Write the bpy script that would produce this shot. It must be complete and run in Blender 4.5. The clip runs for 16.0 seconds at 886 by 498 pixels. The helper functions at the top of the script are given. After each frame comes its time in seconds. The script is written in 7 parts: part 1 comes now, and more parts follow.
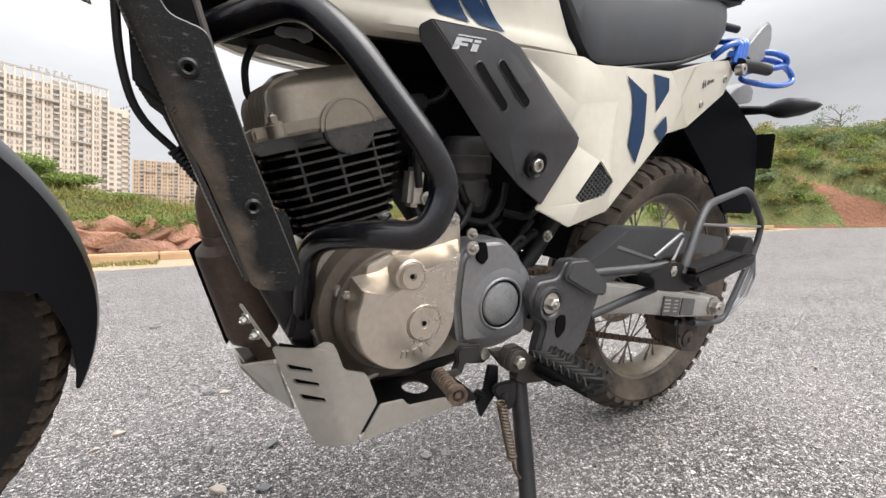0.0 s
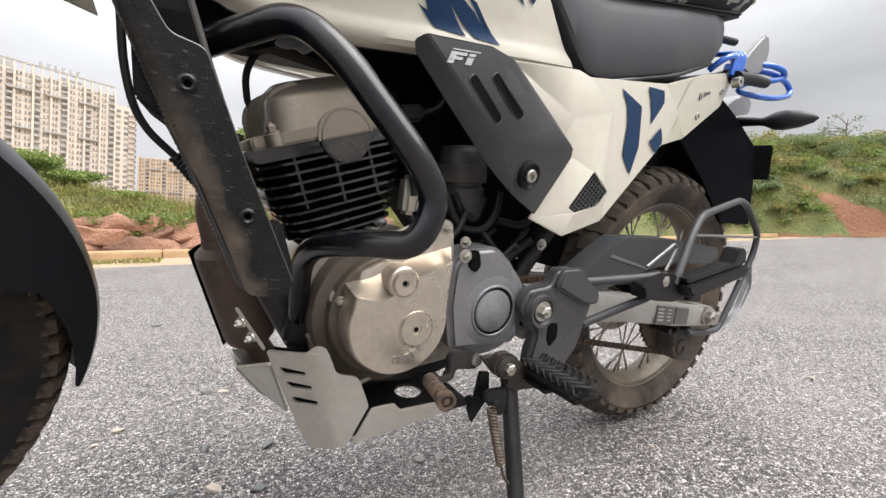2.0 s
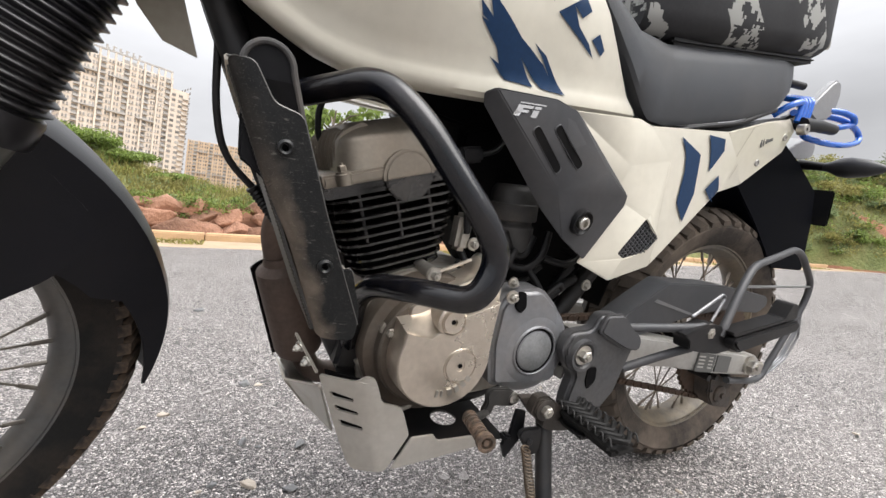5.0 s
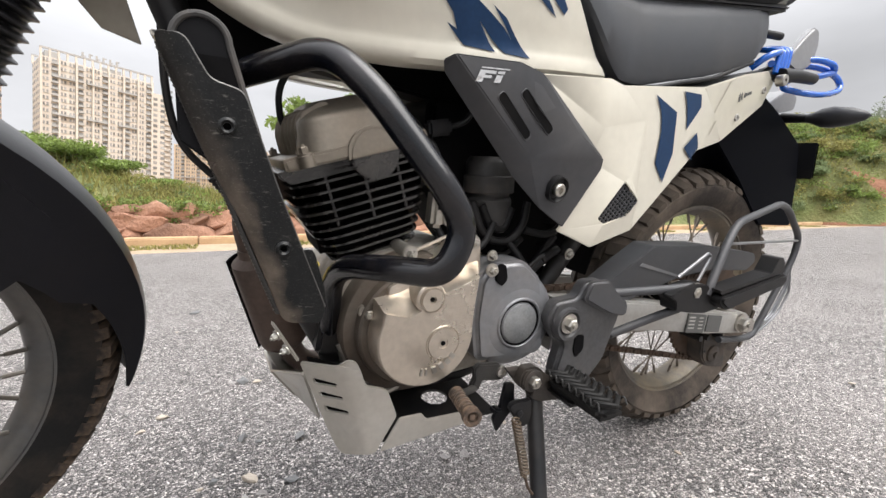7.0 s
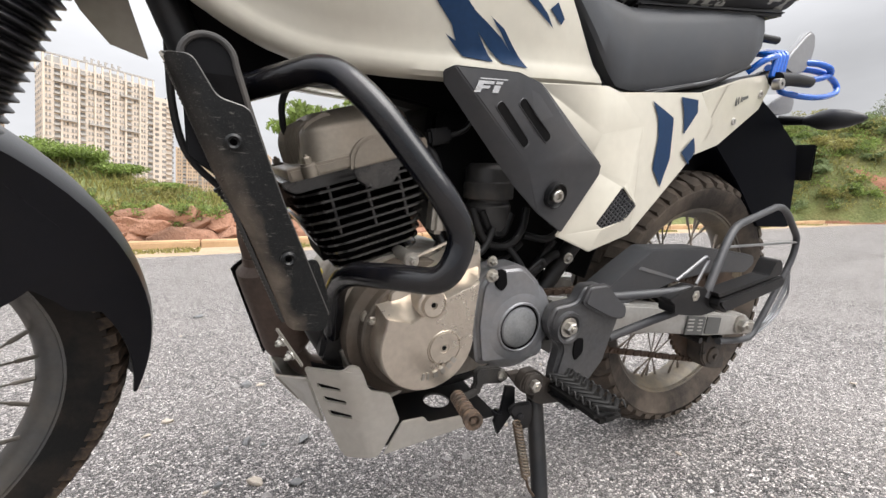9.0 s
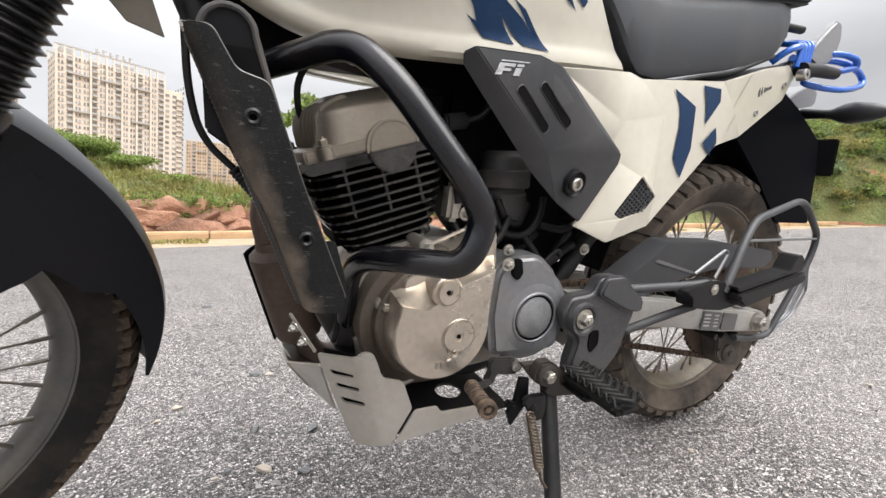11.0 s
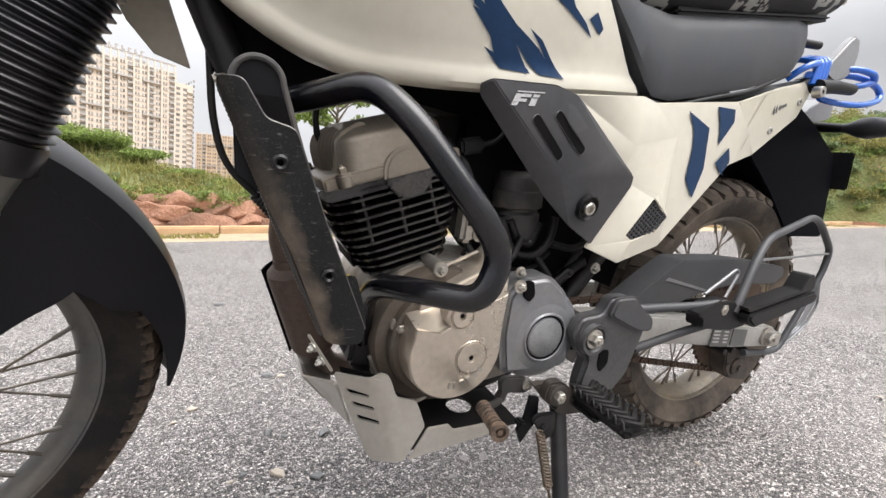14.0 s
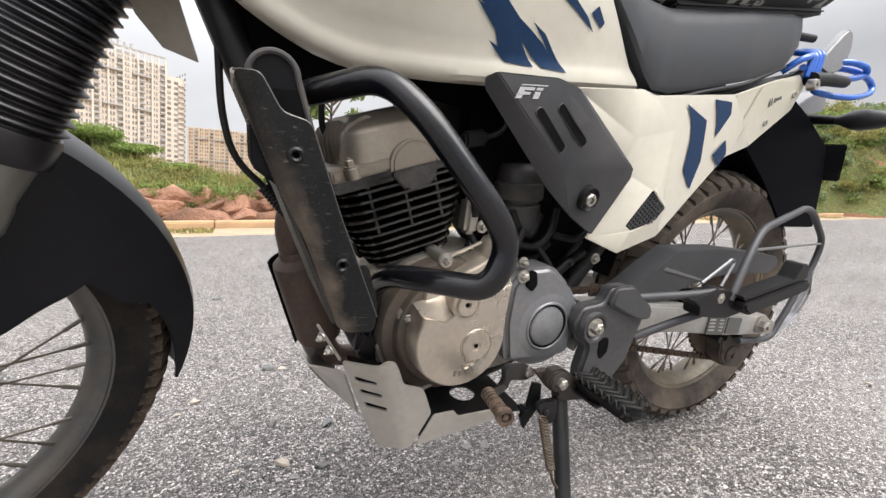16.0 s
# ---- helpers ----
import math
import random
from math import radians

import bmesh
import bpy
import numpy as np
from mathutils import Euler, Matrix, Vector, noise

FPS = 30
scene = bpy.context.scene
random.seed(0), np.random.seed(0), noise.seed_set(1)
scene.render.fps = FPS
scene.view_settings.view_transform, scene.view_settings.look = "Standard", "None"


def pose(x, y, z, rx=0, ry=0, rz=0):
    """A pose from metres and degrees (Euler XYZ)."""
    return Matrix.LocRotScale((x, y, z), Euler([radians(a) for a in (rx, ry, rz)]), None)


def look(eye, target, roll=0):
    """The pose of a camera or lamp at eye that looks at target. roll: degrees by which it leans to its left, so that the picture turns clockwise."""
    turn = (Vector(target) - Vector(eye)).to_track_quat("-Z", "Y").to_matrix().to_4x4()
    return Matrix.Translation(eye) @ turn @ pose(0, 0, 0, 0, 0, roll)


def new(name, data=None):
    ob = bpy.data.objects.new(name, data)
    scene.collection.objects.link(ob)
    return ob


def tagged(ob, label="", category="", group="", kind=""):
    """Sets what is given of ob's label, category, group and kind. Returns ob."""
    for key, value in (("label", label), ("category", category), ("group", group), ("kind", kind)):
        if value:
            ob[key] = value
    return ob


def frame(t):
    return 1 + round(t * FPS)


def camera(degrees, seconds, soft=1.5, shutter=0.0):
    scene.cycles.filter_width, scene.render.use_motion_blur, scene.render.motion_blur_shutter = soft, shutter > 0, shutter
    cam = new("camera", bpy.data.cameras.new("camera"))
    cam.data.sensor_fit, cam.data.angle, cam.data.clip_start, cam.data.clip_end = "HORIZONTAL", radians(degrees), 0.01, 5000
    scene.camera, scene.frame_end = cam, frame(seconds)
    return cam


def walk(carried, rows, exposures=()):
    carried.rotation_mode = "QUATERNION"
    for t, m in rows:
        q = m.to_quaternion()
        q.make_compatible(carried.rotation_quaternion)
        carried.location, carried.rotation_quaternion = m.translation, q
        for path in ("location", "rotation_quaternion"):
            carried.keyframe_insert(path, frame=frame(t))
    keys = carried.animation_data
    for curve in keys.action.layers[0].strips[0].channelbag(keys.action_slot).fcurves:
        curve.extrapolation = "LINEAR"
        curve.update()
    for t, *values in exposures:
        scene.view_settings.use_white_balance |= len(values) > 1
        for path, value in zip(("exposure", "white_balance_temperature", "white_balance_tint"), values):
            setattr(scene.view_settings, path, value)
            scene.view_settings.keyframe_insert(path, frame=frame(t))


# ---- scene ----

cam = camera(93.4, 16.0)
ROWS = [
    (0.0, 0.4296, -0.6849, 0.5115, 86.53, 1.18, -31.19),
    (0.5, 0.4323, -0.6871, 0.5142, 86.69, 1.09, -31.29),
    (1.0, 0.4315, -0.6844, 0.5213, 86.70, 0.85, -31.28),
    (1.5, 0.4334, -0.6862, 0.5235, 86.81, 0.53, -31.05),
    (2.0, 0.4348, -0.7000, 0.5188, 86.88, 0.21, -30.79),
    (2.5, 0.4330, -0.7164, 0.5289, 87.07, -0.14, -30.20),
    (3.0, 0.4194, -0.7275, 0.5437, 87.31, -1.43, -29.16),
    (3.5, 0.3962, -0.7139, 0.5543, 87.01, -4.06, -27.94),
    (3.7, 0.3920, -0.7064, 0.5674, 86.88, -5.09, -27.30),
    (5.8, 0.4100, -0.6972, 0.5701, 86.55, -3.08, -25.90),
    (6.0, 0.4135, -0.7024, 0.5657, 86.15, -2.49, -26.06),
    (6.5, 0.4283, -0.7016, 0.5580, 85.28, -1.04, -26.71),
    (7.0, 0.4311, -0.7024, 0.5575, 84.95, 0.03, -27.27),
    (7.5, 0.4325, -0.7064, 0.5667, 85.06, 0.61, -27.23),
    (8.0, 0.4273, -0.7121, 0.5663, 85.38, 0.75, -26.96),
    (10.3, 0.4289, -0.7050, 0.5586, 84.53, -0.00, -27.25),
    (10.5, 0.4212, -0.7015, 0.5564, 84.52, -0.16, -26.98),
    (11.0, 0.4206, -0.6984, 0.5531, 84.53, -0.35, -26.15),
    (11.5, 0.4201, -0.7027, 0.5631, 84.73, -0.27, -25.53),
    (12.0, 0.4257, -0.7048, 0.5803, 84.93, 0.09, -24.67),
    (12.5, 0.3686, -0.6953, 0.6021, 84.89, 0.39, -23.71),
    (13.0, 0.3329, -0.6987, 0.6160, 84.81, 0.19, -23.22),
    (13.5, 0.3634, -0.7077, 0.6138, 84.43, -0.47, -23.85),
    (14.0, 0.4085, -0.7015, 0.5912, 83.82, -0.91, -25.10),
    (14.5, 0.4144, -0.7044, 0.5919, 83.51, -0.99, -26.28),
    (15.0, 0.4114, -0.7067, 0.5920, 83.47, -0.74, -26.62),
    (15.5, 0.3949, -0.7064, 0.5909, 83.33, -0.56, -26.53),
    (16.0, 0.3915, -0.7065, 0.5885, 82.98, -0.65, -25.79),
]
walk(cam, [(t, pose(x, y, z, rx, ry, rz)) for t, x, y, z, rx, ry, rz in ROWS],
     exposures=[(0.0, 0.20), (3.5, 0.20), (8.0, 0.22), (11.5, 0.25), (12.5, 0.31), (13.5, 0.31), (14.5, 0.26), (16.0, 0.25)])

# ---- light: a bright overcast sky with a wide soft sun ----
SUN_ELEVATION, SUN_TURN = radians(58), radians(144)
world = bpy.data.worlds.new("overcast_sky")
scene.world = world
world.use_nodes = True
wn, wl = world.node_tree.nodes, world.node_tree.links
wn.clear()
sky = wn.new("ShaderNodeTexSky")
sky.sky_type, sky.sun_disc = "NISHITA", False
sky.sun_elevation, sky.sun_rotation, sky.dust_density, sky.air_density = SUN_ELEVATION, SUN_TURN, 4.0, 1.0
grey = wn.new("ShaderNodeHueSaturation")
grey.inputs["Saturation"].default_value = 0.10
where = wn.new("ShaderNodeTexCoord")
cloud = wn.new("ShaderNodeTexNoise")
cloud.inputs["Scale"].default_value, cloud.inputs["Detail"].default_value, cloud.inputs["Roughness"].default_value = 2.2, 5.0, 0.55
stretch = wn.new("ShaderNodeMapping")
stretch.inputs["Scale"].default_value = (1.0, 1.0, 2.6)
ramp = wn.new("ShaderNodeMapRange")
ramp.inputs["From Min"].default_value, ramp.inputs["From Max"].default_value = 0.3, 0.72
ramp.inputs["To Min"].default_value, ramp.inputs["To Max"].default_value = 0.84, 1.12
mix = wn.new("ShaderNodeVectorMath")
mix.operation = "MULTIPLY"
level = wn.new("ShaderNodeMix")
level.data_type, level.blend_type = "RGBA", "MIX"
level.inputs["Factor"].default_value = 0.72
level.inputs["B"].default_value = (6.75, 6.8, 7.1, 1)
back = wn.new("ShaderNodeBackground")
back.inputs["Strength"].default_value = 0.120
out = wn.new("ShaderNodeOutputWorld")
wl.new(sky.outputs[0], grey.inputs["Color"])
wl.new(grey.outputs[0], level.inputs["A"])
wl.new(where.outputs["Generated"], stretch.inputs["Vector"])
wl.new(stretch.outputs[0], cloud.inputs["Vector"])
wl.new(cloud.outputs[0], ramp.inputs["Value"])
wl.new(level.outputs["Result"], mix.inputs[0])
wl.new(ramp.outputs[0], mix.inputs[1])
axis = wn.new("ShaderNodeSeparateXYZ")
zenith = wn.new("ShaderNodeMapRange")
zenith.inputs["From Min"].default_value, zenith.inputs["From Max"].default_value = 0.25, 1.0
zenith.inputs["To Min"].default_value, zenith.inputs["To Max"].default_value = 1.0, 3.9
dome = wn.new("ShaderNodeVectorMath")
dome.operation = "MULTIPLY"
wl.new(where.outputs["Generated"], axis.inputs[0])
wl.new(axis.outputs["Z"], zenith.inputs["Value"])
wl.new(mix.outputs[0], dome.inputs[0])
wl.new(zenith.outputs[0], dome.inputs[1])
# the overcast is thicker, and so greyer, towards the hills
thick = wn.new("ShaderNodeMapRange")
thick.inputs["From Min"].default_value, thick.inputs["From Max"].default_value = 0.1, 0.95
thick.inputs["To Min"].default_value, thick.inputs["To Max"].default_value = 1.0, 0.70
veil = wn.new("ShaderNodeVectorMath")
veil.operation = "MULTIPLY"
wl.new(axis.outputs["X"], thick.inputs["Value"])
wl.new(dome.outputs[0], veil.inputs[0])
wl.new(thick.outputs[0], veil.inputs[1])
wl.new(veil.outputs[0], back.inputs["Color"])
wl.new(back.outputs[0], out.inputs["Surface"])
sun = new("sun", bpy.data.lights.new("sun", "SUN"))
sun.data.energy, sun.data.angle, sun.data.color = 2.6, radians(55), (1.0, 0.97, 0.93)
sun.matrix_world = look((5.6, -7, 14), (0.6, 0, 0.4))


# ---- materials ----
def material(name, colour, rough=0.5, metal=0.0, vary=0.25, scale=8.0, bump=0.0, bump_scale=200.0,
             dust=0.0, dust_colour=(0.30, 0.23, 0.17), dust_scale=9.0, coat=0.0, speck=0.0, speck_colour=(0.5, 0.47, 0.43), speck_scale=260.0,
             island=0.0, spec=0.5, streak=None, scratch=0.0):
    """A worn surface: base colour varied at two scales, dust in soft patches, scuffs as fine specks, relief."""
    m = bpy.data.materials.new(name)
    m.use_nodes = True
    n, l = m.node_tree.nodes, m.node_tree.links
    b = n["Principled BSDF"]
    co = n.new("ShaderNodeTexCoord")
    big = n.new("ShaderNodeTexNoise")
    big.inputs["Scale"].default_value, big.inputs["Detail"].default_value = scale, 6.0
    fine = n.new("ShaderNodeTexNoise")
    fine.inputs["Scale"].default_value, fine.inputs["Detail"].default_value = scale * 14, 4.0
    add = n.new("ShaderNodeMath")
    add.operation = "ADD"
    span = n.new("ShaderNodeMapRange")
    span.inputs["From Min"].default_value, span.inputs["From Max"].default_value = 0.6, 1.4
    span.inputs["To Min"].default_value, span.inputs["To Max"].default_value = 1 - vary, 1 + vary
    tint = n.new("ShaderNodeVectorMath")
    tint.operation = "MULTIPLY"
    tint.inputs[0].default_value = colour
    for node in (big, fine):
        l.new(co.outputs["Object"], node.inputs["Vector"])
    l.new(big.outputs[0], add.inputs[0])
    l.new(fine.outputs[0], add.inputs[1])
    l.new(add.outputs[0], span.inputs["Value"])
    l.new(span.outputs[0], tint.inputs[1])
    last = tint.outputs[0]
    if island:
        geo = n.new("ShaderNodeNewGeometry")
        each = n.new("ShaderNodeMapRange")
        each.inputs["To Min"].default_value, each.inputs["To Max"].default_value = 1 - island, 1 + island
        mul = n.new("ShaderNodeVectorMath")
        mul.operation = "MULTIPLY"
        l.new(geo.outputs["Random Per Island"], each.inputs["Value"])
        l.new(last, mul.inputs[0])
        l.new(each.outputs[0], mul.inputs[1])
        last = mul.outputs[0]
    b.inputs["Roughness"].default_value = rough
    b.inputs["Specular IOR Level"].default_value = spec
    if dust:
        dn = n.new("ShaderNodeTexNoise")
        dn.inputs["Scale"].default_value, dn.inputs["Detail"].default_value, dn.inputs["Roughness"].default_value = dust_scale, 8.0, 0.65
        dr = n.new("ShaderNodeMapRange")
        dr.inputs["From Min"].default_value, dr.inputs["From Max"].default_value = 0.42, 0.72
        dr.inputs["To Max"].default_value = dust
        dm = n.new("ShaderNodeMix")
        dm.data_type = "RGBA"
        dm.inputs["B"].default_value = (*dust_colour, 1)
        rr = n.new("ShaderNodeMapRange")
        rr.inputs["To Min"].default_value, rr.inputs["To Max"].default_value = rough, 0.9
        l.new(co.outputs["Object"], dn.inputs["Vector"])
        l.new(dn.outputs[0], dr.inputs["Value"])
        l.new(dr.outputs[0], dm.inputs["Factor"])
        l.new(last, dm.inputs["A"])
        l.new(dr.outputs[0], rr.inputs["Value"])
        l.new(rr.outputs[0], b.inputs["Roughness"])
        last = dm.outputs["Result"]
    if speck:
        sn = n.new("ShaderNodeTexNoise")
        sn.inputs["Scale"].default_value, sn.inputs["Detail"].default_value = speck_scale, 2.0
        sr = n.new("ShaderNodeMapRange")
        sr.inputs["From Min"].default_value, sr.inputs["From Max"].default_value = 0.62, 0.70
        sr.inputs["To Max"].default_value = speck
        sm = n.new("ShaderNodeMix")
        sm.data_type = "RGBA"
        sm.inputs["B"].default_value = (*speck_colour, 1)
        l.new(co.outputs["Object"], sn.inputs["Vector"])
        l.new(sn.outputs[0], sr.inputs["Value"])
        l.new(sr.outputs[0], sm.inputs["Factor"])
        l.new(last, sm.inputs["A"])
        last = sm.outputs["Result"]
    if scratch:
        # short pale scuffs running one way
        sm_ = n.new("ShaderNodeMapping")
        sm_.inputs["Rotation"].default_value = (0, radians(-38), 0)
        sm_.inputs["Scale"].default_value = (95, 95, 420)
        wn = n.new("ShaderNodeTexNoise")
        wn.inputs["Scale"].default_value, wn.inputs["Detail"].default_value, wn.inputs["Roughness"].default_value = 1.0, 5.0, 0.7
        wr = n.new("ShaderNodeMapRange")
        wr.inputs["From Min"].default_value, wr.inputs["From Max"].default_value = 0.60, 0.74
        wr.inputs["To Max"].default_value = scratch
        wm = n.new("ShaderNodeMix")
        wm.data_type = "RGBA"
        wm.inputs["B"].default_value = (0.20, 0.19, 0.17, 1)
        l.new(co.outputs["Object"], sm_.inputs["Vector"])
        l.new(sm_.outputs[0], wn.inputs["Vector"])
        l.new(wn.outputs[0], wr.inputs["Value"])
        l.new(wr.outputs[0], wm.inputs["Factor"])
        l.new(last, wm.inputs["A"])
        last = wm.outputs["Result"]
    if streak:
        # dried mud along an edge: full at the edge, broken up and gone at the streak's width
        sx = n.new("ShaderNodeVectorMath")
        sx.operation = "DOT_PRODUCT"
        sx.inputs[1].default_value = (streak[0], 0, streak[1])
        tn = n.new("ShaderNodeTexNoise")
        tn.inputs["Scale"].default_value, tn.inputs["Detail"].default_value = 45, 6.0
        mad = n.new("ShaderNodeMath")
        mad.operation = "MULTIPLY_ADD"
        mad.inputs[1].default_value = streak[3] * 1.3
        tr = n.new("ShaderNodeMapRange")
        tr.inputs["From Min"].default_value, tr.inputs["From Max"].default_value = streak[2] + streak[3] * 1.35, streak[2] + streak[3] * 0.75
        tr.inputs["To Max"].default_value = 0.55
        tm = n.new("ShaderNodeMix")
        tm.data_type = "RGBA"
        tm.inputs["B"].default_value = (0.19, 0.15, 0.115, 1)
        l.new(co.outputs["Object"], sx.inputs[0])
        l.new(co.outputs["Object"], tn.inputs["Vector"])
        l.new(tn.outputs[0], mad.inputs[0])
        l.new(sx.outputs["Value"], mad.inputs[2])
        l.new(mad.outputs[0], tr.inputs["Value"])
        cxyz = n.new("ShaderNodeSeparateXYZ")
        fade = n.new("ShaderNodeMapRange")
        fade.inputs["From Min"].default_value, fade.inputs["From Max"].default_value = 0.665, 0.605
        fade.inputs["To Min"].default_value = 0.12
        tf = n.new("ShaderNodeMath")
        tf.operation = "MULTIPLY"
        l.new(co.outputs["Object"], cxyz.inputs[0])
        l.new(cxyz.outputs["Z"], fade.inputs["Value"])
        l.new(fade.outputs[0], tf.inputs[0])
        l.new(tr.outputs[0], tf.inputs[1])
        l.new(tf.outputs[0], tm.inputs["Factor"])
        l.new(last, tm.inputs["A"])
        last = tm.outputs["Result"]
    l.new(last, b.inputs["Base Color"])
    b.inputs["Metallic"].default_value = metal
    if coat:
        b.inputs["Coat Weight"].default_value, b.inputs["Coat Roughness"].default_value = coat, 0.12
    if bump:
        bn = n.new("ShaderNodeTexNoise")
        bn.inputs["Scale"].default_value, bn.inputs["Detail"].default_value = bump_scale, 4.0
        bp = n.new("ShaderNodeBump")
        bp.inputs["Strength"].default_value, bp.inputs["Distance"].default_value = bump, 0.6 / bump_scale
        l.new(co.outputs["Object"], bn.inputs["Vector"])
        l.new(bn.outputs[0], bp.inputs["Height"])
        l.new(bp.outputs[0], b.inputs["Normal"])
    return m


CREAM = material("cream_paint", (0.615, 0.580, 0.490), 0.30, vary=0.05, scale=5, coat=0.5, dust=0.10, dust_colour=(0.45, 0.36, 0.25))
BLUE = material("blue_vinyl", (0.010, 0.034, 0.088), 0.4, vary=0.15, scale=14, spec=0.2)
RED = material("red_vinyl", (0.55, 0.015, 0.02), 0.35, vary=0.1)
BLACK_VINYL = material("black_vinyl", (0.015, 0.016, 0.022), 0.4, vary=0.1)
PLASTIC = material("grey_plastic", (0.046, 0.047, 0.051), 0.48, vary=0.12, scale=7, bump=0.12, bump_scale=900, dust=0.06, spec=0.4)
DARK = material("black_plastic", (0.0055, 0.0058, 0.0070), 0.45, vary=0.2, bump=0.1, bump_scale=700, dust=0.04, spec=0.28)
FENDER = material("fender_plastic", (0.0018, 0.0022, 0.0052), 0.33, vary=0.15, bump=0.08, bump_scale=700, dust=0.012, spec=0.30)
BLACK = material("black_frame_paint", (0.009, 0.009, 0.010), 0.42, vary=0.2, dust=0.13, dust_scale=14, dust_colour=(0.14, 0.11, 0.085), spec=0.35)
GLOSS = material("black_powder_coat", (0.0035, 0.0042, 0.0066), 0.16, vary=0.25, scale=14, bump=0.03, bump_scale=160, dust=0.05, dust_scale=22, spec=0.5)
GUARD = material("scuffed_black_steel", (0.0050, 0.0054, 0.0058), 0.30, vary=0.3, dust=0.06, dust_scale=42, dust_colour=(0.075, 0.07, 0.062), scratch=0.55, bump=0.16, bump_scale=260, spec=0.26, speck=0.42, speck_colour=(0.12, 0.115, 0.105), speck_scale=950, streak=(0.936, 0.351, 0.6150, 0.025))
# deepest black: hidden parts, and shade painted into slots and recesses
DEEP = material("black_parts_and_shade", (0.0025, 0.0025, 0.003), 0.75, vary=0.3, dust=0.05, dust_colour=(0.10, 0.08, 0.06), spec=0.08)
SEAT = material("seat_vinyl", (0.045, 0.048, 0.054), 0.50, vary=0.08, scale=5, bump=0.35, bump_scale=1100, dust=0.05, spec=0.4)
ALLOY = material("cast_engine_alloy", (0.42, 0.395, 0.35), 0.38, metal=0.75, vary=0.15, scale=10, bump=0.12, bump_scale=500, dust=0.75, dust_colour=(0.17, 0.115, 0.08), dust_scale=10)
# mud brown, darkened further for the deep shade round the housing
HOUSING = material("muddy_shaded_engine_alloy", (0.095, 0.080, 0.065), 0.5, metal=0.4, vary=0.2, scale=10, bump=0.15, bump_scale=400, dust=0.9, dust_colour=(0.085, 0.058, 0.040), dust_scale=9)
CANBAND = material("dusty_band_and_rim_light", (0.040, 0.038, 0.037), 0.7, vary=0.25, dust=0.3)
BRACKET = material("dark_bracket_paint", (0.062, 0.062, 0.065), 0.38, metal=0.3, vary=0.3, scale=12, bump=0.08, bump_scale=400, dust=0.25, dust_colour=(0.11, 0.095, 0.08), dust_scale=16)
PEGRUB = material("dusty_peg_rubber", (0.0065, 0.0063, 0.0062), 0.55, vary=0.3, scale=30, dust=0.25, dust_colour=(0.040, 0.036, 0.031), dust_scale=60, spec=0.25)
TOE = material("worn_toe_rubber", (0.050, 0.036, 0.027), 0.5, vary=0.5, scale=60, dust=0.7, dust_colour=(0.26, 0.165, 0.105), dust_scale=60)
COVER = material("painted_stator_cover", (0.575, 0.512, 0.435), 0.27, metal=0.85, vary=0.14, scale=9, bump=0.07, bump_scale=500, dust=0.22, dust_colour=(0.30, 0.215, 0.145), dust_scale=6)
HEAD = material("painted_head_cover", (0.235, 0.205, 0.168), 0.44, metal=0.55, vary=0.14, scale=12, bump=0.08, bump_scale=400, dust=0.45, dust_colour=(0.22, 0.16, 0.11))
GREYCASE = material("grey_case_paint", (0.205, 0.210, 0.222), 0.30, metal=0.5, vary=0.15, scale=9, bump=0.08, bump_scale=400, dust=0.25)
FIN = material("black_cylinder_fins", (0.0120, 0.0118, 0.0116), 0.18, metal=0.0, vary=0.3, spec=0.8, dust=0.16, dust_colour=(0.20, 0.17, 0.14), dust_scale=20)
BRIGHT = material("bright_zinc_bolt", (0.50, 0.48, 0.44), 0.3, metal=0.95, vary=0.15, scale=40, dust=0.25, dust_colour=(0.30, 0.22, 0.14), dust_scale=60)
STEEL = material("brushed_steel_plate", (0.55, 0.53, 0.485), 0.36, metal=0.85, vary=0.10, scale=7, bump=0.05, bump_scale=600, dust=0.25, dust_colour=(0.34, 0.28, 0.21), dust_scale=9)
SILVER = material("silver_swingarm_paint", (0.44, 0.432, 0.41), 0.42, metal=0.6, vary=0.12, dust=0.45, dust_colour=(0.27, 0.22, 0.17), dust_scale=12)
RUST = material("heat_browned_exhaust", (0.095, 0.068, 0.055), 0.58, metal=0.4, vary=0.30, scale=9, bump=0.15, bump_scale=200, dust=0.4, dust_colour=(0.15, 0.095, 0.07))
CHAIN = material("rusty_chain_steel", (0.085, 0.060, 0.045), 0.6, metal=0.6, vary=0.4, scale=60, dust=0.5, dust_colour=(0.13, 0.075, 0.045), dust_scale=50)
RUBBER = material("dusty_tyre_rubber", (0.0090, 0.0085, 0.0082), 0.8, vary=0.25, scale=10, bump=0.3, bump_scale=300, dust=0.22, dust_colour=(0.14, 0.10, 0.07), dust_scale=9, spec=0.3)
RUBBER_MUD = material("mud_dusted_tyre_rubber", (0.046, 0.039, 0.034), 0.85, vary=0.35, scale=14, bump=0.3, bump_scale=300, dust=0.80, dust_colour=(0.215, 0.170, 0.132), dust_scale=6, spec=0.2)
RUBBER_KNOB = material("worn_tread_rubber", (0.034, 0.030, 0.027), 0.85, vary=0.3, scale=24, bump=0.3, bump_scale=300, dust=0.6, dust_colour=(0.15, 0.112, 0.080), dust_scale=9, spec=0.3)
KNOB_DARK = material("front_tread_rubber", (0.024, 0.021, 0.019), 0.85, vary=0.25, scale=16, bump=0.3, bump_scale=300, dust=0.85, dust_colour=(0.20, 0.135, 0.090), dust_scale=26, spec=0.3)
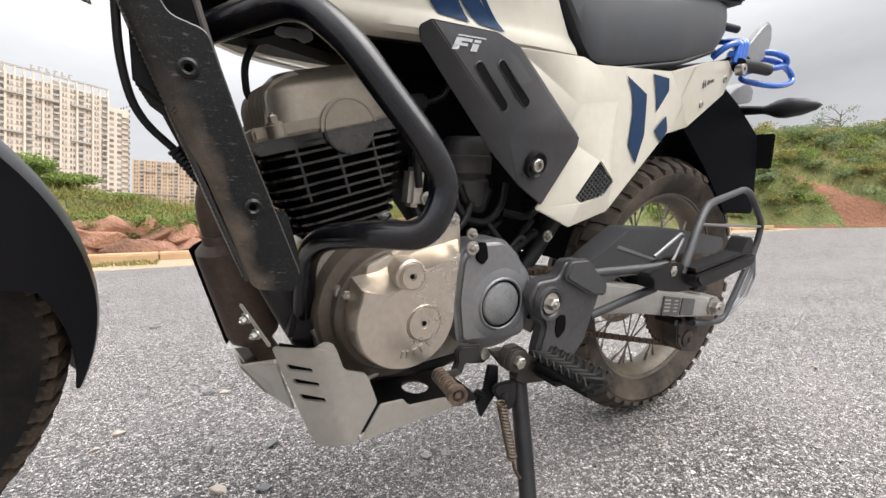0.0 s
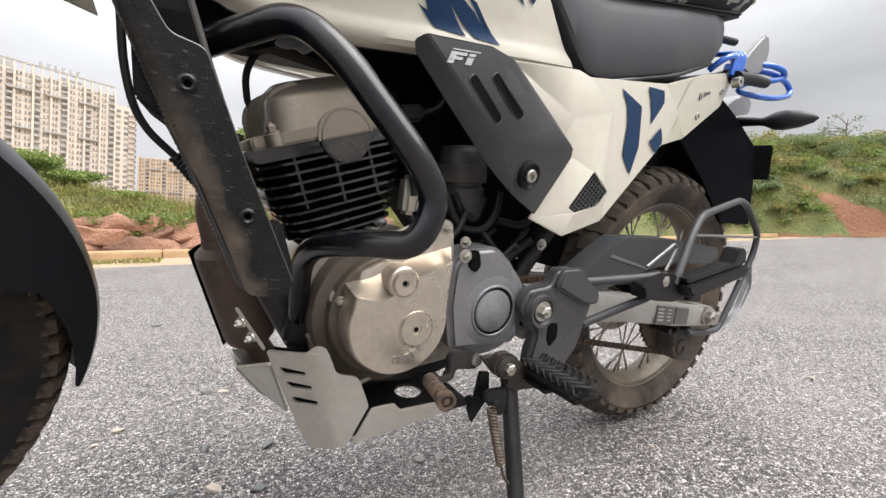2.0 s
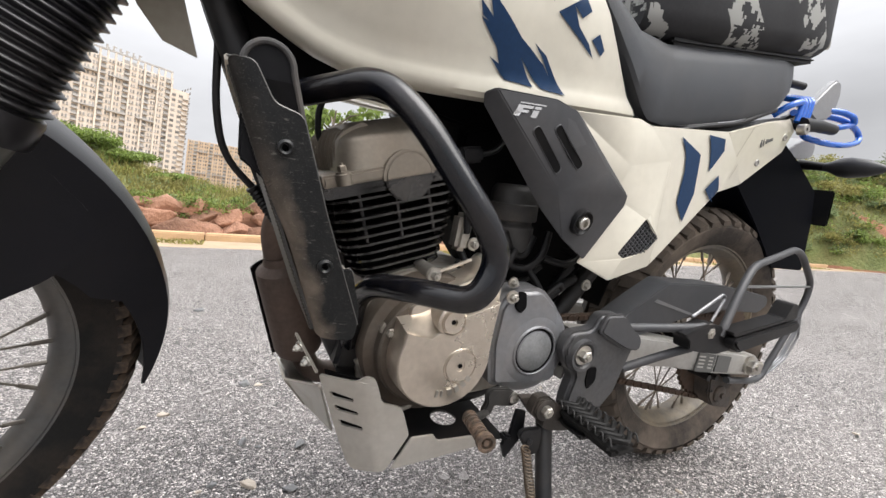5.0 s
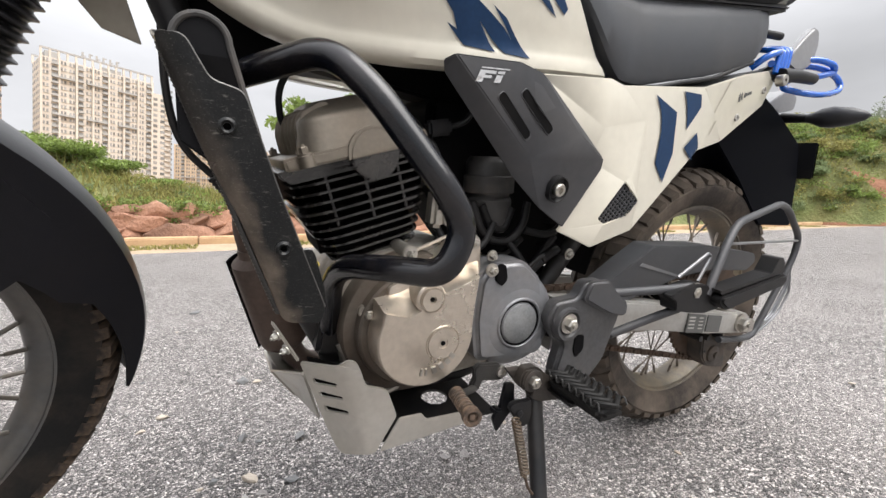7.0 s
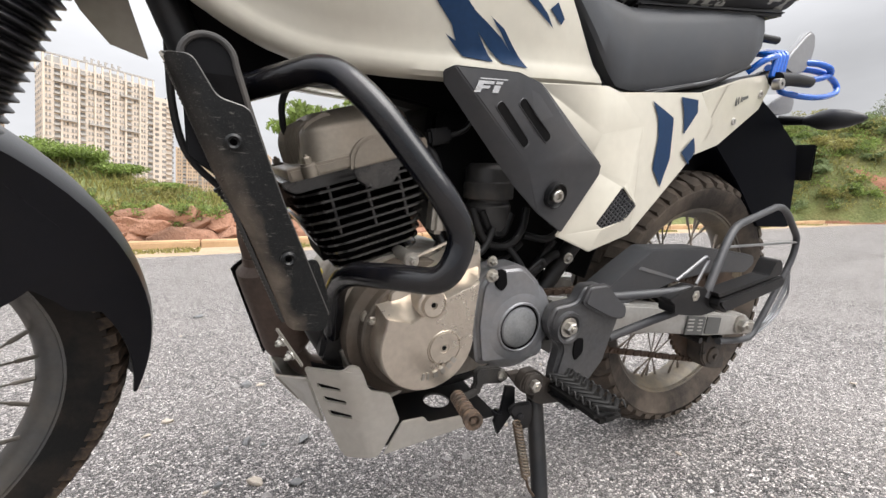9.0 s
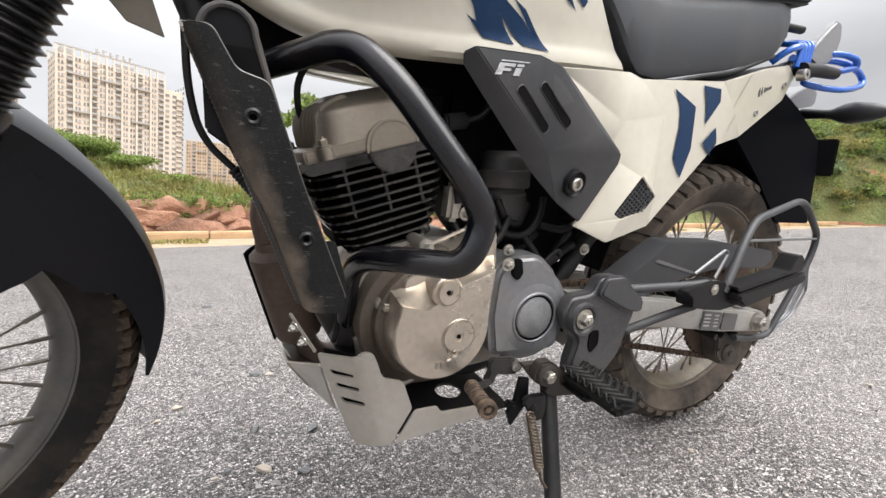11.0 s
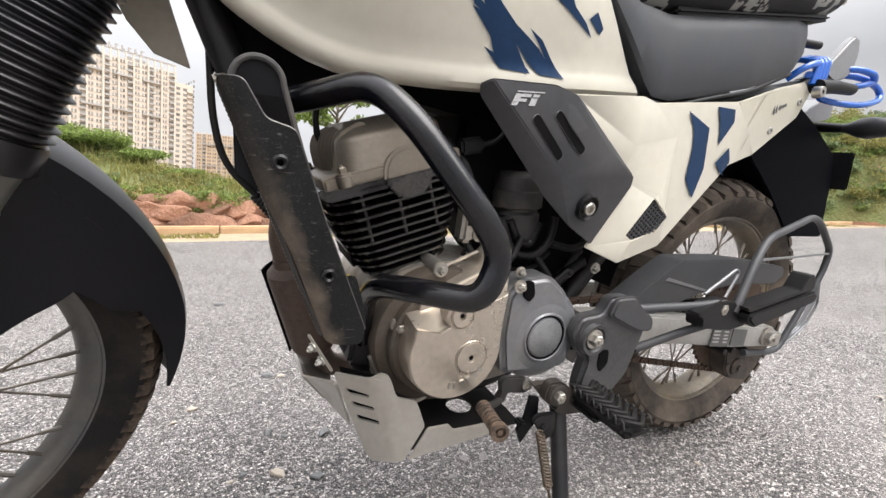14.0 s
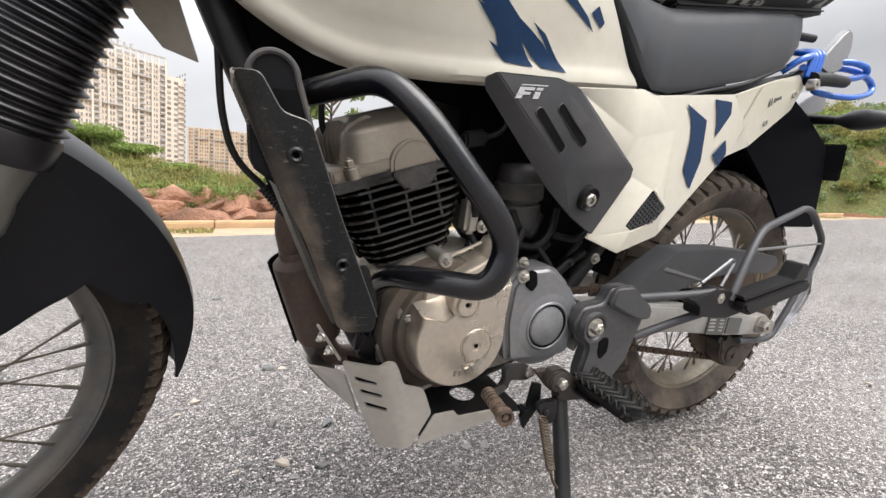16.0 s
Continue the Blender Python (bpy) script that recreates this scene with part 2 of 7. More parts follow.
SOFT = material("black_rubber", (0.0055, 0.0055, 0.0062), 0.45, vary=0.2, bump=0.1, bump_scale=400, dust=0.05, spec=0.3)
GAITER = material("gaiter_rubber", (0.0055, 0.0055, 0.0075), 0.33, vary=0.15, dust=0.06, dust_colour=(0.2, 0.17, 0.14), spec=0.4)
RIM = material("dark_grey_rim", (0.125, 0.125, 0.124), 0.34, metal=0.65, vary=0.12, dust=0.35, dust_colour=(0.30, 0.24, 0.17))
RIM_DUSTY = material("mud_dusted_rim", (0.14, 0.128, 0.112), 0.5, metal=0.5, vary=0.2, dust=0.65, dust_colour=(0.42, 0.33, 0.21), dust_scale=7)
SPOKE = material("dull_spoke_steel", (0.20, 0.185, 0.165), 0.45, metal=0.8, vary=0.25, scale=30, dust=0.5)
FORK = material("dark_fork_alloy", (0.205, 0.203, 0.185), 0.36, metal=0.6, vary=0.10, dust=0.12)
ORANGE = material("orange_reflector", (0.52, 0.068, 0.0015), 0.30, vary=0.12, scale=60, bump=0.6, bump_scale=500, spec=0.3)
ORANGE_DARK = material("orange_reflector_dark", (0.36, 0.042, 0.002), 0.30, vary=0.2, scale=60, bump=0.6, bump_scale=500, spec=0.3)
BLUE_CABLE = material("blue_cable_sleeve", (0.012, 0.12, 0.55), 0.22, vary=0.15, coat=0.6)
GREY_RAIL = material("silver_grab_rail", (0.27, 0.27, 0.275), 0.42, metal=0.3, vary=0.1)
SMOKE = material("smoke_lens", (0.022, 0.022, 0.024), 0.38, vary=0.1, spec=0.4)
OLIVE = material("unpainted_shroud_back", (0.32, 0.285, 0.23), 0.5, vary=0.12)
YELLOW = material("yellow_tag_plastic", (0.55, 0.42, 0.08), 0.5, vary=0.1)
STICKER = material("printed_grey_sticker", (0.10, 0.10, 0.095), 0.5, vary=0.1)
STICKER_INK = material("pale_sticker_ink", (0.42, 0.41, 0.38), 0.5, vary=0.1)
BADGE = material("silver_badge_foil", (0.62, 0.62, 0.62), 0.25, metal=0.7, vary=0.08)
KERB = material("ochre_kerb_concrete", (0.42, 0.27, 0.15), 0.85, vary=0.22, scale=3, bump=0.4, bump_scale=60, dust=0.5, dust_colour=(0.50, 0.36, 0.20), dust_scale=4)
SAND = material("roadside_sand", (0.36, 0.27, 0.18), 0.95, vary=0.25, scale=3, bump=0.5, bump_scale=40)
ROCK = material("red_laterite_rock", (0.275, 0.148, 0.098), 0.88, vary=0.45, scale=3.5, bump=1.0, bump_scale=22, dust=0.55, dust_colour=(0.20, 0.100, 0.060), dust_scale=5, island=0.35)
SOIL = material("red_soil", (0.25, 0.118, 0.070), 0.95, vary=0.30, scale=0.8, bump=0.8, bump_scale=8)
PEBBLE = material("pale_pebble", (0.46, 0.40, 0.33), 0.8, vary=0.25, scale=30, bump=0.5, bump_scale=90)
PEBBLE_DARK = material("grey_pebble", (0.17, 0.17, 0.17), 0.8, vary=0.25, scale=30, bump=0.5, bump_scale=90)
PEBBLE_GREY = material("pale_grey_pebble", (0.27, 0.252, 0.240), 0.85, vary=0.3, scale=50, bump=0.6, bump_scale=120)
BARK = material("grey_bark", (0.14, 0.11, 0.085), 0.9, vary=0.3, scale=6)
LEAF = material("bush_leaves", (0.205, 0.270, 0.072), 0.6, vary=0.3, scale=1.2, island=0.45)
LEAF_DRY = material("dry_grass_blades", (0.27, 0.25, 0.085), 0.7, vary=0.3, scale=1.2, island=0.4)
# paler scrub leaves: distance haze is mixed into their colour
LEAF_FAR = material("haze_tinted_leaves", (0.205, 0.255, 0.120), 0.7, vary=0.25, scale=0.6, island=0.35)
def thin_leaf(m, share=0.50):
    """Lets some light pass through a leaf's blade."""
    n, l = m.node_tree.nodes, m.node_tree.links
    b, end = n["Principled BSDF"], n["Material Output"]
    through_ = n.new("ShaderNodeBsdfTranslucent")
    both = n.new("ShaderNodeMixShader")
    both.inputs[0].default_value = share
    l.new(b.inputs["Base Color"].links[0].from_socket, through_.inputs["Color"])
    l.new(b.outputs[0], both.inputs[1])
    l.new(through_.outputs[0], both.inputs[2])
    l.new(both.outputs[0], end.inputs["Surface"])


for leaf_mat in (LEAF, LEAF_DRY, LEAF_FAR):
    thin_leaf(leaf_mat)
# greyed hilltop crowns, the haze painted into the leaf colour
LEAF_HAZE = material("haze_paled_leaves", (0.235, 0.265, 0.200), 0.8, vary=0.2, scale=0.6, island=0.25)
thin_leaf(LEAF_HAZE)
GRASS = material("grassy_bank", (0.135, 0.155, 0.055), 0.95, vary=0.5, scale=0.9, bump=0.9, bump_scale=7, dust=0.42, dust_colour=(0.27, 0.14, 0.075), dust_scale=0.5)
TOWER = material("pale_tower_render", (0.60, 0.535, 0.465), 0.85, vary=0.06, scale=0.05)
TOWER_GREY = material("grey_tower_bands", (0.36, 0.35, 0.335), 0.85, vary=0.06, scale=0.05)
TOWER_WARM = material("buff_tower_render", (0.55, 0.43, 0.31), 0.85, vary=0.06, scale=0.05)
# window glass lightened in colour for the haze before the towers
WINDOW = material("haze_paled_window_glass", (0.255, 0.250, 0.240), 0.25, vary=0.3, scale=0.3, island=0.5)

import mathutils.bvhtree


def asphalt_material():
    """Worn chip-seal: pale and dark stone chips in dark binder, with dusty patches."""
    m = bpy.data.materials.new("worn_chip_seal_asphalt")
    m.use_nodes = True
    n, l = m.node_tree.nodes, m.node_tree.links
    b = n["Principled BSDF"]
    b.inputs["Roughness"].default_value = 0.85
    co = n.new("ShaderNodeTexCoord")
    warp = n.new("ShaderNodeTexNoise")
    warp.inputs["Scale"].default_value = 60
    push = n.new("ShaderNodeVectorMath")
    push.operation = "MULTIPLY_ADD"
    push.inputs[1].default_value = (0.010, 0.010, 0.010)
    l.new(co.outputs["Object"], warp.inputs["Vector"])
    l.new(warp.outputs["Color"], push.inputs[0])
    l.new(co.outputs["Object"], push.inputs[2])
    cells, edge = n.new("ShaderNodeTexVoronoi"), n.new("ShaderNodeTexVoronoi")
    edge.feature = "DISTANCE_TO_EDGE"
    for v in (cells, edge):
        v.inputs["Scale"].default_value = 190.0
        l.new(push.outputs[0], v.inputs["Vector"])
    split = n.new("ShaderNodeSeparateColor")
    l.new(cells.outputs["Color"], split.inputs[0])
    tone = n.new("ShaderNodeValToRGB")
    tone.color_ramp.elements[0].color, tone.color_ramp.elements[0].position = (0.090, 0.087, 0.086, 1), 0.0
    tone.color_ramp.elements[1].color, tone.color_ramp.elements[1].position = (0.80, 0.748, 0.712, 1), 1.0
    e = tone.color_ramp.elements.new(0.45)
    e.color = (0.262, 0.243, 0.235, 1)
    e = tone.color_ramp.elements.new(0.80)
    e.color = (0.515, 0.473, 0.445, 1)
    l.new(split.outputs[0], tone.inputs[0])
    gap = n.new("ShaderNodeMapRange")
    gap.inputs["From Max"].default_value = 0.16
    gap.inputs["To Min"].default_value = 0.10
    l.new(edge.outputs["Distance"], gap.inputs["Value"])
    chip = n.new("ShaderNodeVectorMath")
    chip.operation = "MULTIPLY"
    l.new(tone.outputs[0], chip.inputs[0])
    l.new(gap.outputs[0], chip.inputs[1])
    patch = n.new("ShaderNodeTexNoise")
    patch.inputs["Scale"].default_value, patch.inputs["Detail"].default_value = 1.6, 8.0
    pr = n.new("ShaderNodeMapRange")
    pr.inputs["From Min"].default_value, pr.inputs["From Max"].default_value = 0.42, 0.70
    pr.inputs["To Max"].default_value = 0.30
    dust = n.new("ShaderNodeMix")
    dust.data_type = "RGBA"
    dust.inputs["B"].default_value = (0.385, 0.353, 0.334, 1)
    l.new(co.outputs["Object"], patch.inputs["Vector"])
    l.new(patch.outputs[0], pr.inputs["Value"])
    l.new(pr.outputs[0], dust.inputs["Factor"])
    l.new(chip.outputs[0], dust.inputs["A"])
    l.new(dust.outputs["Result"], b.inputs["Base Color"])
    lift = n.new("ShaderNodeMath")
    lift.operation = "MULTIPLY"
    l.new(gap.outputs[0], lift.inputs[0])
    l.new(split.outputs[1], lift.inputs[1])
    bump = n.new("ShaderNodeBump")
    bump.inputs["Strength"].default_value, bump.inputs["Distance"].default_value = 1.0, 0.009
    l.new(lift.outputs[0], bump.inputs["Height"])
    l.new(bump.outputs[0], b.inputs["Normal"])
    return m


ASPHALT = asphalt_material()


def mesh_material(name, colour, hole, scale, angle=45):
    """Dark backing with a raised woven grid."""
    m = material(name, colour, 0.45, vary=0.2)
    n, l = m.node_tree.nodes, m.node_tree.links
    b = n["Principled BSDF"]
    co = n.new("ShaderNodeTexCoord")
    brick = n.new("ShaderNodeTexVoronoi")
    brick.inputs["Scale"].default_value, brick.inputs["Randomness"].default_value = scale, 0.0
    l.new(co.outputs["Object"], brick.inputs["Vector"])
    mp = n.new("ShaderNodeMapRange")
    mp.inputs["From Min"].default_value, mp.inputs["From Max"].default_value = 0.32, 0.42
    mx = n.new("ShaderNodeMix")
    mx.data_type = "RGBA"
    mx.inputs["A"].default_value, mx.inputs["B"].default_value = (*hole, 1), (*colour, 1)
    l.new(brick.outputs["Distance"], mp.inputs["Value"])
    l.new(mp.outputs[0], mx.inputs["Factor"])
    l.new(mx.outputs["Result"], b.inputs["Base Color"])
    return m


# ---- building helpers ----
def part(name, bm, mat, parent=None, label="", m=None, smooth=True):
    """Links a bmesh as ONE mesh object, under a thing or a part."""
    me = bpy.data.meshes.new(name)
    bmesh.ops.recalc_face_normals(bm, faces=bm.faces)
    bm.to_mesh(me)
    bm.free()
    me.materials.append(mat)
    for p in me.polygons:
        p.use_smooth = smooth
    if smooth:
        me.set_sharp_from_angle(angle=radians(38))
    ob = new(name, me)
    if parent is not None:
        ob.parent = parent
    if m is not None:
        ob.matrix_basis = m
    if label:
        ob["label"] = label
    return ob


def again(name, ob, parent, m):
    """One more piece on the same mesh."""
    o = new(name, ob.data)
    o.parent = parent
    o.matrix_basis = m
    return o


def box(size, at=(0, 0, 0), turn=(0, 0, 0), bevel=0.0, seg=2, bm=None):
    bm = bm or bmesh.new()
    made = bmesh.ops.create_cube(bm, size=1.0, matrix=pose(*at, *turn) @ Matrix.Diagonal((*size, 1)))
    if bevel:
        edges = list({e for v in made["verts"] for e in v.link_edges})
        bmesh.ops.bevel(bm, geom=edges, offset=bevel, segments=seg, affect="EDGES", clamp_overlap=True)
    return bm


def plate(outline, y0, y1, bevel=0.0, seg=2, bm=None, holes=()):
    """A plate cut to an outline in the x-z plane, between two widths."""
    bm = bm or bmesh.new()
    before = set(bm.verts)
    loop = [bm.verts.new((x, y0, z)) for x, z in outline]
    edges = [bm.edges.new((loop[i], loop[i - 1])) for i in range(len(loop))]
    for hole in holes:
        ring = [bm.verts.new((x, y0, z)) for x, z in hole]
        edges += [bm.edges.new((ring[i], ring[i - 1])) for i in range(len(ring))]
    if holes:
        faces = [g for g in bmesh.ops.triangle_fill(bm, use_beauty=True, use_dissolve=True, edges=edges)["geom"] if isinstance(g, bmesh.types.BMFace)]
    else:
        faces = [bm.faces.new(loop)]
    out = bmesh.ops.extrude_face_region(bm, geom=faces)
    bmesh.ops.translate(bm, verts=[g for g in out["geom"] if isinstance(g, bmesh.types.BMVert)], vec=(0, y1 - y0, 0))
    if bevel:
        mine = [v for v in bm.verts if v not in before]
        bm.normal_update()
        es = [e for e in {e for v in mine for e in v.link_edges} if len(e.link_faces) == 2 and e.calc_face_angle(0) > 0.7]
        bmesh.ops.bevel(bm, geom=es, offset=bevel, segments=seg, affect="EDGES", clamp_overlap=True)
    return bm


def rounded(outline, r, n=4):
    """An outline with its corners rounded."""
    pts = []
    k = len(outline)
    for i in range(k):
        a, b, c = Vector(outline[i - 1]), Vector(outline[i]), Vector(outline[(i + 1) % k])
        u, v = (a - b), (c - b)
        d = min(r, u.length * 0.45, v.length * 0.45)
        p, q = b + u.normalized() * d, b + v.normalized() * d
        for j in range(n + 1):
            t = j / n
            pts.append(tuple((1 - t) ** 2 * p + 2 * t * (1 - t) * b + t * t * q))
    return pts


def bend(points, r, n=6):
    """A path through points in space, its corners rounded to r."""
    pts = [Vector(points[0])]
    for i in range(1, len(points) - 1):
        a, b, c = Vector(points[i - 1]), Vector(points[i]), Vector(points[i + 1])
        u, v = a - b, c - b
        d = min(r, u.length * 0.48, v.length * 0.48)
        p, q = b + u.normalized() * d, b + v.normalized() * d
        for j in range(n + 1):
            t = j / n
            pts.append((1 - t) ** 2 * p + 2 * t * (1 - t) * b + t * t * q)
    pts.append(Vector(points[-1]))
    return pts


def tube(points, r, bend_r=0.03, sides=14, cap=True, bm=None, n=6):
    """A round tube along a path; r may be one radius or one for each end."""
    bm = bm or bmesh.new()
    path = bend(points, bend_r, n) if bend_r else [Vector(p) for p in points]
    ends = r if isinstance(r, (tuple, list)) else (r, r)
    total = sum((path[i + 1] - path[i]).length for i in range(len(path) - 1)) or 1
    up = None
    rings, run = [], 0.0
    for i, p in enumerate(path):
        d = (path[min(i + 1, len(path) - 1)] - path[max(i - 1, 0)]).normalized()
        if up is None:
            up = d.orthogonal().normalized()
        up = (up - d * up.dot(d)).normalized()
        side = d.cross(up)
        if i:
            run += (p - path[i - 1]).length
        rad = ends[0] + (ends[1] - ends[0]) * run / total
        rings.append([bm.verts.new(p + (up * math.cos(a) + side * math.sin(a)) * rad) for a in (2 * math.pi * k / sides for k in range(sides))])
    for a, b in zip(rings, rings[1:]):
        for k in range(sides):
            bm.faces.new((a[k], a[(k + 1) % sides], b[(k + 1) % sides], b[k]))
    if cap:
        bm.faces.new(rings[0][::-1])
        bm.faces.new(rings[-1])
    return bm


def revolve(profile, sides=48, bm=None, m=None, closed=False, arc=2 * math.pi):
    """A profile of (radius, along) turned round the y axis."""
    bm = bm or bmesh.new()
    m = m or Matrix()
    full = arc > 6.28
    count = sides if full else sides + 1
    rings = []
    for k in range(count):
        a = arc * k / sides
        rings.append([bm.verts.new(m @ Vector((r * math.cos(a), y, r * math.sin(a)))) for r, y in profile])
    turns = range(sides)
    for k in turns:
        a, b = rings[k], rings[(k + 1) % count]
        for i in range(len(profile) - (0 if closed else 1)):
            j = (i + 1) % len(profile)
            try:
                bm.faces.new((a[i], a[j], b[j], b[i]))
            except ValueError:
                pass
    bmesh.ops.remove_doubles(bm, verts=bm.verts, dist=1e-6)
    return bm


def to(p, q):
    """A pose at p whose y axis points to q."""
    d = (Vector(q) - Vector(p)).normalized()
    return Matrix.Translation(p) @ d.to_track_quat("Y", "Z").to_matrix().to_4x4()


def hex_bolt(at, r=0.008, proud=0.008, mat=None, parent=None, out=(0, -1, 0), washer=True, name="bolt"):
    bm = bmesh.new()
    m = to(at, Vector(at) + Vector(out))
    if washer:
        revolve([(0, 0), (r * 1.6, 0), (r * 1.6, proud * 0.25), (0, proud * 0.25)], 20, bm, m)
    revolve([(0, 0), (r, 0), (r, proud * 0.85), (r * 0.8, proud), (0, proud)], 6, bm, m)
    revolve([(0, proud), (r * 0.42, proud), (r * 0.42, proud * 1.25), (0, proud * 1.3)], 12, bm, m)
    return part(name, bm, mat or BRIGHT, parent, smooth=False)


def socket_bolt(at, r=0.007, proud=0.007, mat=None, parent=None, out=(0, -1, 0), name="bolt"):
    m = to(at, Vector(at) + Vector(out))
    bm = revolve([(0, proud * 0.35), (r * 0.45, proud * 0.35), (r * 0.5, proud), (r * 0.85, proud), (r, proud * 0.7), (r, 0), (0, 0)], 20, None, m)
    return part(name, bm, mat or BRIGHT, parent)


def skin(grid, thick=0.0, bm=None, wrap=False):
    """A sheet through a grid of points."""
    bm = bm or bmesh.new()
    v = [[bm.verts.new(p) for p in row] for row in grid]
    for a, b in zip(v, v[1:]):
        for k in range(len(a) - (0 if wrap else 1)):
            bm.faces.new((a[k], a[(k + 1) % len(a)], b[(k + 1) % len(a)], b[k]))
    if thick:
        bm.normal_update()
        bmesh.ops.solidify(bm, geom=bm.faces, thickness=thick)
    return bm


def decal(outline, surface, off=-0.0015, cuts=3):
    """A thin sheet cut to an outline in x-z and laid on a surface y = surface(x, z)."""
    bm = bmesh.new()
    loop = [bm.verts.new((x, 0, z)) for x, z in outline]
    edges = [bm.edges.new((loop[i], loop[i - 1])) for i in range(len(loop))]
    bmesh.ops.triangle_fill(bm, use_beauty=True, edges=edges)
    for _ in range(cuts):
        long = [e for e in bm.edges if e.calc_length() > 0.012]
        if long:
            bmesh.ops.subdivide_edges(bm, edges=long, cuts=1, use_grid_fill=False)
            bmesh.ops.triangulate(bm, faces=bm.faces)
    for v in bm.verts:
        v.co.y = surface(v.co.x, v.co.z) + off
    return bm


def lettering(text, size, mat, parent, m, name="lettering", depth=0.0004, shear=0.0, gap=1.0, bold=0.0):
    """Raised letters as a mesh."""
    cu = bpy.data.curves.new(name, "FONT")
    cu.body, cu.size, cu.extrude, cu.shear, cu.space_character = text, size, depth, shear, gap
    cu.offset = bold
    cu.align_x, cu.align_y = "CENTER", "CENTER"
    ob = bpy.data.objects.new(name, cu)
    scene.collection.objects.link(ob)
    me = bpy.data.meshes.new_from_object(ob.evaluated_get(bpy.context.evaluated_depsgraph_get()))
    bpy.data.objects.remove(ob)
    me.materials.clear()
    me.materials.append(mat)
    o = new(name, me)
    o.parent = parent
    o.matrix_basis = m
    return o


def outer_face(ob, start=-0.6):
    """How far out an object's near side lies, as y at a place (x, z)."""
    tree_ = mathutils.bvhtree.BVHTree.FromPolygons([v.co for v in ob.data.vertices], [tuple(p.vertices) for p in ob.data.polygons])

    def at(x, z):
        hit = tree_.ray_cast(Vector((x, start, z)), Vector((0, 1, 0)))
        return hit[0].y if hit[0] is not None else -0.15
    return at


def letters_on(text, size, mat, parent, m, face, name="lettering", shear=0.0, gap=1.0, bold=0.0):
    """Letters laid on a curved face."""
    o = lettering(text, size, mat, parent, Matrix(), name, 0.0, shear, gap, bold)
    bm = bmesh.new()
    bm.from_mesh(o.data)
    bmesh.ops.triangulate(bm, faces=bm.faces)
    for v in bm.verts:
        p = m @ v.co
        v.co = Vector((p.x, face(p.x, p.z) - 0.0012, p.z))
    bm.to_mesh(o.data)
    bm.free()
    return o


# letters on the machine's near side: their x runs rearward, their up is up, they face the -y side
SIDE = Matrix(((1, 0, 0, 0), (0, 0, -1, 0), (0, 1, 0, 0), (0, 0, 0, 1)))


def structure(ob, label, category):
    return tagged(ob, label, category, kind="structure")


# ---- ground, road, kerb and bank ----
def lift(x, y):
    """The road's slight crown under the parked machine's rear wheel."""
    return 0.020 * math.exp(-((x - 1.42) / 0.45) ** 2 - (y / 0.7) ** 2)


def spread(lo, hi, near, step):
    """Grid lines, close together in the near stretch and wider beyond it."""
    xs = list(np.arange(near[0], near[1] + step / 2, step))
    s, x = step, near[1]
    while x < hi:
        s *= 1.5
        x = min(x + s, hi)
        xs.append(x)
    s, x = step, near[0]
    while x > lo:
        s *= 1.5
        x = max(x - s, lo)
        xs.insert(0, x)
    return xs


xs, ys = spread(-900, 900, (-1.5, 4.0), 0.12), spread(-900, 900, (-2.0, 2.5), 0.12)
ground = part("ground", skin([[(x, y, -0.03) for x in (-1500, -200, 0, 200, 1500)] for y in (-1500, -200, 0, 200, 1500)]), SAND)
structure(ground, "flat dusty ground reaching to the horizon", "ground")
road_ys = [y for y in ys if -60 < y < 6.0] + [6.25]
road_ys.insert(0, -60)
road = part("road", skin([[(x, y + (0.10 * noise.noise(Vector((x * 0.9, 3, 0))) if y == 6.25 else 0), lift(x, y)) for x in xs if -300 <= x <= 300] for y in road_ys]), ASPHALT)
structure(road, "grey chip-seal asphalt road, worn and gritty", "road")
gutter = part("gutter", skin([[(x, y + 0.05 * noise.noise(Vector((x, y * 3, 0))), z) for x in np.arange(-60, 60, 0.5)] for y, z in ((6.05, -0.004), (6.3, 0.006), (6.8, 0.02), (7.19, 0.03))]), SAND)
structure(gutter, "sandy gutter strip with weeds beside the kerb", "gutter")


def bank(x, d):
    """Height of the bank at distance d behind the kerb."""
    rise = 1 / (1 + math.exp(-(x - 13.0) / 2.2))
    low = 0.58 + 0.10 * min(d, 2.5) - 0.09 * max(0.0, d - 3.0) + 0.82 * math.exp(-((x + 3.0) / 1.9) ** 2) * min(1, d / 2.0)
    high = 0.2 + 5.2 * (1 - math.exp(-d / 3.4))
    base = low * (1 - rise) + high * rise
    near = min(1.0, d / 0.5)
    return base * near ** 0.7 + 0.16 * noise.noise(Vector((x * 0.7, d * 0.8, 2))) * near + 0.06 * noise.noise(Vector((x * 2.5, d * 2.5, 5))) * near


def toe(x):
    """Where the foot of the bank runs: along the kerb, then swinging across the road's end."""
    return 7.62 - 0.9 * max(0.0, x - 21.0)


def bare(x, d):
    """The washed-out gully of bare red soil."""
    mid = 23.5 + 0.50 * (1.6 - d) + 0.35 * noise.noise(Vector((d * 2.2, 7, 0)))
    wide = 0.10 + 0.80 * max(0.0, 1.6 - d) * (0.70 + 0.9 * noise.noise(Vector((x * 1.4, d * 1.8, 3))))
    return x > 18 and ((abs(x - mid) < wide and d < 1.75) or (x > 21.5 and d < 0.08 + 0.25 * noise.noise(Vector((x * 0.9, 0, 9)))))


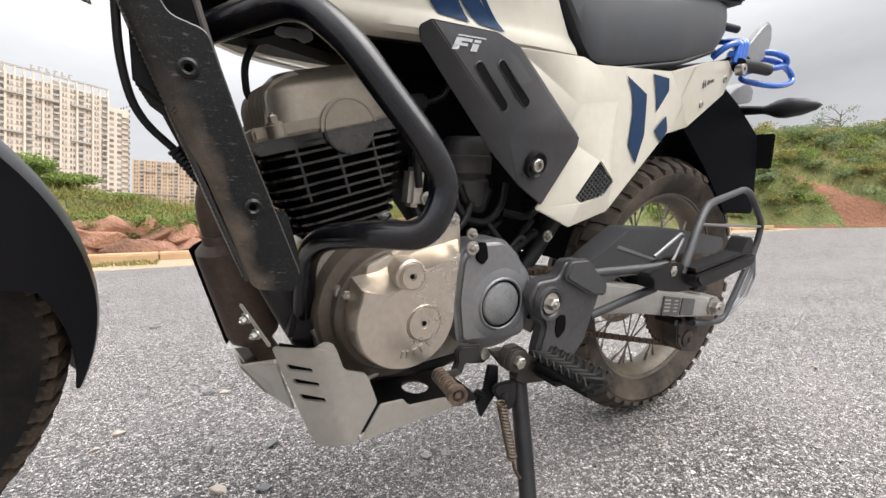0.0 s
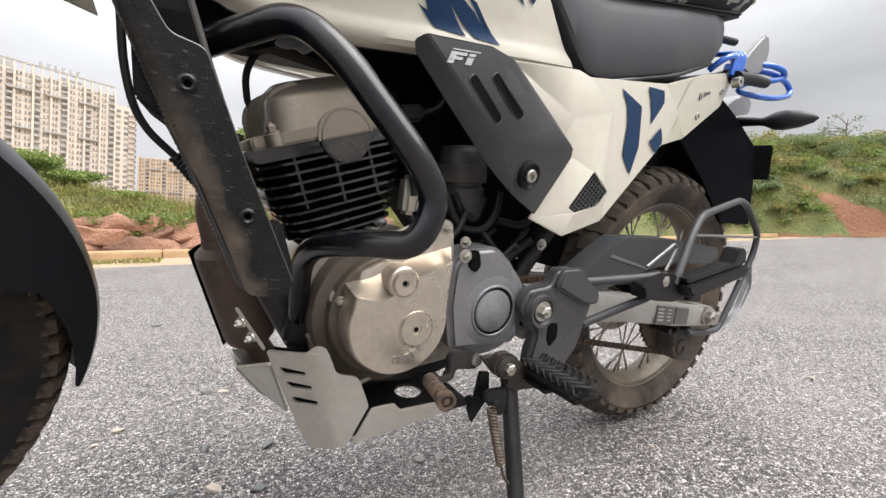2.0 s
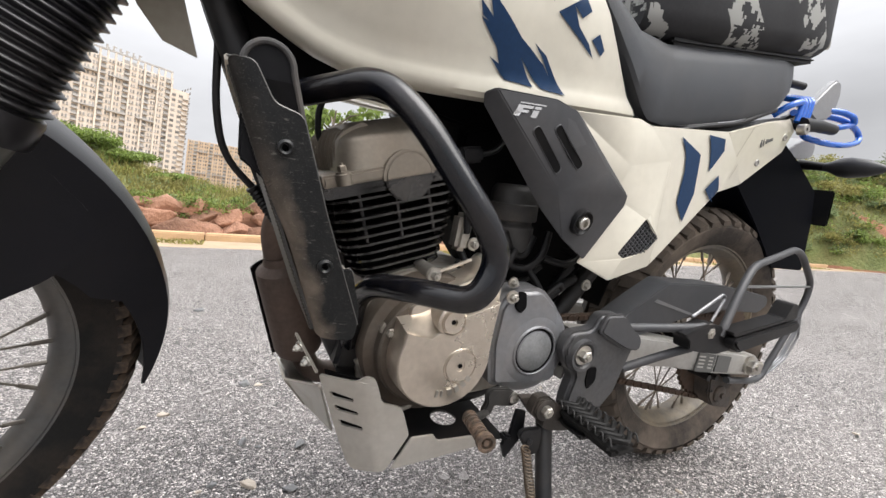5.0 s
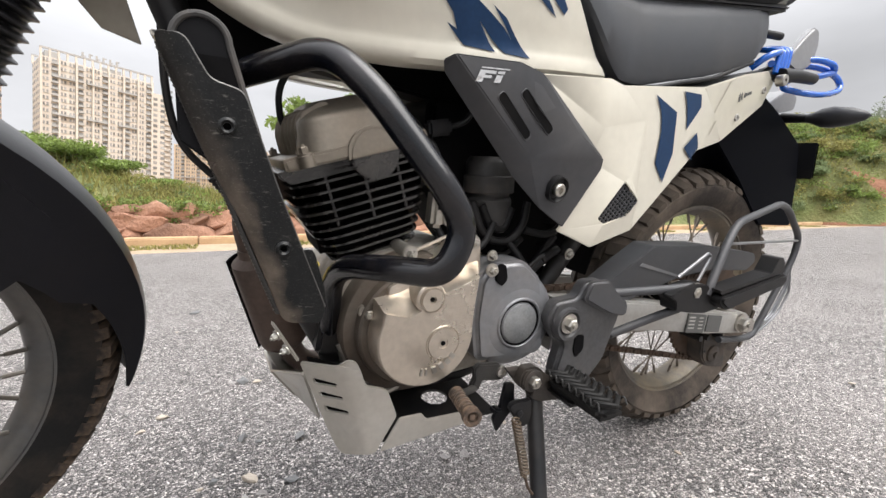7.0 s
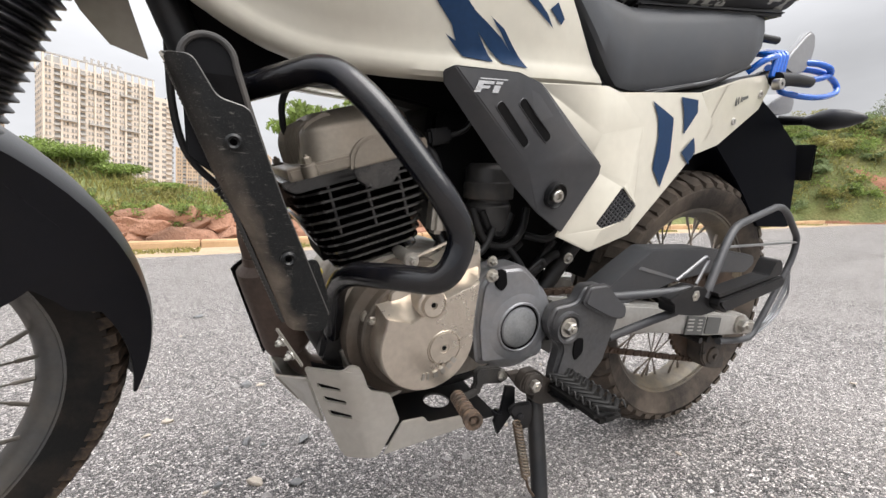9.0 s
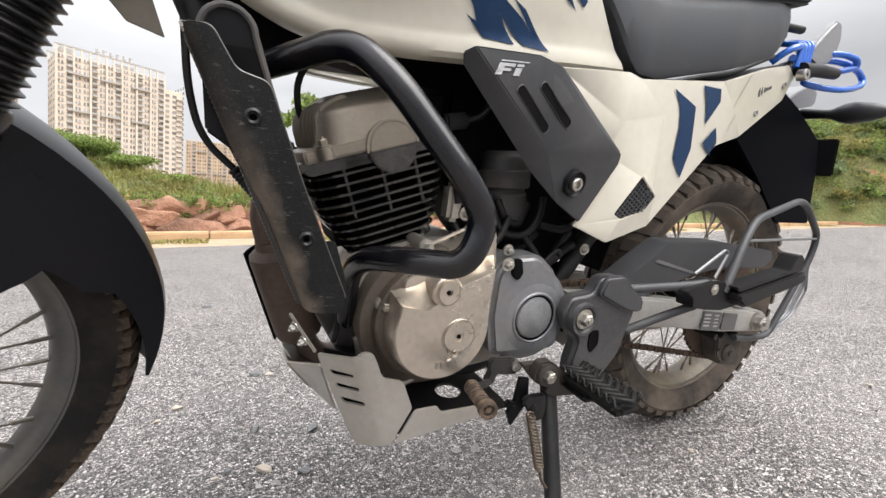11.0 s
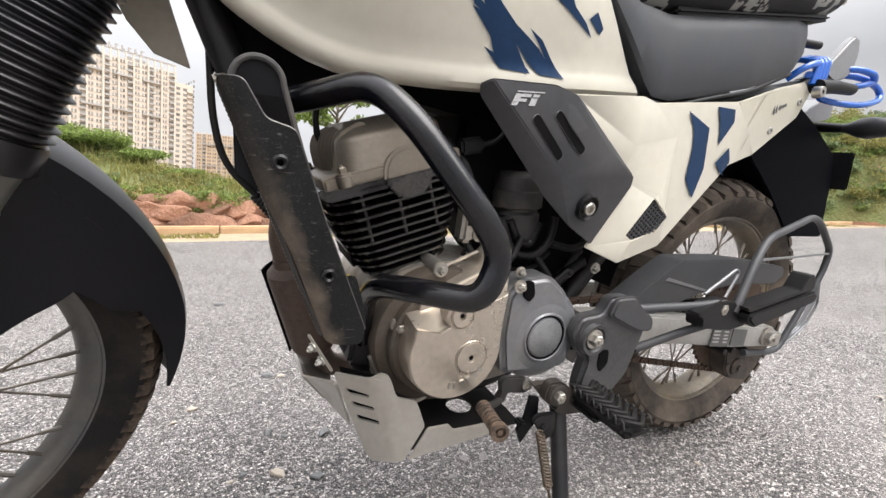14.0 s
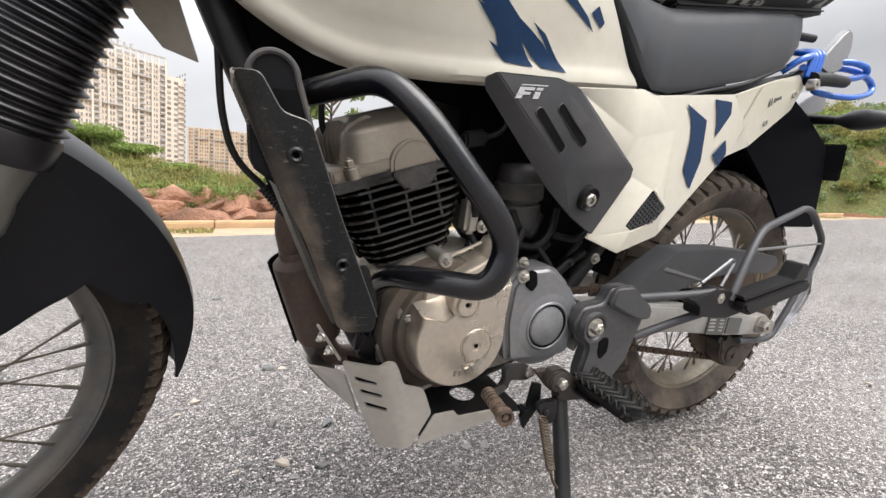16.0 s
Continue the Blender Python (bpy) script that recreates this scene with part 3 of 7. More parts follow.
bx, bd = list(np.arange(-24, 21, 0.35)) + list(np.arange(21, 28, 0.09)) + list(np.arange(28, 44.1, 0.35)), [0, 0.06, 0.12, 0.18, 0.25, 0.32, 0.4, 0.5, 0.6, 0.7, 0.8, 0.9, 1.0, 1.1, 1.2, 1.3, 1.4, 1.5, 1.6, 1.7, 1.8, 1.9, 2.0, 2.3, 2.6, 3.2, 4, 5, 6.5, 8, 10, 13, 17, 22, 30]
bank_ob = part("bank", skin([[(x, toe(x) + d, bank(x, d)) for x in bx] for d in bd]), GRASS)
bank_ob.data.materials.append(SOIL)
for p in bank_ob.data.polygons:
    c = p.center
    d = c.y - toe(c.x)
    if bare(c.x, d) or (d < 0.8 and c.x < 10):
        p.material_index = 1
structure(bank_ob, "grassy roadside bank of red soil rising behind the kerb", "bank")

# kerb stones
stone = plate([(0, 0), (0, 0.135), (0.03, 0.16), (0.26, 0.16), (0.28, 0.14), (0.28, 0)], 0, 0.985, 0.012, 2)
bmesh.ops.rotate(stone, verts=stone.verts, matrix=Matrix.Rotation(radians(-90), 3, "Z"))
kerb = tagged(new("kerb"), "long ochre concrete kerb of separate blocks along the road", "kerb", kind="structure")
first = part("kerb_stone", stone, KERB, kerb, m=pose(-14.0, 7.20, 0.0))
first.data.transform(Matrix.Scale(-1, 4, (0, 1, 0)))
first.data.flip_normals()
for k in range(1, 36):
    again("kerb_stone", first, kerb, pose(-14.0 + k, 7.20 + random.uniform(-0.008, 0.008), random.uniform(-0.006, 0.004), 0, random.uniform(-0.4, 0.4), random.uniform(-0.4, 0.4)))


def boulder(r, seed, squash=(1, 0.7, 0.8), sub=2, rough=0.35):
    """An angular broken stone: the hull of a few points with its edges knocked off."""
    bm = bmesh.new()
    q = random.Random(int(seed * 977))
    for _ in range(13 + 3 * sub):
        d = Vector((q.gauss(0, 1), q.gauss(0, 1), q.gauss(0, 1))).normalized()
        k = r * q.uniform(1.05 - rough, 1.15)
        bm.verts.new((d.x * squash[0] * k, d.y * squash[1] * k, d.z * squash[2] * k))
    out = bmesh.ops.convex_hull(bm, input=bm.verts)
    bmesh.ops.delete(bm, geom=[v for v in out["geom_interior"] if isinstance(v, bmesh.types.BMVert)], context="VERTS")
    bmesh.ops.dissolve_limit(bm, angle_limit=radians(12), verts=bm.verts, edges=bm.edges)
    bmesh.ops.bevel(bm, geom=list(bm.edges), offset=r * 0.06, segments=1, affect="EDGES", clamp_overlap=True)
    return bm


# rough stone toe of the bank
rng = random.Random(11)
wall = tagged(new("rock_wall"), "rough wall of red laterite boulders at the foot of the bank", "rock wall", kind="structure")
k = 0
x = -13.0
while x < 9.5:
    for row in range(4):
        r = (rng.uniform(0.24, 0.40), rng.uniform(0.20, 0.36), rng.uniform(0.16, 0.28), rng.uniform(0.08, 0.15))[row]
        bm = boulder(r, k + 1, (rng.uniform(1.0, 1.5), 0.55, rng.uniform(0.55, 0.85)), 3, 0.28)
        part("boulder", bm, ROCK, wall, m=pose(x + rng.uniform(-0.18, 0.18), (7.68, 7.73, 7.78, 7.60)[row] + rng.uniform(-0.05, 0.06), (0.16, 0.38, 0.58, 0.05)[row] + rng.uniform(-0.05, 0.05), rng.uniform(-10, 10), rng.uniform(-14, 14), rng.uniform(-16, 16)), smooth=False)
        k += 1
    x += rng.uniform(0.40, 0.56)


# ---- plants ----
def leaves(bm, centre, spread_, count, size, rng, up=0.3):
    for _ in range(count):
        d = Vector((rng.gauss(0, 1), rng.gauss(0, 1), rng.gauss(0, 1)))
        d = d.normalized() * (rng.random() ** 0.45)
        p = Vector(centre) + Vector((d.x * spread_[0], d.y * spread_[1], d.z * spread_[2]))
        a = Vector((rng.gauss(0, 1), rng.gauss(0, 1), rng.gauss(up, 0.8))).normalized()
        b = a.orthogonal().normalized()
        b = Matrix.Rotation(rng.uniform(0, 6.28), 3, a) @ b
        s = size * rng.uniform(0.6, 1.5)
        v = [bm.verts.new(p + q) for q in (-a * s, b * s * 0.42, a * s, -b * s * 0.42)]
        bm.faces.new(v)


def bush(at, size, count, leaf, mat, rng, label, group="roadside bushes", name="bush"):
    bm = bmesh.new()
    for _ in range(7):
        c = (rng.uniform(-0.6, 0.6) * size[0], rng.uniform(-0.5, 0.5) * size[1], size[2] * rng.uniform(0.35, 1.15))
        leaves(bm, c, (size[0] * rng.uniform(0.3, 0.55), size[1] * 0.5, size[2] * rng.uniform(0.3, 0.5)), count // 7, leaf, rng)
    root = tagged(new(name), label, "bush", group)
    root.matrix_basis = pose(*at)
    part("foliage", bm, mat, root, smooth=False)
    stems = bmesh.new()
    for _ in range(5):
        tip = (rng.uniform(-0.6, 0.6) * size[0], rng.uniform(-0.4, 0.4) * size[1], size[2] * 0.8)
        tube([(0, 0, -0.15), (tip[0] * 0.4, tip[1] * 0.4, tip[2] * 0.5), tip], (0.03 * size[2], 0.008 * size[2]), 0, 6, True, stems)
    part("stems", stems, BARK, root)
    return root


rng = random.Random(5)
for x, d, sx, sz in ((-6.5, 2.6, 1.3, 0.80), (-4.9, 2.4, 1.2, 0.55), (-3.4, 2.6, 1.1, 0.36), (-8.3, 2.8, 1.5, 1.0), (-10.2, 3.0, 1.5, 1.1), (-2.4, 2.2, 0.9, 0.26), (-1.7, 2.4, 0.8, 0.24), (-0.9, 2.3, 0.6, 0.22), (-4.0, 1.6, 0.9, 0.35), (-12.5, 3, 1.6, 1.3)):
    bush((x, toe(x) + d, bank(x, d) - 0.05), (sx, 0.9, sz), 5000, 0.032, LEAF, rng, "bright green leafy bush on the bank above the rocks")
for x, d, sx, sz in ((0.9, 0.6, 0.30, 0.25), (2.1, 0.5, 0.25, 0.4), (-2.2, 0.7, 0.4, 0.2), (5, 2, 0.9, 0.8), (7.5, 2.2, 1.1, 1.0), (3.4, 1.5, 0.7, 0.6)):
    bush((x, toe(x) + d, bank(x, d) - 0.03), (sx, 0.35, sz), 420, 0.05, LEAF, rng, "small green weed bush among the red rocks")
for k in range(95):
    x, d, s = rng.uniform(-13, 10), 0.35 + 3.6 * rng.random() ** 1.6, rng.uniform(0.18, 0.46)
    bush((x, toe(x) + d, bank(x, d) - 0.04), (s * 1.4, s, s * 0.55), 460, 0.030, LEAF if rng.random() < 0.6 else LEAF_DRY, rng, "low tangle of weeds and grass on the bank", "bank weeds")
for k in range(230):
    x, d = rng.uniform(14, 35), 0.4 + 7.0 * rng.random() ** 1.5
    if bare(x, d) or bare(x - 0.3, d) or bare(x + 0.3, d) or (d < 1.0 and rng.random() < 0.45):
        continue
    s = rng.uniform(0.35, 0.85) * (0.7 + 0.05 * d)
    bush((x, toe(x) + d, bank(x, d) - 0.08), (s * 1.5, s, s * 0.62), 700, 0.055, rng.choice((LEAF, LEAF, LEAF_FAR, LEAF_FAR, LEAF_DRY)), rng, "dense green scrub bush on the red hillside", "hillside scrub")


def tree(at, height, crown, count, leaf, rng, label, mat=None):
    root = tagged(new("tree"), label, "tree", "hilltop trees")
    root.matrix_basis = pose(*at)
    wood, crown_bm = bmesh.new(), bmesh.new()
    tube([(0, 0, -0.4), (0.05 * height, 0, height * 0.35), (0.02 * height, 0.02 * height, height * 0.7), (0.05 * height, 0, height * 0.95)], (0.035 * height, 0.006 * height), 0.3, 8, True, wood)
    for k in range(15):
        z = height * rng.uniform(0.32, 0.85)
        a, r = rng.uniform(0, 6.28), crown * rng.uniform(0.5, 1.1)
        tip = (r * math.cos(a), r * math.sin(a), z + height * rng.uniform(0.05, 0.22))
        tube([(0.03 * height, 0, z), (tip[0] * 0.5, tip[1] * 0.5, (z + tip[2]) / 2 + 0.03 * height), tip], (0.012 * height, 0.003 * height), 0, 6, True, wood)
        leaves(crown_bm, tip, (crown * 0.32, crown * 0.32, crown * 0.16), count // 15, leaf, rng, 1.0)
    part("trunk", wood, BARK, root)
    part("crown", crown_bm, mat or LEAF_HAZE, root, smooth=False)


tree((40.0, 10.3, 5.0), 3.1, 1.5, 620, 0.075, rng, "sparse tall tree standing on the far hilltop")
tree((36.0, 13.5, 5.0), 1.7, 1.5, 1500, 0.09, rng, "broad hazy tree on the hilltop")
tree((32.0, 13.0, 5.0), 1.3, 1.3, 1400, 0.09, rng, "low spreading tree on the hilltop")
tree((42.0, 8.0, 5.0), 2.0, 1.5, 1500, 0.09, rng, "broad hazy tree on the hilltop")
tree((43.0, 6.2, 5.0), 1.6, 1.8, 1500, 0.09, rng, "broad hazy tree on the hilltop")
tree((3.2, 14.0, 0.7), 3.7, 1.4, 2200, 0.10, rng, "young green tree behind the bank", LEAF)

# creepers hanging over the rocks from the bank's edge
bm = bmesh.new()
for _ in range(120):
    x = rng.uniform(-12, 9.5)
    hang = rng.uniform(0.02, 0.16) if rng.random() < 0.72 else rng.uniform(0.2, 0.5)
    for j in range(int(2 + hang * 14)):
        leaves(bm, (x + rng.gauss(0, 0.07), 7.72 + rng.uniform(-0.06, 0.10) - 0.05 * j / 8, 0.70 - 0.065 * j + rng.gauss(0, 0.03)), (0.16, 0.07, 0.07), 46, 0.026, rng, 0.6)
tagged(part("creeper", bm, LEAF, smooth=False), "green creepers and weeds hanging over the red rocks", "creeper", kind="stuff")

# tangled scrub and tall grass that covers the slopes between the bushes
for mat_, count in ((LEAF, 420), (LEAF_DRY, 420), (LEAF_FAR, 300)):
    bm = bmesh.new()
    for _ in range(count):
        if rng.random() < 0.62:
            x, d = rng.uniform(14, 34), 0.35 + 7.5 * rng.random() ** 1.4
        else:
            x, d = rng.uniform(-13, 10), 0.45 + 3.2 * rng.random() ** 1.3
        far_ = x > 13
        if far_ and (bare(x, d) or bare(x - 0.25, d)):
            continue
        k = rng.uniform(0.20, 0.45) if far_ else rng.uniform(0.10, 0.22)
        leaves(bm, (x, toe(x) + d, bank(x, d) + k * 0.35), (k * 1.7, k * 1.2, k * 0.8), 110, 0.055 if far_ else 0.032, rng, 0.8)
    tagged(part("scrub", bm, mat_, smooth=False), "tangle of weeds, creepers and tall grass on the bank", "scrub", kind="stuff")

# dry grass along the kerb and on the bank
bm = bmesh.new()
for _ in range(42000):
    x = rng.uniform(-13, 12) if rng.random() < 0.7 else rng.uniform(10, 34)
    d = rng.choice((rng.uniform(-1.2, -0.45), rng.uniform(0.5, 6), rng.uniform(0.5, 3)))
    if d < 0:
        if noise.noise(Vector((x * 0.8, 1, 1))) < 0.0:
            continue
        z, h = 0.02, rng.uniform(0.02, 0.06)
    else:
        z, h = bank(x, d) - 0.02, rng.uniform(0.10, 0.34)
        if bare(x, d):
            continue
    y = toe(x) + d
    lean_ = Vector((rng.gauss(0, 0.35), rng.gauss(0, 0.35), 1)) * h
    w = Vector((rng.gauss(0, 1), rng.gauss(0, 1), 0)).normalized() * 0.016
    p = Vector((x, y, z))
    bm.faces.new([bm.verts.new(q) for q in (p - w, p + w, p + lean_)])
tagged(part("grass", bm, LEAF_DRY, smooth=False), "yellow-green grass tufts on the bank and gutter", "grass", kind="stuff")


# ---- far apartment towers ----
def tower(at, turn, lean_, width, depth, floors, storey, wall_mat, band_mat, label, bays, crest=True, wing=0.0):
    """A high block: piers and recessed bays, balconies, window rows, an open frame on the roof."""
    root = tagged(new("apartment_tower"), label, "building", "far apartment towers")
    root.matrix_basis = pose(*at, 0, 0, turn) @ pose(0, 0, 0, 0, lean_, 0)
    h = floors * storey
    wall_bm = box((width, depth, h), (width / 2, depth / 2, h / 2))
    if wing:
        box((wing, depth * 0.8, h - 1.4 * storey), (width + wing / 2, depth * 0.55, (h - 1.4 * storey) / 2), bm=wall_bm)
    part("wall", wall_bm, wall_mat, root, smooth=False)
    pier, bands, panes, rails = bmesh.new(), bmesh.new(), bmesh.new(), bmesh.new()
    bay = width / bays
    r = random.Random(int(width * 10))
    for k in range(bays + 1):
        if k % 2 == 0:
            box((0.9, 1.3, h + 0.8), (k * bay, -0.45, h / 2), bm=pier)
    for k in range(bays):
        open_bay = k % 3 == 1
        for f in range(floors):
            z = f * storey
            if open_bay:
                box((bay * 0.72, 1.4, 0.35), ((k + 0.5) * bay, -0.6, z + 0.2), bm=bands)
                box((bay * 0.68, 0.12, 0.9), ((k + 0.5) * bay, -1.25, z + 0.7), bm=rails)
                box((bay * 0.6, 0.3, storey * 0.6), ((k + 0.5) * bay, -0.04, z + storey * 0.5), bm=panes)
            else:
                for s in (0.3, 0.7):
                    box((bay * 0.22, 0.3, storey * 0.48), ((k + s) * bay, -0.04, z + storey * 0.55), bm=panes)
                    box((bay * 0.30, 0.5, 0.15), ((k + s) * bay, -0.2, z + storey * 0.28), bm=bands)
        if k % 4 == 2:
            for f in (floors - 3, floors - 9, floors - 15):
                box((bay * 2.6, 1.9, 0.8), ((k + 0.5) * bay, -0.8, f * storey + 0.2), bm=bands)
    for f in range(floors):
        for s in range(int(depth / 4)):
            box((0.3, 1.3, storey * 0.45), (width + wing + 0.02, 2 + s * 4, f * storey + storey * 0.55), bm=panes)
            box((0.3, 1.3, storey * 0.45), (-0.02, 2 + s * 4, f * storey + storey * 0.55), bm=panes)
        if wing and f < floors - 2:
            for s in (0.25, 0.6):
                box((wing * 0.2, 0.3, storey * 0.5), (width + wing * s, depth * 0.15 - 0.05, f * storey + storey * 0.55), bm=panes)
            box((wing * 0.35, 1.2, 0.25), (width + wing * 0.85, depth * 0.15 - 0.5, f * storey + 0.3), bm=bands)
    if crest:
        for k in range(bays + 1):
            box((0.8, 0.8, 4.2), (k * bay, 0.6, h + 2.0), bm=pier)
            box((0.8, 0.8, 4.2), (k * bay, depth - 0.6, h + 2.0), bm=pier)
        box((width + 1, 0.9, 0.8), (width / 2, 0.6, h + 4.2), bm=bands)
        box((width + 1, 0.9, 0.8), (width / 2, depth - 0.6, h + 4.2), bm=bands)
        box((width * 0.18, depth * 0.6, 3.0), (width * 0.62, depth / 2, h + 1.5), bm=bands)
        box((width * 0.1, depth * 0.5, 4.4), (width * 0.1, depth / 2, h + 2.2), bm=bands)
        sign = bmesh.new()
        for k in range(6):
            box((0.9, 0.3, 2.2), (width * 0.34 + k * 2.9, 0.4, h + 5.9), bm=sign)
            box((0.9, 0.3, 0.5), (width * 0.34 + k * 2.9 + 0.8, 0.4, h + 5.2 + 1.4 * (k % 2)), bm=sign)
        part("roof_sign", sign, band_mat, root, smooth=False)
    for nm, b_, mt in (("pier", pier, wall_mat), ("floor_band", bands, band_mat), ("balcony_rail", rails, band_mat), ("window", panes, WINDOW)):
        tagged(part(nm, b_, mt, root, smooth=False), kind="stuff")


tower((-82.0, 276.0, -6), 25.6, 3.4, 47, 20, 27, 3.1, TOWER, TOWER_GREY, "pale high-rise apartment tower with an open frame on its roof", 14, True, 11.0)
tower((-43, 455, -6), -12.0, 3.4, 78, 22, 21, 3.25, TOWER_WARM, TOWER_GREY, "buff mid-rise apartment block in the haze", 18, False)
tower((-141.0, 277, -6), 12.0, 3.4, 40, 18, 27, 3.0, TOWER_WARM, TOWER_GREY, "warm-toned high-rise apartment tower beside the pale one", 12, True)


# ---- the motorcycle, in its own upright frame: x rearward, y to its right, z up ----
LEAN_LEFT = 7.7
BIKE = pose(0, 0, 0, LEAN_LEFT, 0, 0)
bike = tagged(new("motorcycle"), "cream and blue adventure motorcycle leaning on its side stand", "motorcycle")
bike.matrix_basis = BIKE
# handlebar turned to the left: the front end swings about the steering axis
STEER = Matrix.Translation((0.0382, -0.1049, 0.3332)) @ Matrix.Rotation(radians(31), 4, Vector((0.44, 0, 0.90))) @ Matrix.Translation((-0.014, 0.100, -0.345))


def sample(table, x):
    """Smooth value of a curve given by a few knots."""
    if x <= table[0][0]:
        return table[0][1]
    for (a, u), (b, v) in zip(table, table[1:]):
        if x <= b:
            return u + (v - u) * (x - a) / (b - a)
    return table[-1][1]


# ---- wheels ----
def wheel(name, centre, radius, width, rim_r, m, blocks, spokes, rim_mat, label, knob, shoulder, side_mat, rise=0.0135):
    hub = bmesh.new()
    revolve([(0.012, -0.07), (0.03, -0.066), (0.045, -0.05), (0.045, -0.042), (0.024, -0.036), (0.022, 0.036), (0.05, 0.042), (0.05, 0.05), (0.03, 0.066), (0.012, 0.07)], 28, hub)
    base = m @ Matrix.Translation(centre)
    root = part(name, hub, DEEP, bike, label, base)
    w = width / 2
    # tyre carcass
    prof = [(rim_r + 0.004, -w * 0.62), (rim_r + 0.02, -w * 0.84), (rim_r + 0.05, -w * 0.98), (radius - 0.036, -w * 0.90), (radius - 0.021, -w * 0.70), (radius - 0.014, -w * 0.35), (radius - 0.013, 0),
            (radius - 0.014, w * 0.35), (radius - 0.021, w * 0.70), (radius - 0.036, w * 0.90), (rim_r + 0.05, w * 0.98), (rim_r + 0.02, w * 0.84), (rim_r + 0.004, w * 0.62)]
    part("tyre", revolve(prof, 96, closed=True), side_mat, root)
    # tread blocks: a centre pair and a wrapped shoulder block on each side
    def block(corners, rise):
        bm = bmesh.new()
        lo = [bm.verts.new(c) for c in corners]
        mid = sum((Vector(c) for c in corners), Vector()) / 4
        hi = []
        for c in corners:
            c = Vector(c)
            n_ = Vector((c.x * 0.9, c.y * 1.1 * radius / width * 0.35, c.z * 0.9)).normalized()
            hi.append(bm.verts.new(c + (mid - c) * 0.10 + n_ * rise))
        bm.faces.new(hi)
        for i in range(4):
            bm.faces.new((lo[i - 1], lo[i], hi[i], hi[i - 1]))
        return bm
    def on(a, u):
        """On the crown: angle a, lateral share u."""
        r = radius - 0.015 - 0.030 * max(0, abs(u) - 0.30) ** 1.8 * 1.7
        return (r * math.cos(a), u * w, r * math.sin(a))
    step = 2 * math.pi / blocks
    shapes = []
    for u0, u1, sk, off, share in ((-0.34, 0.32, 0.14, 0.0, 0.66), (-shoulder, -0.40, 0.22, 0.5, 0.64), (0.40, shoulder, -0.22, 0.5, 0.64)):
        a0, a1 = off * step - share * step / 2, off * step + share * step / 2
        bm = block([on(a0, u0), on(a1, u0), on(a1 + sk * step, u1), on(a0 + sk * step, u1)], rise)
        shapes.append(part("tread_block", bm, knob, root))
    for k in range(1, blocks):
        for s in shapes:
            again("tread_block", s, root, Matrix.Rotation(-step * k, 4, "Y"))
    # rim
    rp = [(rim_r + 0.010, -w * 0.66), (rim_r + 0.011, -w * 0.58), (rim_r - 0.004, -w * 0.54), (rim_r - 0.010, -w * 0.42), (rim_r - 0.018, -w * 0.20), (rim_r - 0.019, w * 0.20), (rim_r - 0.010, w * 0.42), (rim_r - 0.004, w * 0.54),
          (rim_r + 0.011, w * 0.58), (rim_r + 0.010, w * 0.66), (rim_r + 0.002, w * 0.62), (rim_r - 0.001, 0), (rim_r + 0.002, -w * 0.62)]
    part("rim", revolve(rp, 96, closed=True), rim_mat, root)
    # crossed spokes with nipples
    kinds = []
    for side, way in ((-1, 1), (-1, -1), (1, 1), (1, -1)):
        a = way * radians(78 if rim_r > 0.25 else 70)
        foot = (0.044 * math.cos(a), side * 0.046, 0.044 * math.sin(a))
        tip = (rim_r - 0.017, side * 0.006, 0)
        bm = tube([foot, tip], 0.0017, 0, 6)
        tube([(rim_r - 0.040, tip[1] * 0.99 + (foot[1] - tip[1]) * 0.10, foot[2] * 0.10), tip], 0.0032, 0, 6, bm=bm)
        kinds.append(part("spoke", bm, SPOKE, root))
    for k in range(spokes // 4):
        for i, s in enumerate(kinds):
            turn = Matrix.Rotation(-2 * math.pi * (k + i * 0.25) / (spokes // 4), 4, "Y")
            if k == 0:
                s.matrix_basis = turn
            else:
                again("spoke", s, root, turn)
    return root


rear = wheel("rear_wheel", (1.41, 0.0, 0.349), 0.3245, 0.118, 0.2286, Matrix(), 44, 36, RIM_DUSTY, "spoked rear wheel with a dusty dual-sport tyre", RUBBER_KNOB, 1.00, RUBBER_MUD, 0.0095)
front = wheel("front_wheel", (-0.012, -0.004, 0.352), 0.347, 0.088, 0.2635, STEER, 62, 36, RIM, "spoked front wheel with a block-tread tyre", KNOB_DARK, 0.98, RUBBER, 0.0150)
part("brake_disc", revolve([(0.040, 0.058), (0.085, 0.060), (0.118, 0.060), (0.118, 0.064), (0.085, 0.064), (0.040, 0.062)], 60, closed=True), ALLOY, rear, "rear disc brake rotor")
part("brake_disc", revolve([(0.040, 0.060), (0.100, 0.062), (0.138, 0.062), (0.138, 0.058), (0.100, 0.058), (0.040, 0.056)], 60, closed=True), ALLOY, front)

# ---- fork, gaiters, reflector, front fender ----
RAKE = Vector((0.44, 0, 0.90)).normalized()


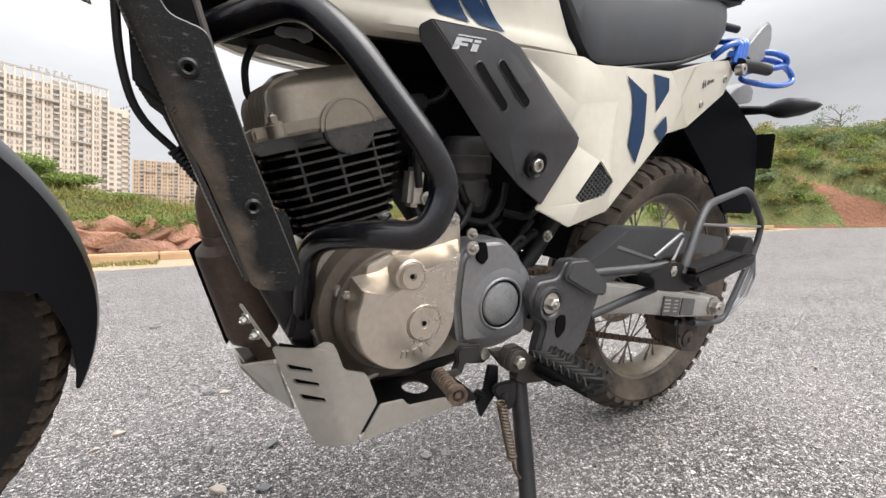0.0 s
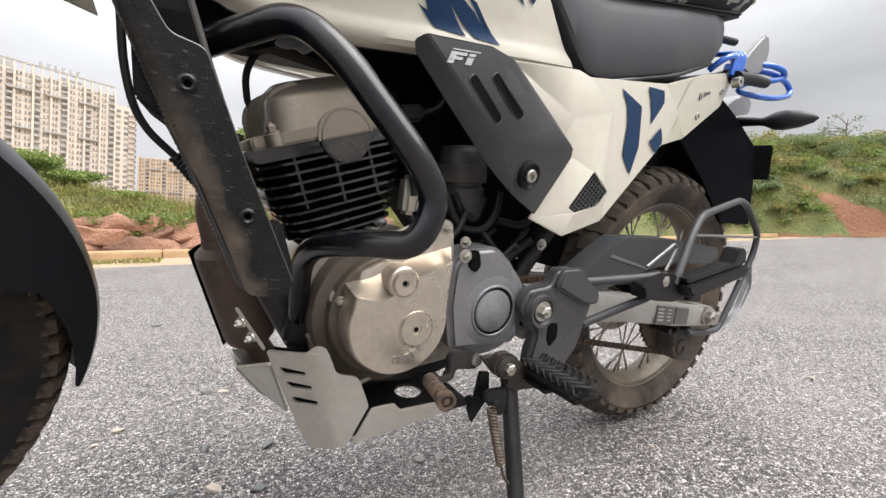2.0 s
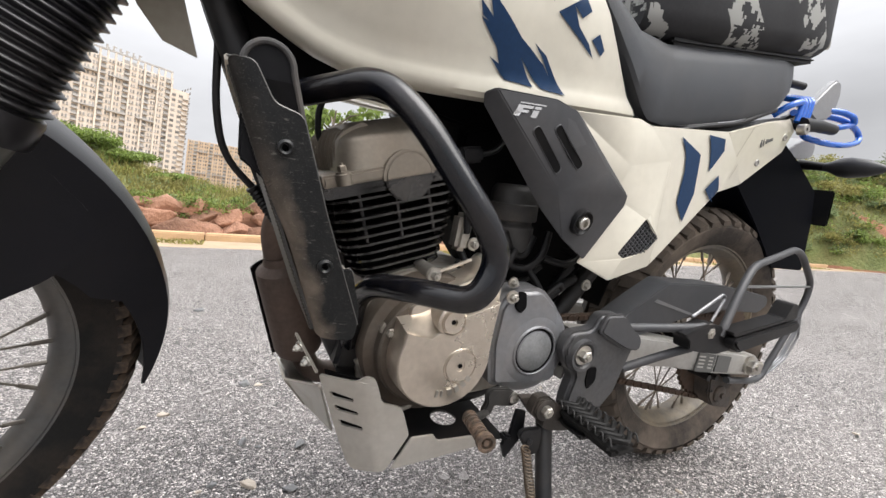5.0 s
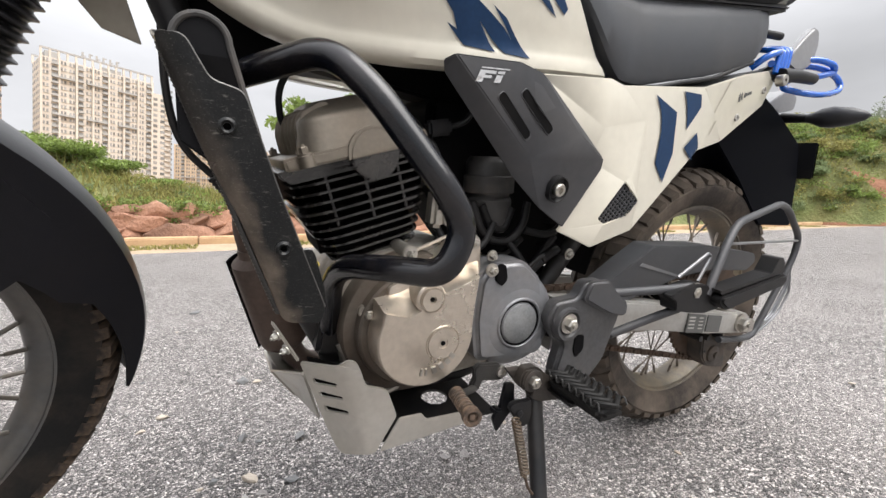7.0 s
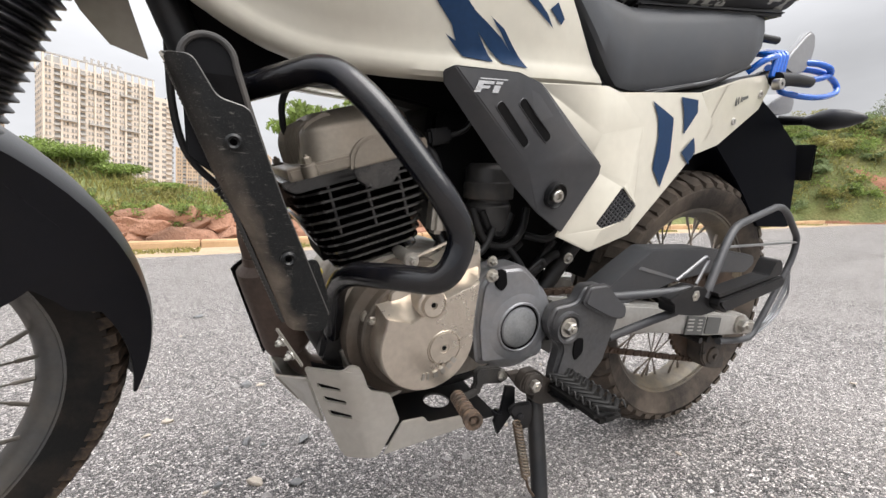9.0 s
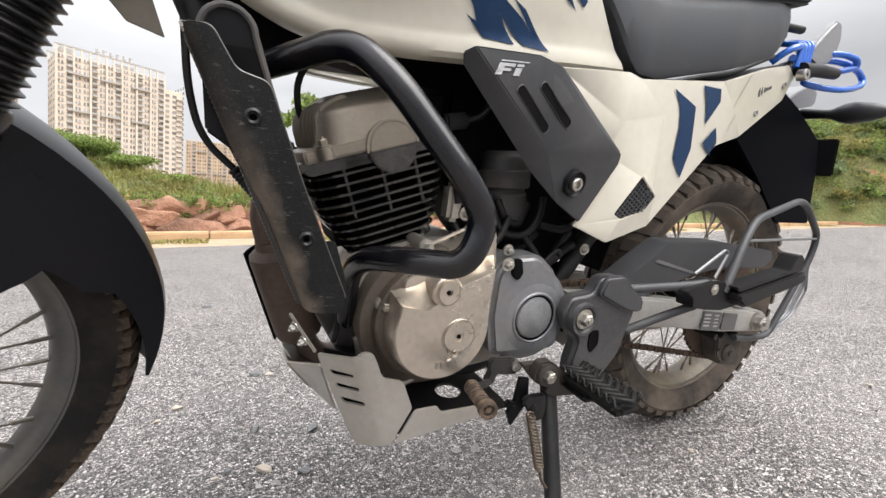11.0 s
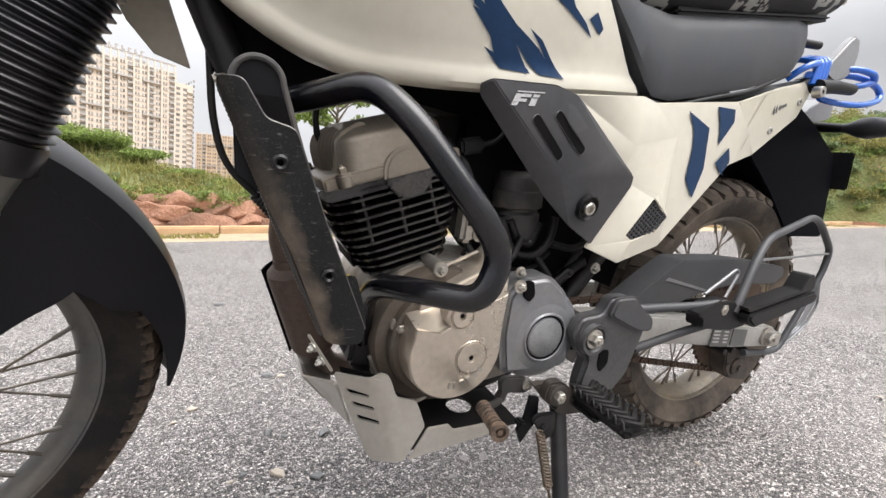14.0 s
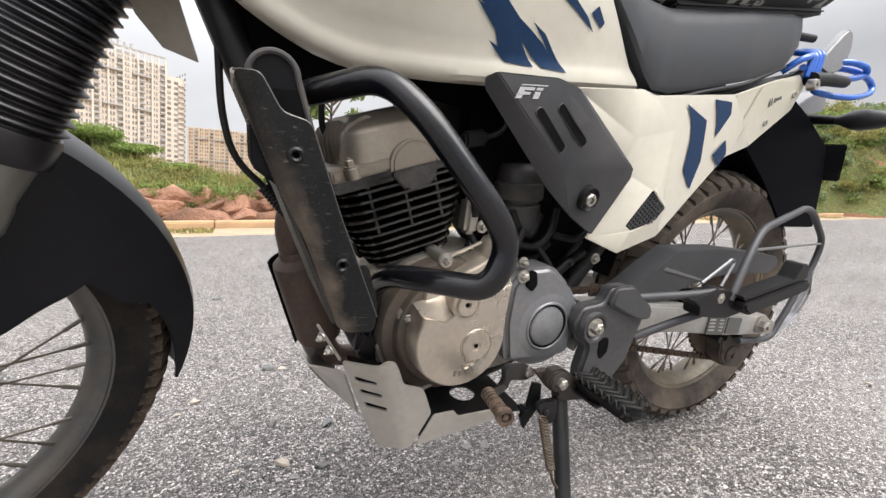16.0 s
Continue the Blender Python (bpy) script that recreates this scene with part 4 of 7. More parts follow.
def fork_leg(side, parent):
    foot = Vector((0.019, -0.100 if side < 0 else 0.092, 0.345))
    axis = lambda s: foot + RAKE * s
    prof = [(0, -0.03), (0.020, -0.03), (0.030, 0.0), (0.031, 0.06), (0.0275, 0.075), (0.0275, 0.27), (0.0300, 0.275), (0.0300, 0.298), (0.0285, 0.305), (0.0310, 0.330), (0.0330, 0.345), (0.033, 0.385), (0, 0.385)]
    leg = part("fork_leg", revolve(prof, 36, None, to(axis(0), axis(1))), FORK, parent, "dark grey alloy lower fork leg", STEER)
    g = [(0.0, 0.346), (0.0395, 0.346), (0.0412, 0.349), (0.0412, 0.372), (0.0395, 0.376), (0.037, 0.377)]
    s = 0.378
    while s < 0.80:
        g += [(0.0362, s + 0.0008), (0.0385, s + 0.0026), (0.0418, s + 0.0044), (0.0422, s + 0.0053), (0.0418, s + 0.0062), (0.0385, s + 0.0080), (0.0362, s + 0.0098)]
        s += 0.0106
    g += [(0.034, s), (0.034, s + 0.02), (0, s + 0.02)]
    part("gaiter", revolve(g, 48, None, to(axis(0), axis(1))), GAITER, leg, "ribbed black rubber fork gaiter")
    part("stanchion", revolve([(0.0, 0.80), (0.0205, 0.80), (0.0205, 1.05), (0.0, 1.05)], 24, None, to(axis(0), axis(1))), ALLOY, leg)
    return leg


left_leg, right_leg = fork_leg(-1, bike), fork_leg(1, bike)
# caliper lug and axle clamp
part("axle_clamp", box((0.055, 0.04, 0.07), (-0.012, -0.098, 0.352), (0, 26, 0), 0.008), FORK, left_leg)
lug = plate(rounded([(0.045, 0.50), (0.075, 0.56), (0.11, 0.585), (0.085, 0.60), (0.03, 0.585), (0.005, 0.53)], 0.01), -0.115, -0.098, 0.003)
part("fender_lug", lug, FORK, left_leg)
refl = plate(rounded([(-0.017, -0.039), (0.017, -0.039), (0.017, 0.039), (-0.017, 0.039)], 0.0022), -0.004, 0.004, 0.0015)
rb = plate(rounded([(-0.020, -0.043), (0.020, -0.043), (0.020, 0.043), (-0.020, 0.043)], 0.0035), -0.002, 0.012, 0.0015)
REFL = Matrix.Translation((0.154, -0.150, 0.5175)) @ Matrix.Rotation(radians(20), 4, "Z") @ Matrix.Rotation(radians(26), 4, "Y")
reflector = part("reflector", rb, SOFT, bike, "amber side reflector in a black mount", REFL)
part("lens", refl, ORANGE, reflector)
# darker orange rectangle on the upper part of the lens
part("lens_dark_patch", plate(rounded([(-0.010, 0.002), (0.013, 0.002), (0.013, 0.030), (-0.010, 0.030)], 0.003), -0.0052, -0.0040), ORANGE_DARK, reflector)

# fender: a curved channel over the tyre, long tail behind
grid = []
for k in range(41):
    a = radians(-14.5 + 171.5 * k / 40)
    r = 0.374 + 0.026 * math.sin(a)
    w_ = 0.066 + 0.012 * math.sin(min(1, k / 25) * 1.57) - 0.020 * max(0, 1 - k / 6)
    drop = 0.075 + 0.075 * math.exp(-((k - 17) / 8.0) ** 2)
    if k < 8:
        drop = 0.020 + 0.055 * k / 8
    row = []
    for s in (-1.0, -1.0, -0.95, -0.75, -0.4, 0.0, 0.4, 0.75, 0.95, 1.0, 1.0):
        edge = abs(s) == 1.0
        row.append((s, edge))
    pts = []
    for i, (s, edge) in enumerate(row):
        rr = r - 0.016 * abs(s) ** 2.6
        if i in (0, 10):
            rr = r - drop
        pts.append((-0.012 + rr * math.cos(a), -0.004 + s * w_, 0.352 + rr * math.sin(a)))
    grid.append(pts)
part("front_fender", skin(grid, 0.004), FENDER, bike, "matt black plastic front fender", STEER)
inner = bmesh.new()
plate(rounded([(0.070, 0.445), (0.1213, 0.4393), (0.1475, 0.446), (0.1825, 0.4669), (0.2133, 0.4793), (0.2401, 0.4993), (0.2824, 0.5116), (0.262, 0.560), (0.205, 0.640), (0.09, 0.70), (0.05, 0.58)], 0.012), -0.080, -0.074, 0.002, 2, inner)
part("fender_side", inner, FENDER, bike, m=STEER)
hose = tube([(0.19, -0.118, 0.66), (0.17, -0.10, 0.60), (0.10, -0.105, 0.53), (0.06, -0.10, 0.45), (0.03, -0.09, 0.40)], 0.005, 0.04)
part("brake_hose", hose, SOFT, bike, m=STEER)
clamp = plate(rounded([(0.030, 0.664), (0.0846, 0.6681), (0.1112, 0.6644), (0.1215, 0.6591), (0.1289, 0.6505), (0.1205, 0.6370), (0.0805, 0.6433), (0.030, 0.640)], 0.006), -0.104, -0.078, 0.004)
part("fender_bracket", clamp, DARK, left_leg, "black plastic clamp holding the fender to the fork")
# lower yoke shield between the gaiters
part("yoke_shield", box((0.04, 0.10, 0.10), (0.215, 0.0, 0.93), (0, 26, 0), 0.012), DARK, bike, m=STEER)


# ---- tank ----
EDGE = [(0.30, 0.895), (0.352, 0.841), (0.382, 0.814), (0.409, 0.794), (0.438, 0.777), (0.470, 0.762), (0.503, 0.753), (0.538, 0.749), (0.613, 0.752), (0.685, 0.758), (0.80, 0.768), (0.94, 0.780)]
SECTION = [(-0.128, 0.000), (-0.150, 0.001), (-0.1540, 0.005), (-0.1545, 0.012), (-0.1525, 0.019), (-0.1515, 0.027), (-0.1565, 0.046), (-0.166, 0.080), (-0.174, 0.115), (-0.172, 0.15), (-0.158, 0.19), (-0.13, 0.225), (-0.08, 0.25), (0, 0.262)]


def tank_width(x):
    return sample([(0.30, 0.80), (0.42, 0.95), (0.55, 1.02), (0.70, 1.03), (0.84, 0.98), (0.94, 0.90)], x)


def tank_point(x, i):
    y, dz = SECTION[i]
    z = sample(EDGE, x) + dz
    sh = max(0.0, min(1.0, (x - 0.55) / 0.39))
    tuck = 0.027 * max(0.0, min(1.0, (0.68 - x) / 0.14)) * max(0.0, 0.115 - dz) / 0.115
    return (x - sh * dz * 0.92, y * tank_width(x) + tuck, z + tuck * 0.30)




tx = [0.30 + 0.64 * k / 48 for k in range(49)]
grid = []
for x in tx:
    half = [tank_point(x, i) for i in range(len(SECTION))]
    grid.append(half + [(p[0], -p[1], p[2]) for p in half[-2::-1]])
tank = part("fuel_tank", skin(grid, 0.003), CREAM, bike, "cream painted fuel tank with blue splash graphics")
tank_face = outer_face(tank)
# torn-edged blue splash
splash = [(0.621, 0.876), (0.640, 0.858), (0.650, 0.838), (0.630, 0.851), (0.637, 0.837), (0.645, 0.833), (0.636, 0.835), (0.650, 0.823), (0.665, 0.810), (0.673, 0.795), (0.659, 0.800), (0.685, 0.780), (0.729, 0.780),
          (0.713, 0.796), (0.701, 0.809), (0.723, 0.793), (0.743, 0.781), (0.784, 0.781), (0.756, 0.804), (0.739, 0.819), (0.716, 0.828), (0.735, 0.814), (0.752, 0.798), (0.737, 0.809), (0.714, 0.820), (0.695, 0.828), (0.667, 0.846), (0.645, 0.859)]
part("blue_splash", decal(splash, tank_face), BLUE, tank)
for shape in ([(0.684, 0.895), (0.707, 0.883), (0.729, 0.876), (0.711, 0.894), (0.704, 0.901)], [(0.709, 0.902), (0.739, 0.883), (0.775, 0.906), (0.767, 0.914), (0.72, 0.912)],
              [(0.739, 0.868), (0.781, 0.898), (0.796, 0.885), (0.781, 0.873), (0.763, 0.881), (0.779, 0.862), (0.804, 0.849), (0.819, 0.835)], [(0.808, 0.855), (0.821, 0.866), (0.838, 0.850), (0.833, 0.842)]):
    part("blue_splash", decal(shape, tank_face), BLUE, tank)
# near-black colour stands for the shade beneath the cream tank
UNDER = material("shade_darkened_underside", (0.022, 0.022, 0.022), 0.6, vary=0.2, dust=0.3, dust_colour=(0.12, 0.10, 0.08))
part("tank_floor", skin([[(x, u * (0.120 * tank_width(x) - 0.027 * max(0.0, min(1.0, (0.68 - x) / 0.14))), sample(EDGE, x) + 0.012 + 0.010 * (1 - u * u)) for u in np.linspace(-1, 1, 9)] for x in tx], 0.002), UNDER, tank, "dull underside of the tank, coloured dark for its shade")
part("coil_bracket", plate(rounded([(0.523, 0.752), (0.530, 0.760), (0.566, 0.763), (0.570, 0.753), (0.558, 0.746), (0.548, 0.751), (0.535, 0.748)], 0.004), -0.060, -0.056, 0.001), GREYCASE, tank, "bare alloy mounting tab under the tank")
# badge
letters_on("4", 0.040, RED, tank, Matrix.Translation((0.4755, 0, 0.8585)) @ Matrix.Rotation(radians(-3), 4, "Y") @ SIDE, tank_face, shear=0.35, bold=0.0012)
part("badge_letter", decal([(0.4774, 0.8503), (0.4892, 0.8512), (0.4920, 0.8439), (0.5035, 0.8532), (0.5163, 0.8547), (0.4960, 0.8366), (0.4805, 0.8355)], tank_face, -0.0020), RED, tank)
letters_on("ALVE", 0.0158, BLACK_VINYL, tank, Matrix.Translation((0.5290, 0, 0.8500)) @ Matrix.Rotation(radians(-4), 4, "Y") @ SIDE, tank_face, shear=0.35, gap=1.25, bold=0.0007)
part("badge_bar", decal([(0.5008, 0.8372), (0.5051, 0.8411), (0.5701, 0.8440), (0.5661, 0.8393)], tank_face), BLACK_VINYL, tank)

# frame and dark parts under the tank
spine = plate(rounded([(0.375, 0.80), (0.41, 0.775), (0.56, 0.755), (0.70, 0.735), (0.93, 0.72), (0.93, 0.80), (0.60, 0.83), (0.37, 0.95), (0.31, 0.95)], 0.015), -0.030, 0.030, 0.008)
part("main_frame", spine, DEEP, bike)
part("steering_head", plate(rounded([(0.318, 0.95), (0.352, 0.826), (0.380, 0.752), (0.420, 0.736), (0.450, 0.744), (0.505, 0.744), (0.556, 0.766), (0.51, 0.815), (0.43, 0.86), (0.36, 0.95)], 0.008), -0.045, 0.005, 0.005), DEEP, bike)
for side in (-1, 1):
    part("head_gusset", tube([(0.345, 0.0 if side > 0 else -0.045, 0.90), (0.400, 0.005 if side > 0 else -0.055, 0.75), (0.452, 0.030 if side > 0 else -0.060, 0.62), (0.515, side * 0.062, 0.455), (0.560, side * 0.062, 0.365)], 0.019, 0.04), BLACK, bike)
    part("seat_rail", tube([(0.80, side * 0.10, 0.76), (1.10, side * 0.10, 0.78), (1.48, side * 0.085, 0.87)], 0.014, 0.1), BLACK, bike)
    part("rear_frame_tube", tube([(0.90, side * 0.066, 0.40), (0.99, side * 0.066, 0.52), (1.15, side * 0.085, 0.74)], 0.016, 0.05), BLACK, bike)
    part("cradle_tube", tube([(0.560, side * 0.062, 0.365), (0.60, side * 0.050, 0.295), (0.80, side * 0.050, 0.290), (0.88, side * 0.07, 0.36)], 0.013, 0.05), BLACK, bike)
part("airbox", plate(rounded([(0.70, 0.74), (0.70, 0.60), (0.78, 0.50), (0.90, 0.46), (0.99, 0.47), (1.02, 0.62), (1.05, 0.76)], 0.02), -0.040, 0.085, 0.012), DEEP, bike)
boot = bmesh.new()
revolve([(0, -0.06), (0.034, -0.06), (0.037, -0.05), (0.037, -0.02), (0.033, -0.015), (0.033, 0.0), (0.038, 0.006), (0.038, 0.036), (0.034, 0.042), (0.030, 0.046), (0, 0.046)], 36, boot, to((0.803, -0.058, 0.612), (0.800, -0.058, 0.70)))
CANRUB = material("dusty_canister_rubber", (0.030, 0.029, 0.029), 0.45, vary=0.25, bump=0.1, bump_scale=400, dust=0.35, dust_colour=(0.10, 0.09, 0.08), dust_scale=20)
can = part("breather_canister", boot, CANRUB, bike, "ribbed black rubber canister behind the cylinder")
part("canister_band", revolve([(0.0385, 0.0), (0.0405, 0.002), (0.0405, 0.026), (0.0385, 0.028)], 36, None, to((0.803, -0.058, 0.602), (0.800, -0.058, 0.70))), CANBAND, can)
HOSES = ([(0.755, -0.092, 0.590), (0.763, -0.100, 0.556), (0.782, -0.100, 0.533), (0.821, -0.100, 0.529), (0.846, -0.100, 0.554), (0.856, -0.092, 0.590)], [(0.775, -0.085, 0.585), (0.790, -0.090, 0.552), (0.815, -0.090, 0.545), (0.832, -0.085, 0.580)], [(0.860, -0.085, 0.545), (0.905, -0.095, 0.535), (0.950, -0.085, 0.560)])
for p in ([(0.70, -0.085, 0.555), (0.715, -0.105, 0.518), (0.765, -0.11, 0.520), (0.79, -0.10, 0.56)], [(0.71, -0.06, 0.53), (0.76, -0.10, 0.50), (0.82, -0.09, 0.505), (0.86, -0.08, 0.53)],
          [(0.66, -0.07, 0.70), (0.69, -0.10, 0.66), (0.70, -0.10, 0.58)], [(0.82, -0.10, 0.53), (0.84, -0.115, 0.50), (0.86, -0.11, 0.47)], [(0.73, -0.10, 0.52), (0.80, -0.115, 0.49), (0.845, -0.105, 0.50)]):
    part("hose", tube(p, 0.0055, 0.03), SOFT, bike)
for p in HOSES:
    part("hose", tube(p, 0.0062, 0.02), SOFT, bike)
part("throttle_body", box((0.07, 0.09, 0.06), (0.70, -0.02, 0.655), (0, -16, 0), 0.01), DEEP, bike)
sensor = box((0.035, 0.02, 0.022), (0.69, -0.095, 0.690), (0, -10, 0), 0.004)
tube([(0.705, -0.095, 0.692), (0.73, -0.10, 0.70), (0.75, -0.09, 0.73)], 0.004, 0.02, bm=sensor)
part("sensor_plug", sensor, DARK, bike)

# ---- engine ----
ENG = Matrix.Translation((0.580, 0, 0.600)) @ Matrix.Rotation(radians(-16), 4, "Y")




engine = part("engine", box((0.14, 0.14, 0.15), (0.01, 0, -0.02), bevel=0.02), DEEP, bike, "air-cooled single-cylinder engine with black fins", ENG)
for k in range(12):
    z = 0.047 - 0.0122 * k
    f0 = -0.076 + max(0, k - 5) * 0.0045
    b0 = 0.112 - max(0, k - 3) * 0.004
    half = 0.104 - max(0, k - 5) * 0.0035
    bm = bmesh.new()
    ring = rounded([(f0, -half), (b0, -half), (b0, half), (f0, half)], 0.042, 8)
    lo = [bm.verts.new((x, y, z)) for x, y in ring]
    hi = [bm.verts.new((x, y, z + 0.0030)) for x, y in ring]
    bm.faces.new(lo[::-1])
    bm.faces.new(hi)
    for i in range(len(ring)):
        bm.faces.new((lo[i - 1], lo[i], hi[i], hi[i - 1]))
    es = [e for e in bm.edges if len(e.link_faces) == 2 and e.calc_face_angle(0) > 1.0]
    bmesh.ops.bevel(bm, geom=es, offset=0.0010, segments=2, affect="EDGES")
    part("fin", bm, FIN, engine)
part("head_block", plate(rounded([(-0.074, 0.030), (0.108, 0.030), (0.108, 0.047), (-0.086, 0.047), (-0.086, 0.040)], 0.003), -0.104, 0.104, 0.002), FIN, engine)
for x, tall in ((-0.034, 0.075), (0.014, 0.085), (0.060, 0.085)):
    part("fin_strut", box((0.0035, 0.010, tall), (x, -0.0945, 0.004), bevel=0.001), FIN, engine)
# head cover with its rounded lid and side cap
hc = bmesh.new()
secs = [(-0.055, 0.102, 0.103, 0.052), (-0.051, 0.100, 0.100, 0.064), (-0.045, 0.097, 0.096, 0.094), (-0.043, 0.0955, 0.0945, 0.0985), (-0.040, 0.093, 0.091, 0.1015), (-0.026, 0.080, 0.070, 0.116), (-0.026, 0.077, 0.066, 0.1175)]
rings = []
for f0, b0, half, z in secs:
    ring = rounded([(f0, -half), (b0, -half), (b0, half), (f0, half)], 0.030, 7)
    rings.append([hc.verts.new((x, y, z)) for x, y in ring])
for a, b in zip(rings, rings[1:]):
    for i in range(len(a)):
        hc.faces.new((a[i - 1], a[i], b[i], b[i - 1]))
hc.faces.new(rings[-1])
hc.faces.new(rings[0][::-1])
head = part("head_cover", hc, HEAD, engine, "dull bronze-grey cylinder head cover")
part("gasket_rim", plate(rounded([(-0.077, 0.045), (0.106, 0.045), (0.106, 0.060), (-0.077, 0.060)], 0.004), -0.111, 0.111, 0.003), HEAD, engine)
# curved cooling ribs over the front of the lid
rib_out = rounded([(-0.040, 0.058), (-0.074, 0.058), (-0.073, 0.090), (-0.064, 0.108), (-0.036, 0.1165), (-0.028, 0.112)], 0.008, 4)
rib_first = part("cover_rib", plate([(x + 0.027, z) for x, z in rib_out], -0.0016, 0.0016, 0.0008, 1), HEAD, head, m=pose(0, -0.076, 0))
for k in range(1, 11):
    again("cover_rib", rib_first, head, pose(-0.0026 * min(k, 5), -0.076 + 0.0145 * k, 0))
# cap: upper half in the cover's colour, lower half black
cap = plate([(0.0, 0.0)] + [(0.0315 * math.cos(a), 0.0315 * math.sin(a)) for a in np.linspace(0, math.pi, 19)], -0.006, 0.0, 0.0018, 2)
part("cam_cap_upper", cap, HEAD, head, m=Matrix.Translation((0.031, -0.108, 0.043)))
cap = plate([(0.0315 * math.cos(a), 0.0315 * math.sin(a)) for a in np.linspace(math.pi, 2 * math.pi, 19)], -0.006, 0.02, 0.0018, 2)
part("cam_cap_lower", cap, FIN, head, m=Matrix.Translation((0.031, -0.106, 0.043)))
part("cap_rim", revolve([(0.0315, -0.003), (0.0345, -0.003), (0.0345, 0.004), (0.0315, 0.004)], 30, closed=True, arc=math.pi), HEAD, head, m=Matrix.Translation((0.031, -0.110, 0.043)))
for x, y in ((-0.052, -0.112), (0.086, -0.112), (-0.07, 0.05)):
    hex_bolt((x, y, 0.060), 0.0055, 0.010, HEAD, engine, (0, 0, 1), name="head_bolt")
part("bolt_boss", revolve([(0, 0), (0.0095, 0), (0.0095, 0.013), (0.0085, 0.014), (0, 0.014)], 20, None, to((-0.052, -0.112, 0.046), (-0.052, -0.112, 0.1))), HEAD, engine)
part("tensioner", box((0.022, 0.03, 0.055), (0.108, -0.085, -0.052), (0, 20, 0), 0.006), ALLOY, engine)
hex_bolt((0.118, -0.100, -0.070), 0.006, 0.01, BRIGHT, engine, (0, -1, 0))

# crankcase and covers
case = plate(rounded([(0.548, 0.47), (0.60, 0.52), (0.70, 0.53), (0.80, 0.50), (0.875, 0.48), (0.875, 0.36), (0.80, 0.325), (0.64, 0.312), (0.565, 0.345)], 0.03), -0.105, 0.12, 0.010)
crank = part("crankcase", case, ALLOY, bike, "dusty cast alloy crankcase")
ring = revolve([(0, 0.03), (0.100, 0.03), (0.100, -0.002), (0.0975, -0.007), (0.0835, -0.009), (0.082, -0.022), (0.079, -0.025), (0, -0.025)], 64, None, Matrix.Translation((0.654, -0.118, 0.424)))
part("stator_housing", ring, HOUSING, crank)
# stator cover: a flat round face, cut straight along its top, with a stepped shoulder above
def stepped(outline, levels, centre):
    bm = bmesh.new()
    loops = []
    for inset, y in levels:
        loops.append([])
        for p in outline:
            d = Vector(centre) - Vector(p)
            q = Vector(p) + d.normalized() * inset
            loops[-1].append(bm.verts.new((q.x, y, q.y)))
    for a, b in zip(loops, loops[1:]):
        for i in range(len(a)):
            bm.faces.new((a[i - 1], a[i], b[i], b[i - 1]))
    bm.faces.new(loops[-1])
    return bm


arc = [(0.652 + 0.067 * math.cos(a), 0.4235 + 0.0655 * math.sin(a)) for a in np.linspace(radians(156), radians(366), 44)]
face = arc + [(0.7200, 0.464), (0.7240, 0.502), (0.664, 0.4815), (0.647, 0.4670), (0.626, 0.4560), (0.593, 0.4655)]
skirt = [(0.652 + (x - 0.652) * 1.035, 0.4235 + (z - 0.4235) * 1.035) for x, z in arc] + [(0.7260, 0.466), (0.7350, 0.515), (0.674, 0.5010), (0.650, 0.4905), (0.622, 0.4790), (0.590, 0.4735)]
sc = bmesh.new()
inner_ = [(0.655 + (x - 0.655) * 0.965, 0.428 + (z - 0.428) * 0.965) for x, z in face]
mid_ = [(0.655 + (x - 0.655) * 0.992, 0.428 + (z - 0.428) * 0.992) for x, z in face]
loops = [[sc.verts.new((x, y, z)) for x, z in ring_] for ring_, y in ((skirt, -0.110), (skirt, -0.150), (face, -0.1715), (mid_, -0.1755), (inner_, -0.1775))]
for a, b in zip(loops, loops[1:]):
    for i in range(len(a)):
        sc.faces.new((a[i - 1], a[i], b[i], b[i - 1]))
sc.faces.new(loops[-1])
stator = part("stator_cover", sc, COVER, crank, "smooth champagne-grey stator cover, dusty at its front edge")
shoulder = rounded([(0.604, 0.452), (0.607, 0.487), (0.640, 0.501), (0.672, 0.516), (0.700, 0.529), (0.716, 0.548), (0.732, 0.552), (0.741, 0.536), (0.744, 0.506), (0.738, 0.44)], 0.004)
part("cover_shoulder", stepped(shoulder, ((0.0, -0.100), (0.0, -0.1430), (0.0025, -0.1470), (0.004, -0.1475)), (0.675, 0.480)), COVER, stator)
for p in ([(0.640, -0.148, 0.500), (0.672, -0.148, 0.515), (0.700, -0.148, 0.528)], [(0.620, -0.120, 0.505), (0.660, -0.115, 0.528), (0.705, -0.115, 0.545)], [(0.700, -0.100, 0.530), (0.712, -0.070, 0.552)]):
    part("case_rib", tube(p, 0.0026, 0.01, 8), COVER, stator)
part("boss_pad", revolve([(0, 0.03), (0.0215, 0.03), (0.0205, -0.001), (0.0185, -0.003), (0, -0.003)], 40, None, Matrix.Translation((0.6545, -0.1745, 0.4770))), COVER, stator)
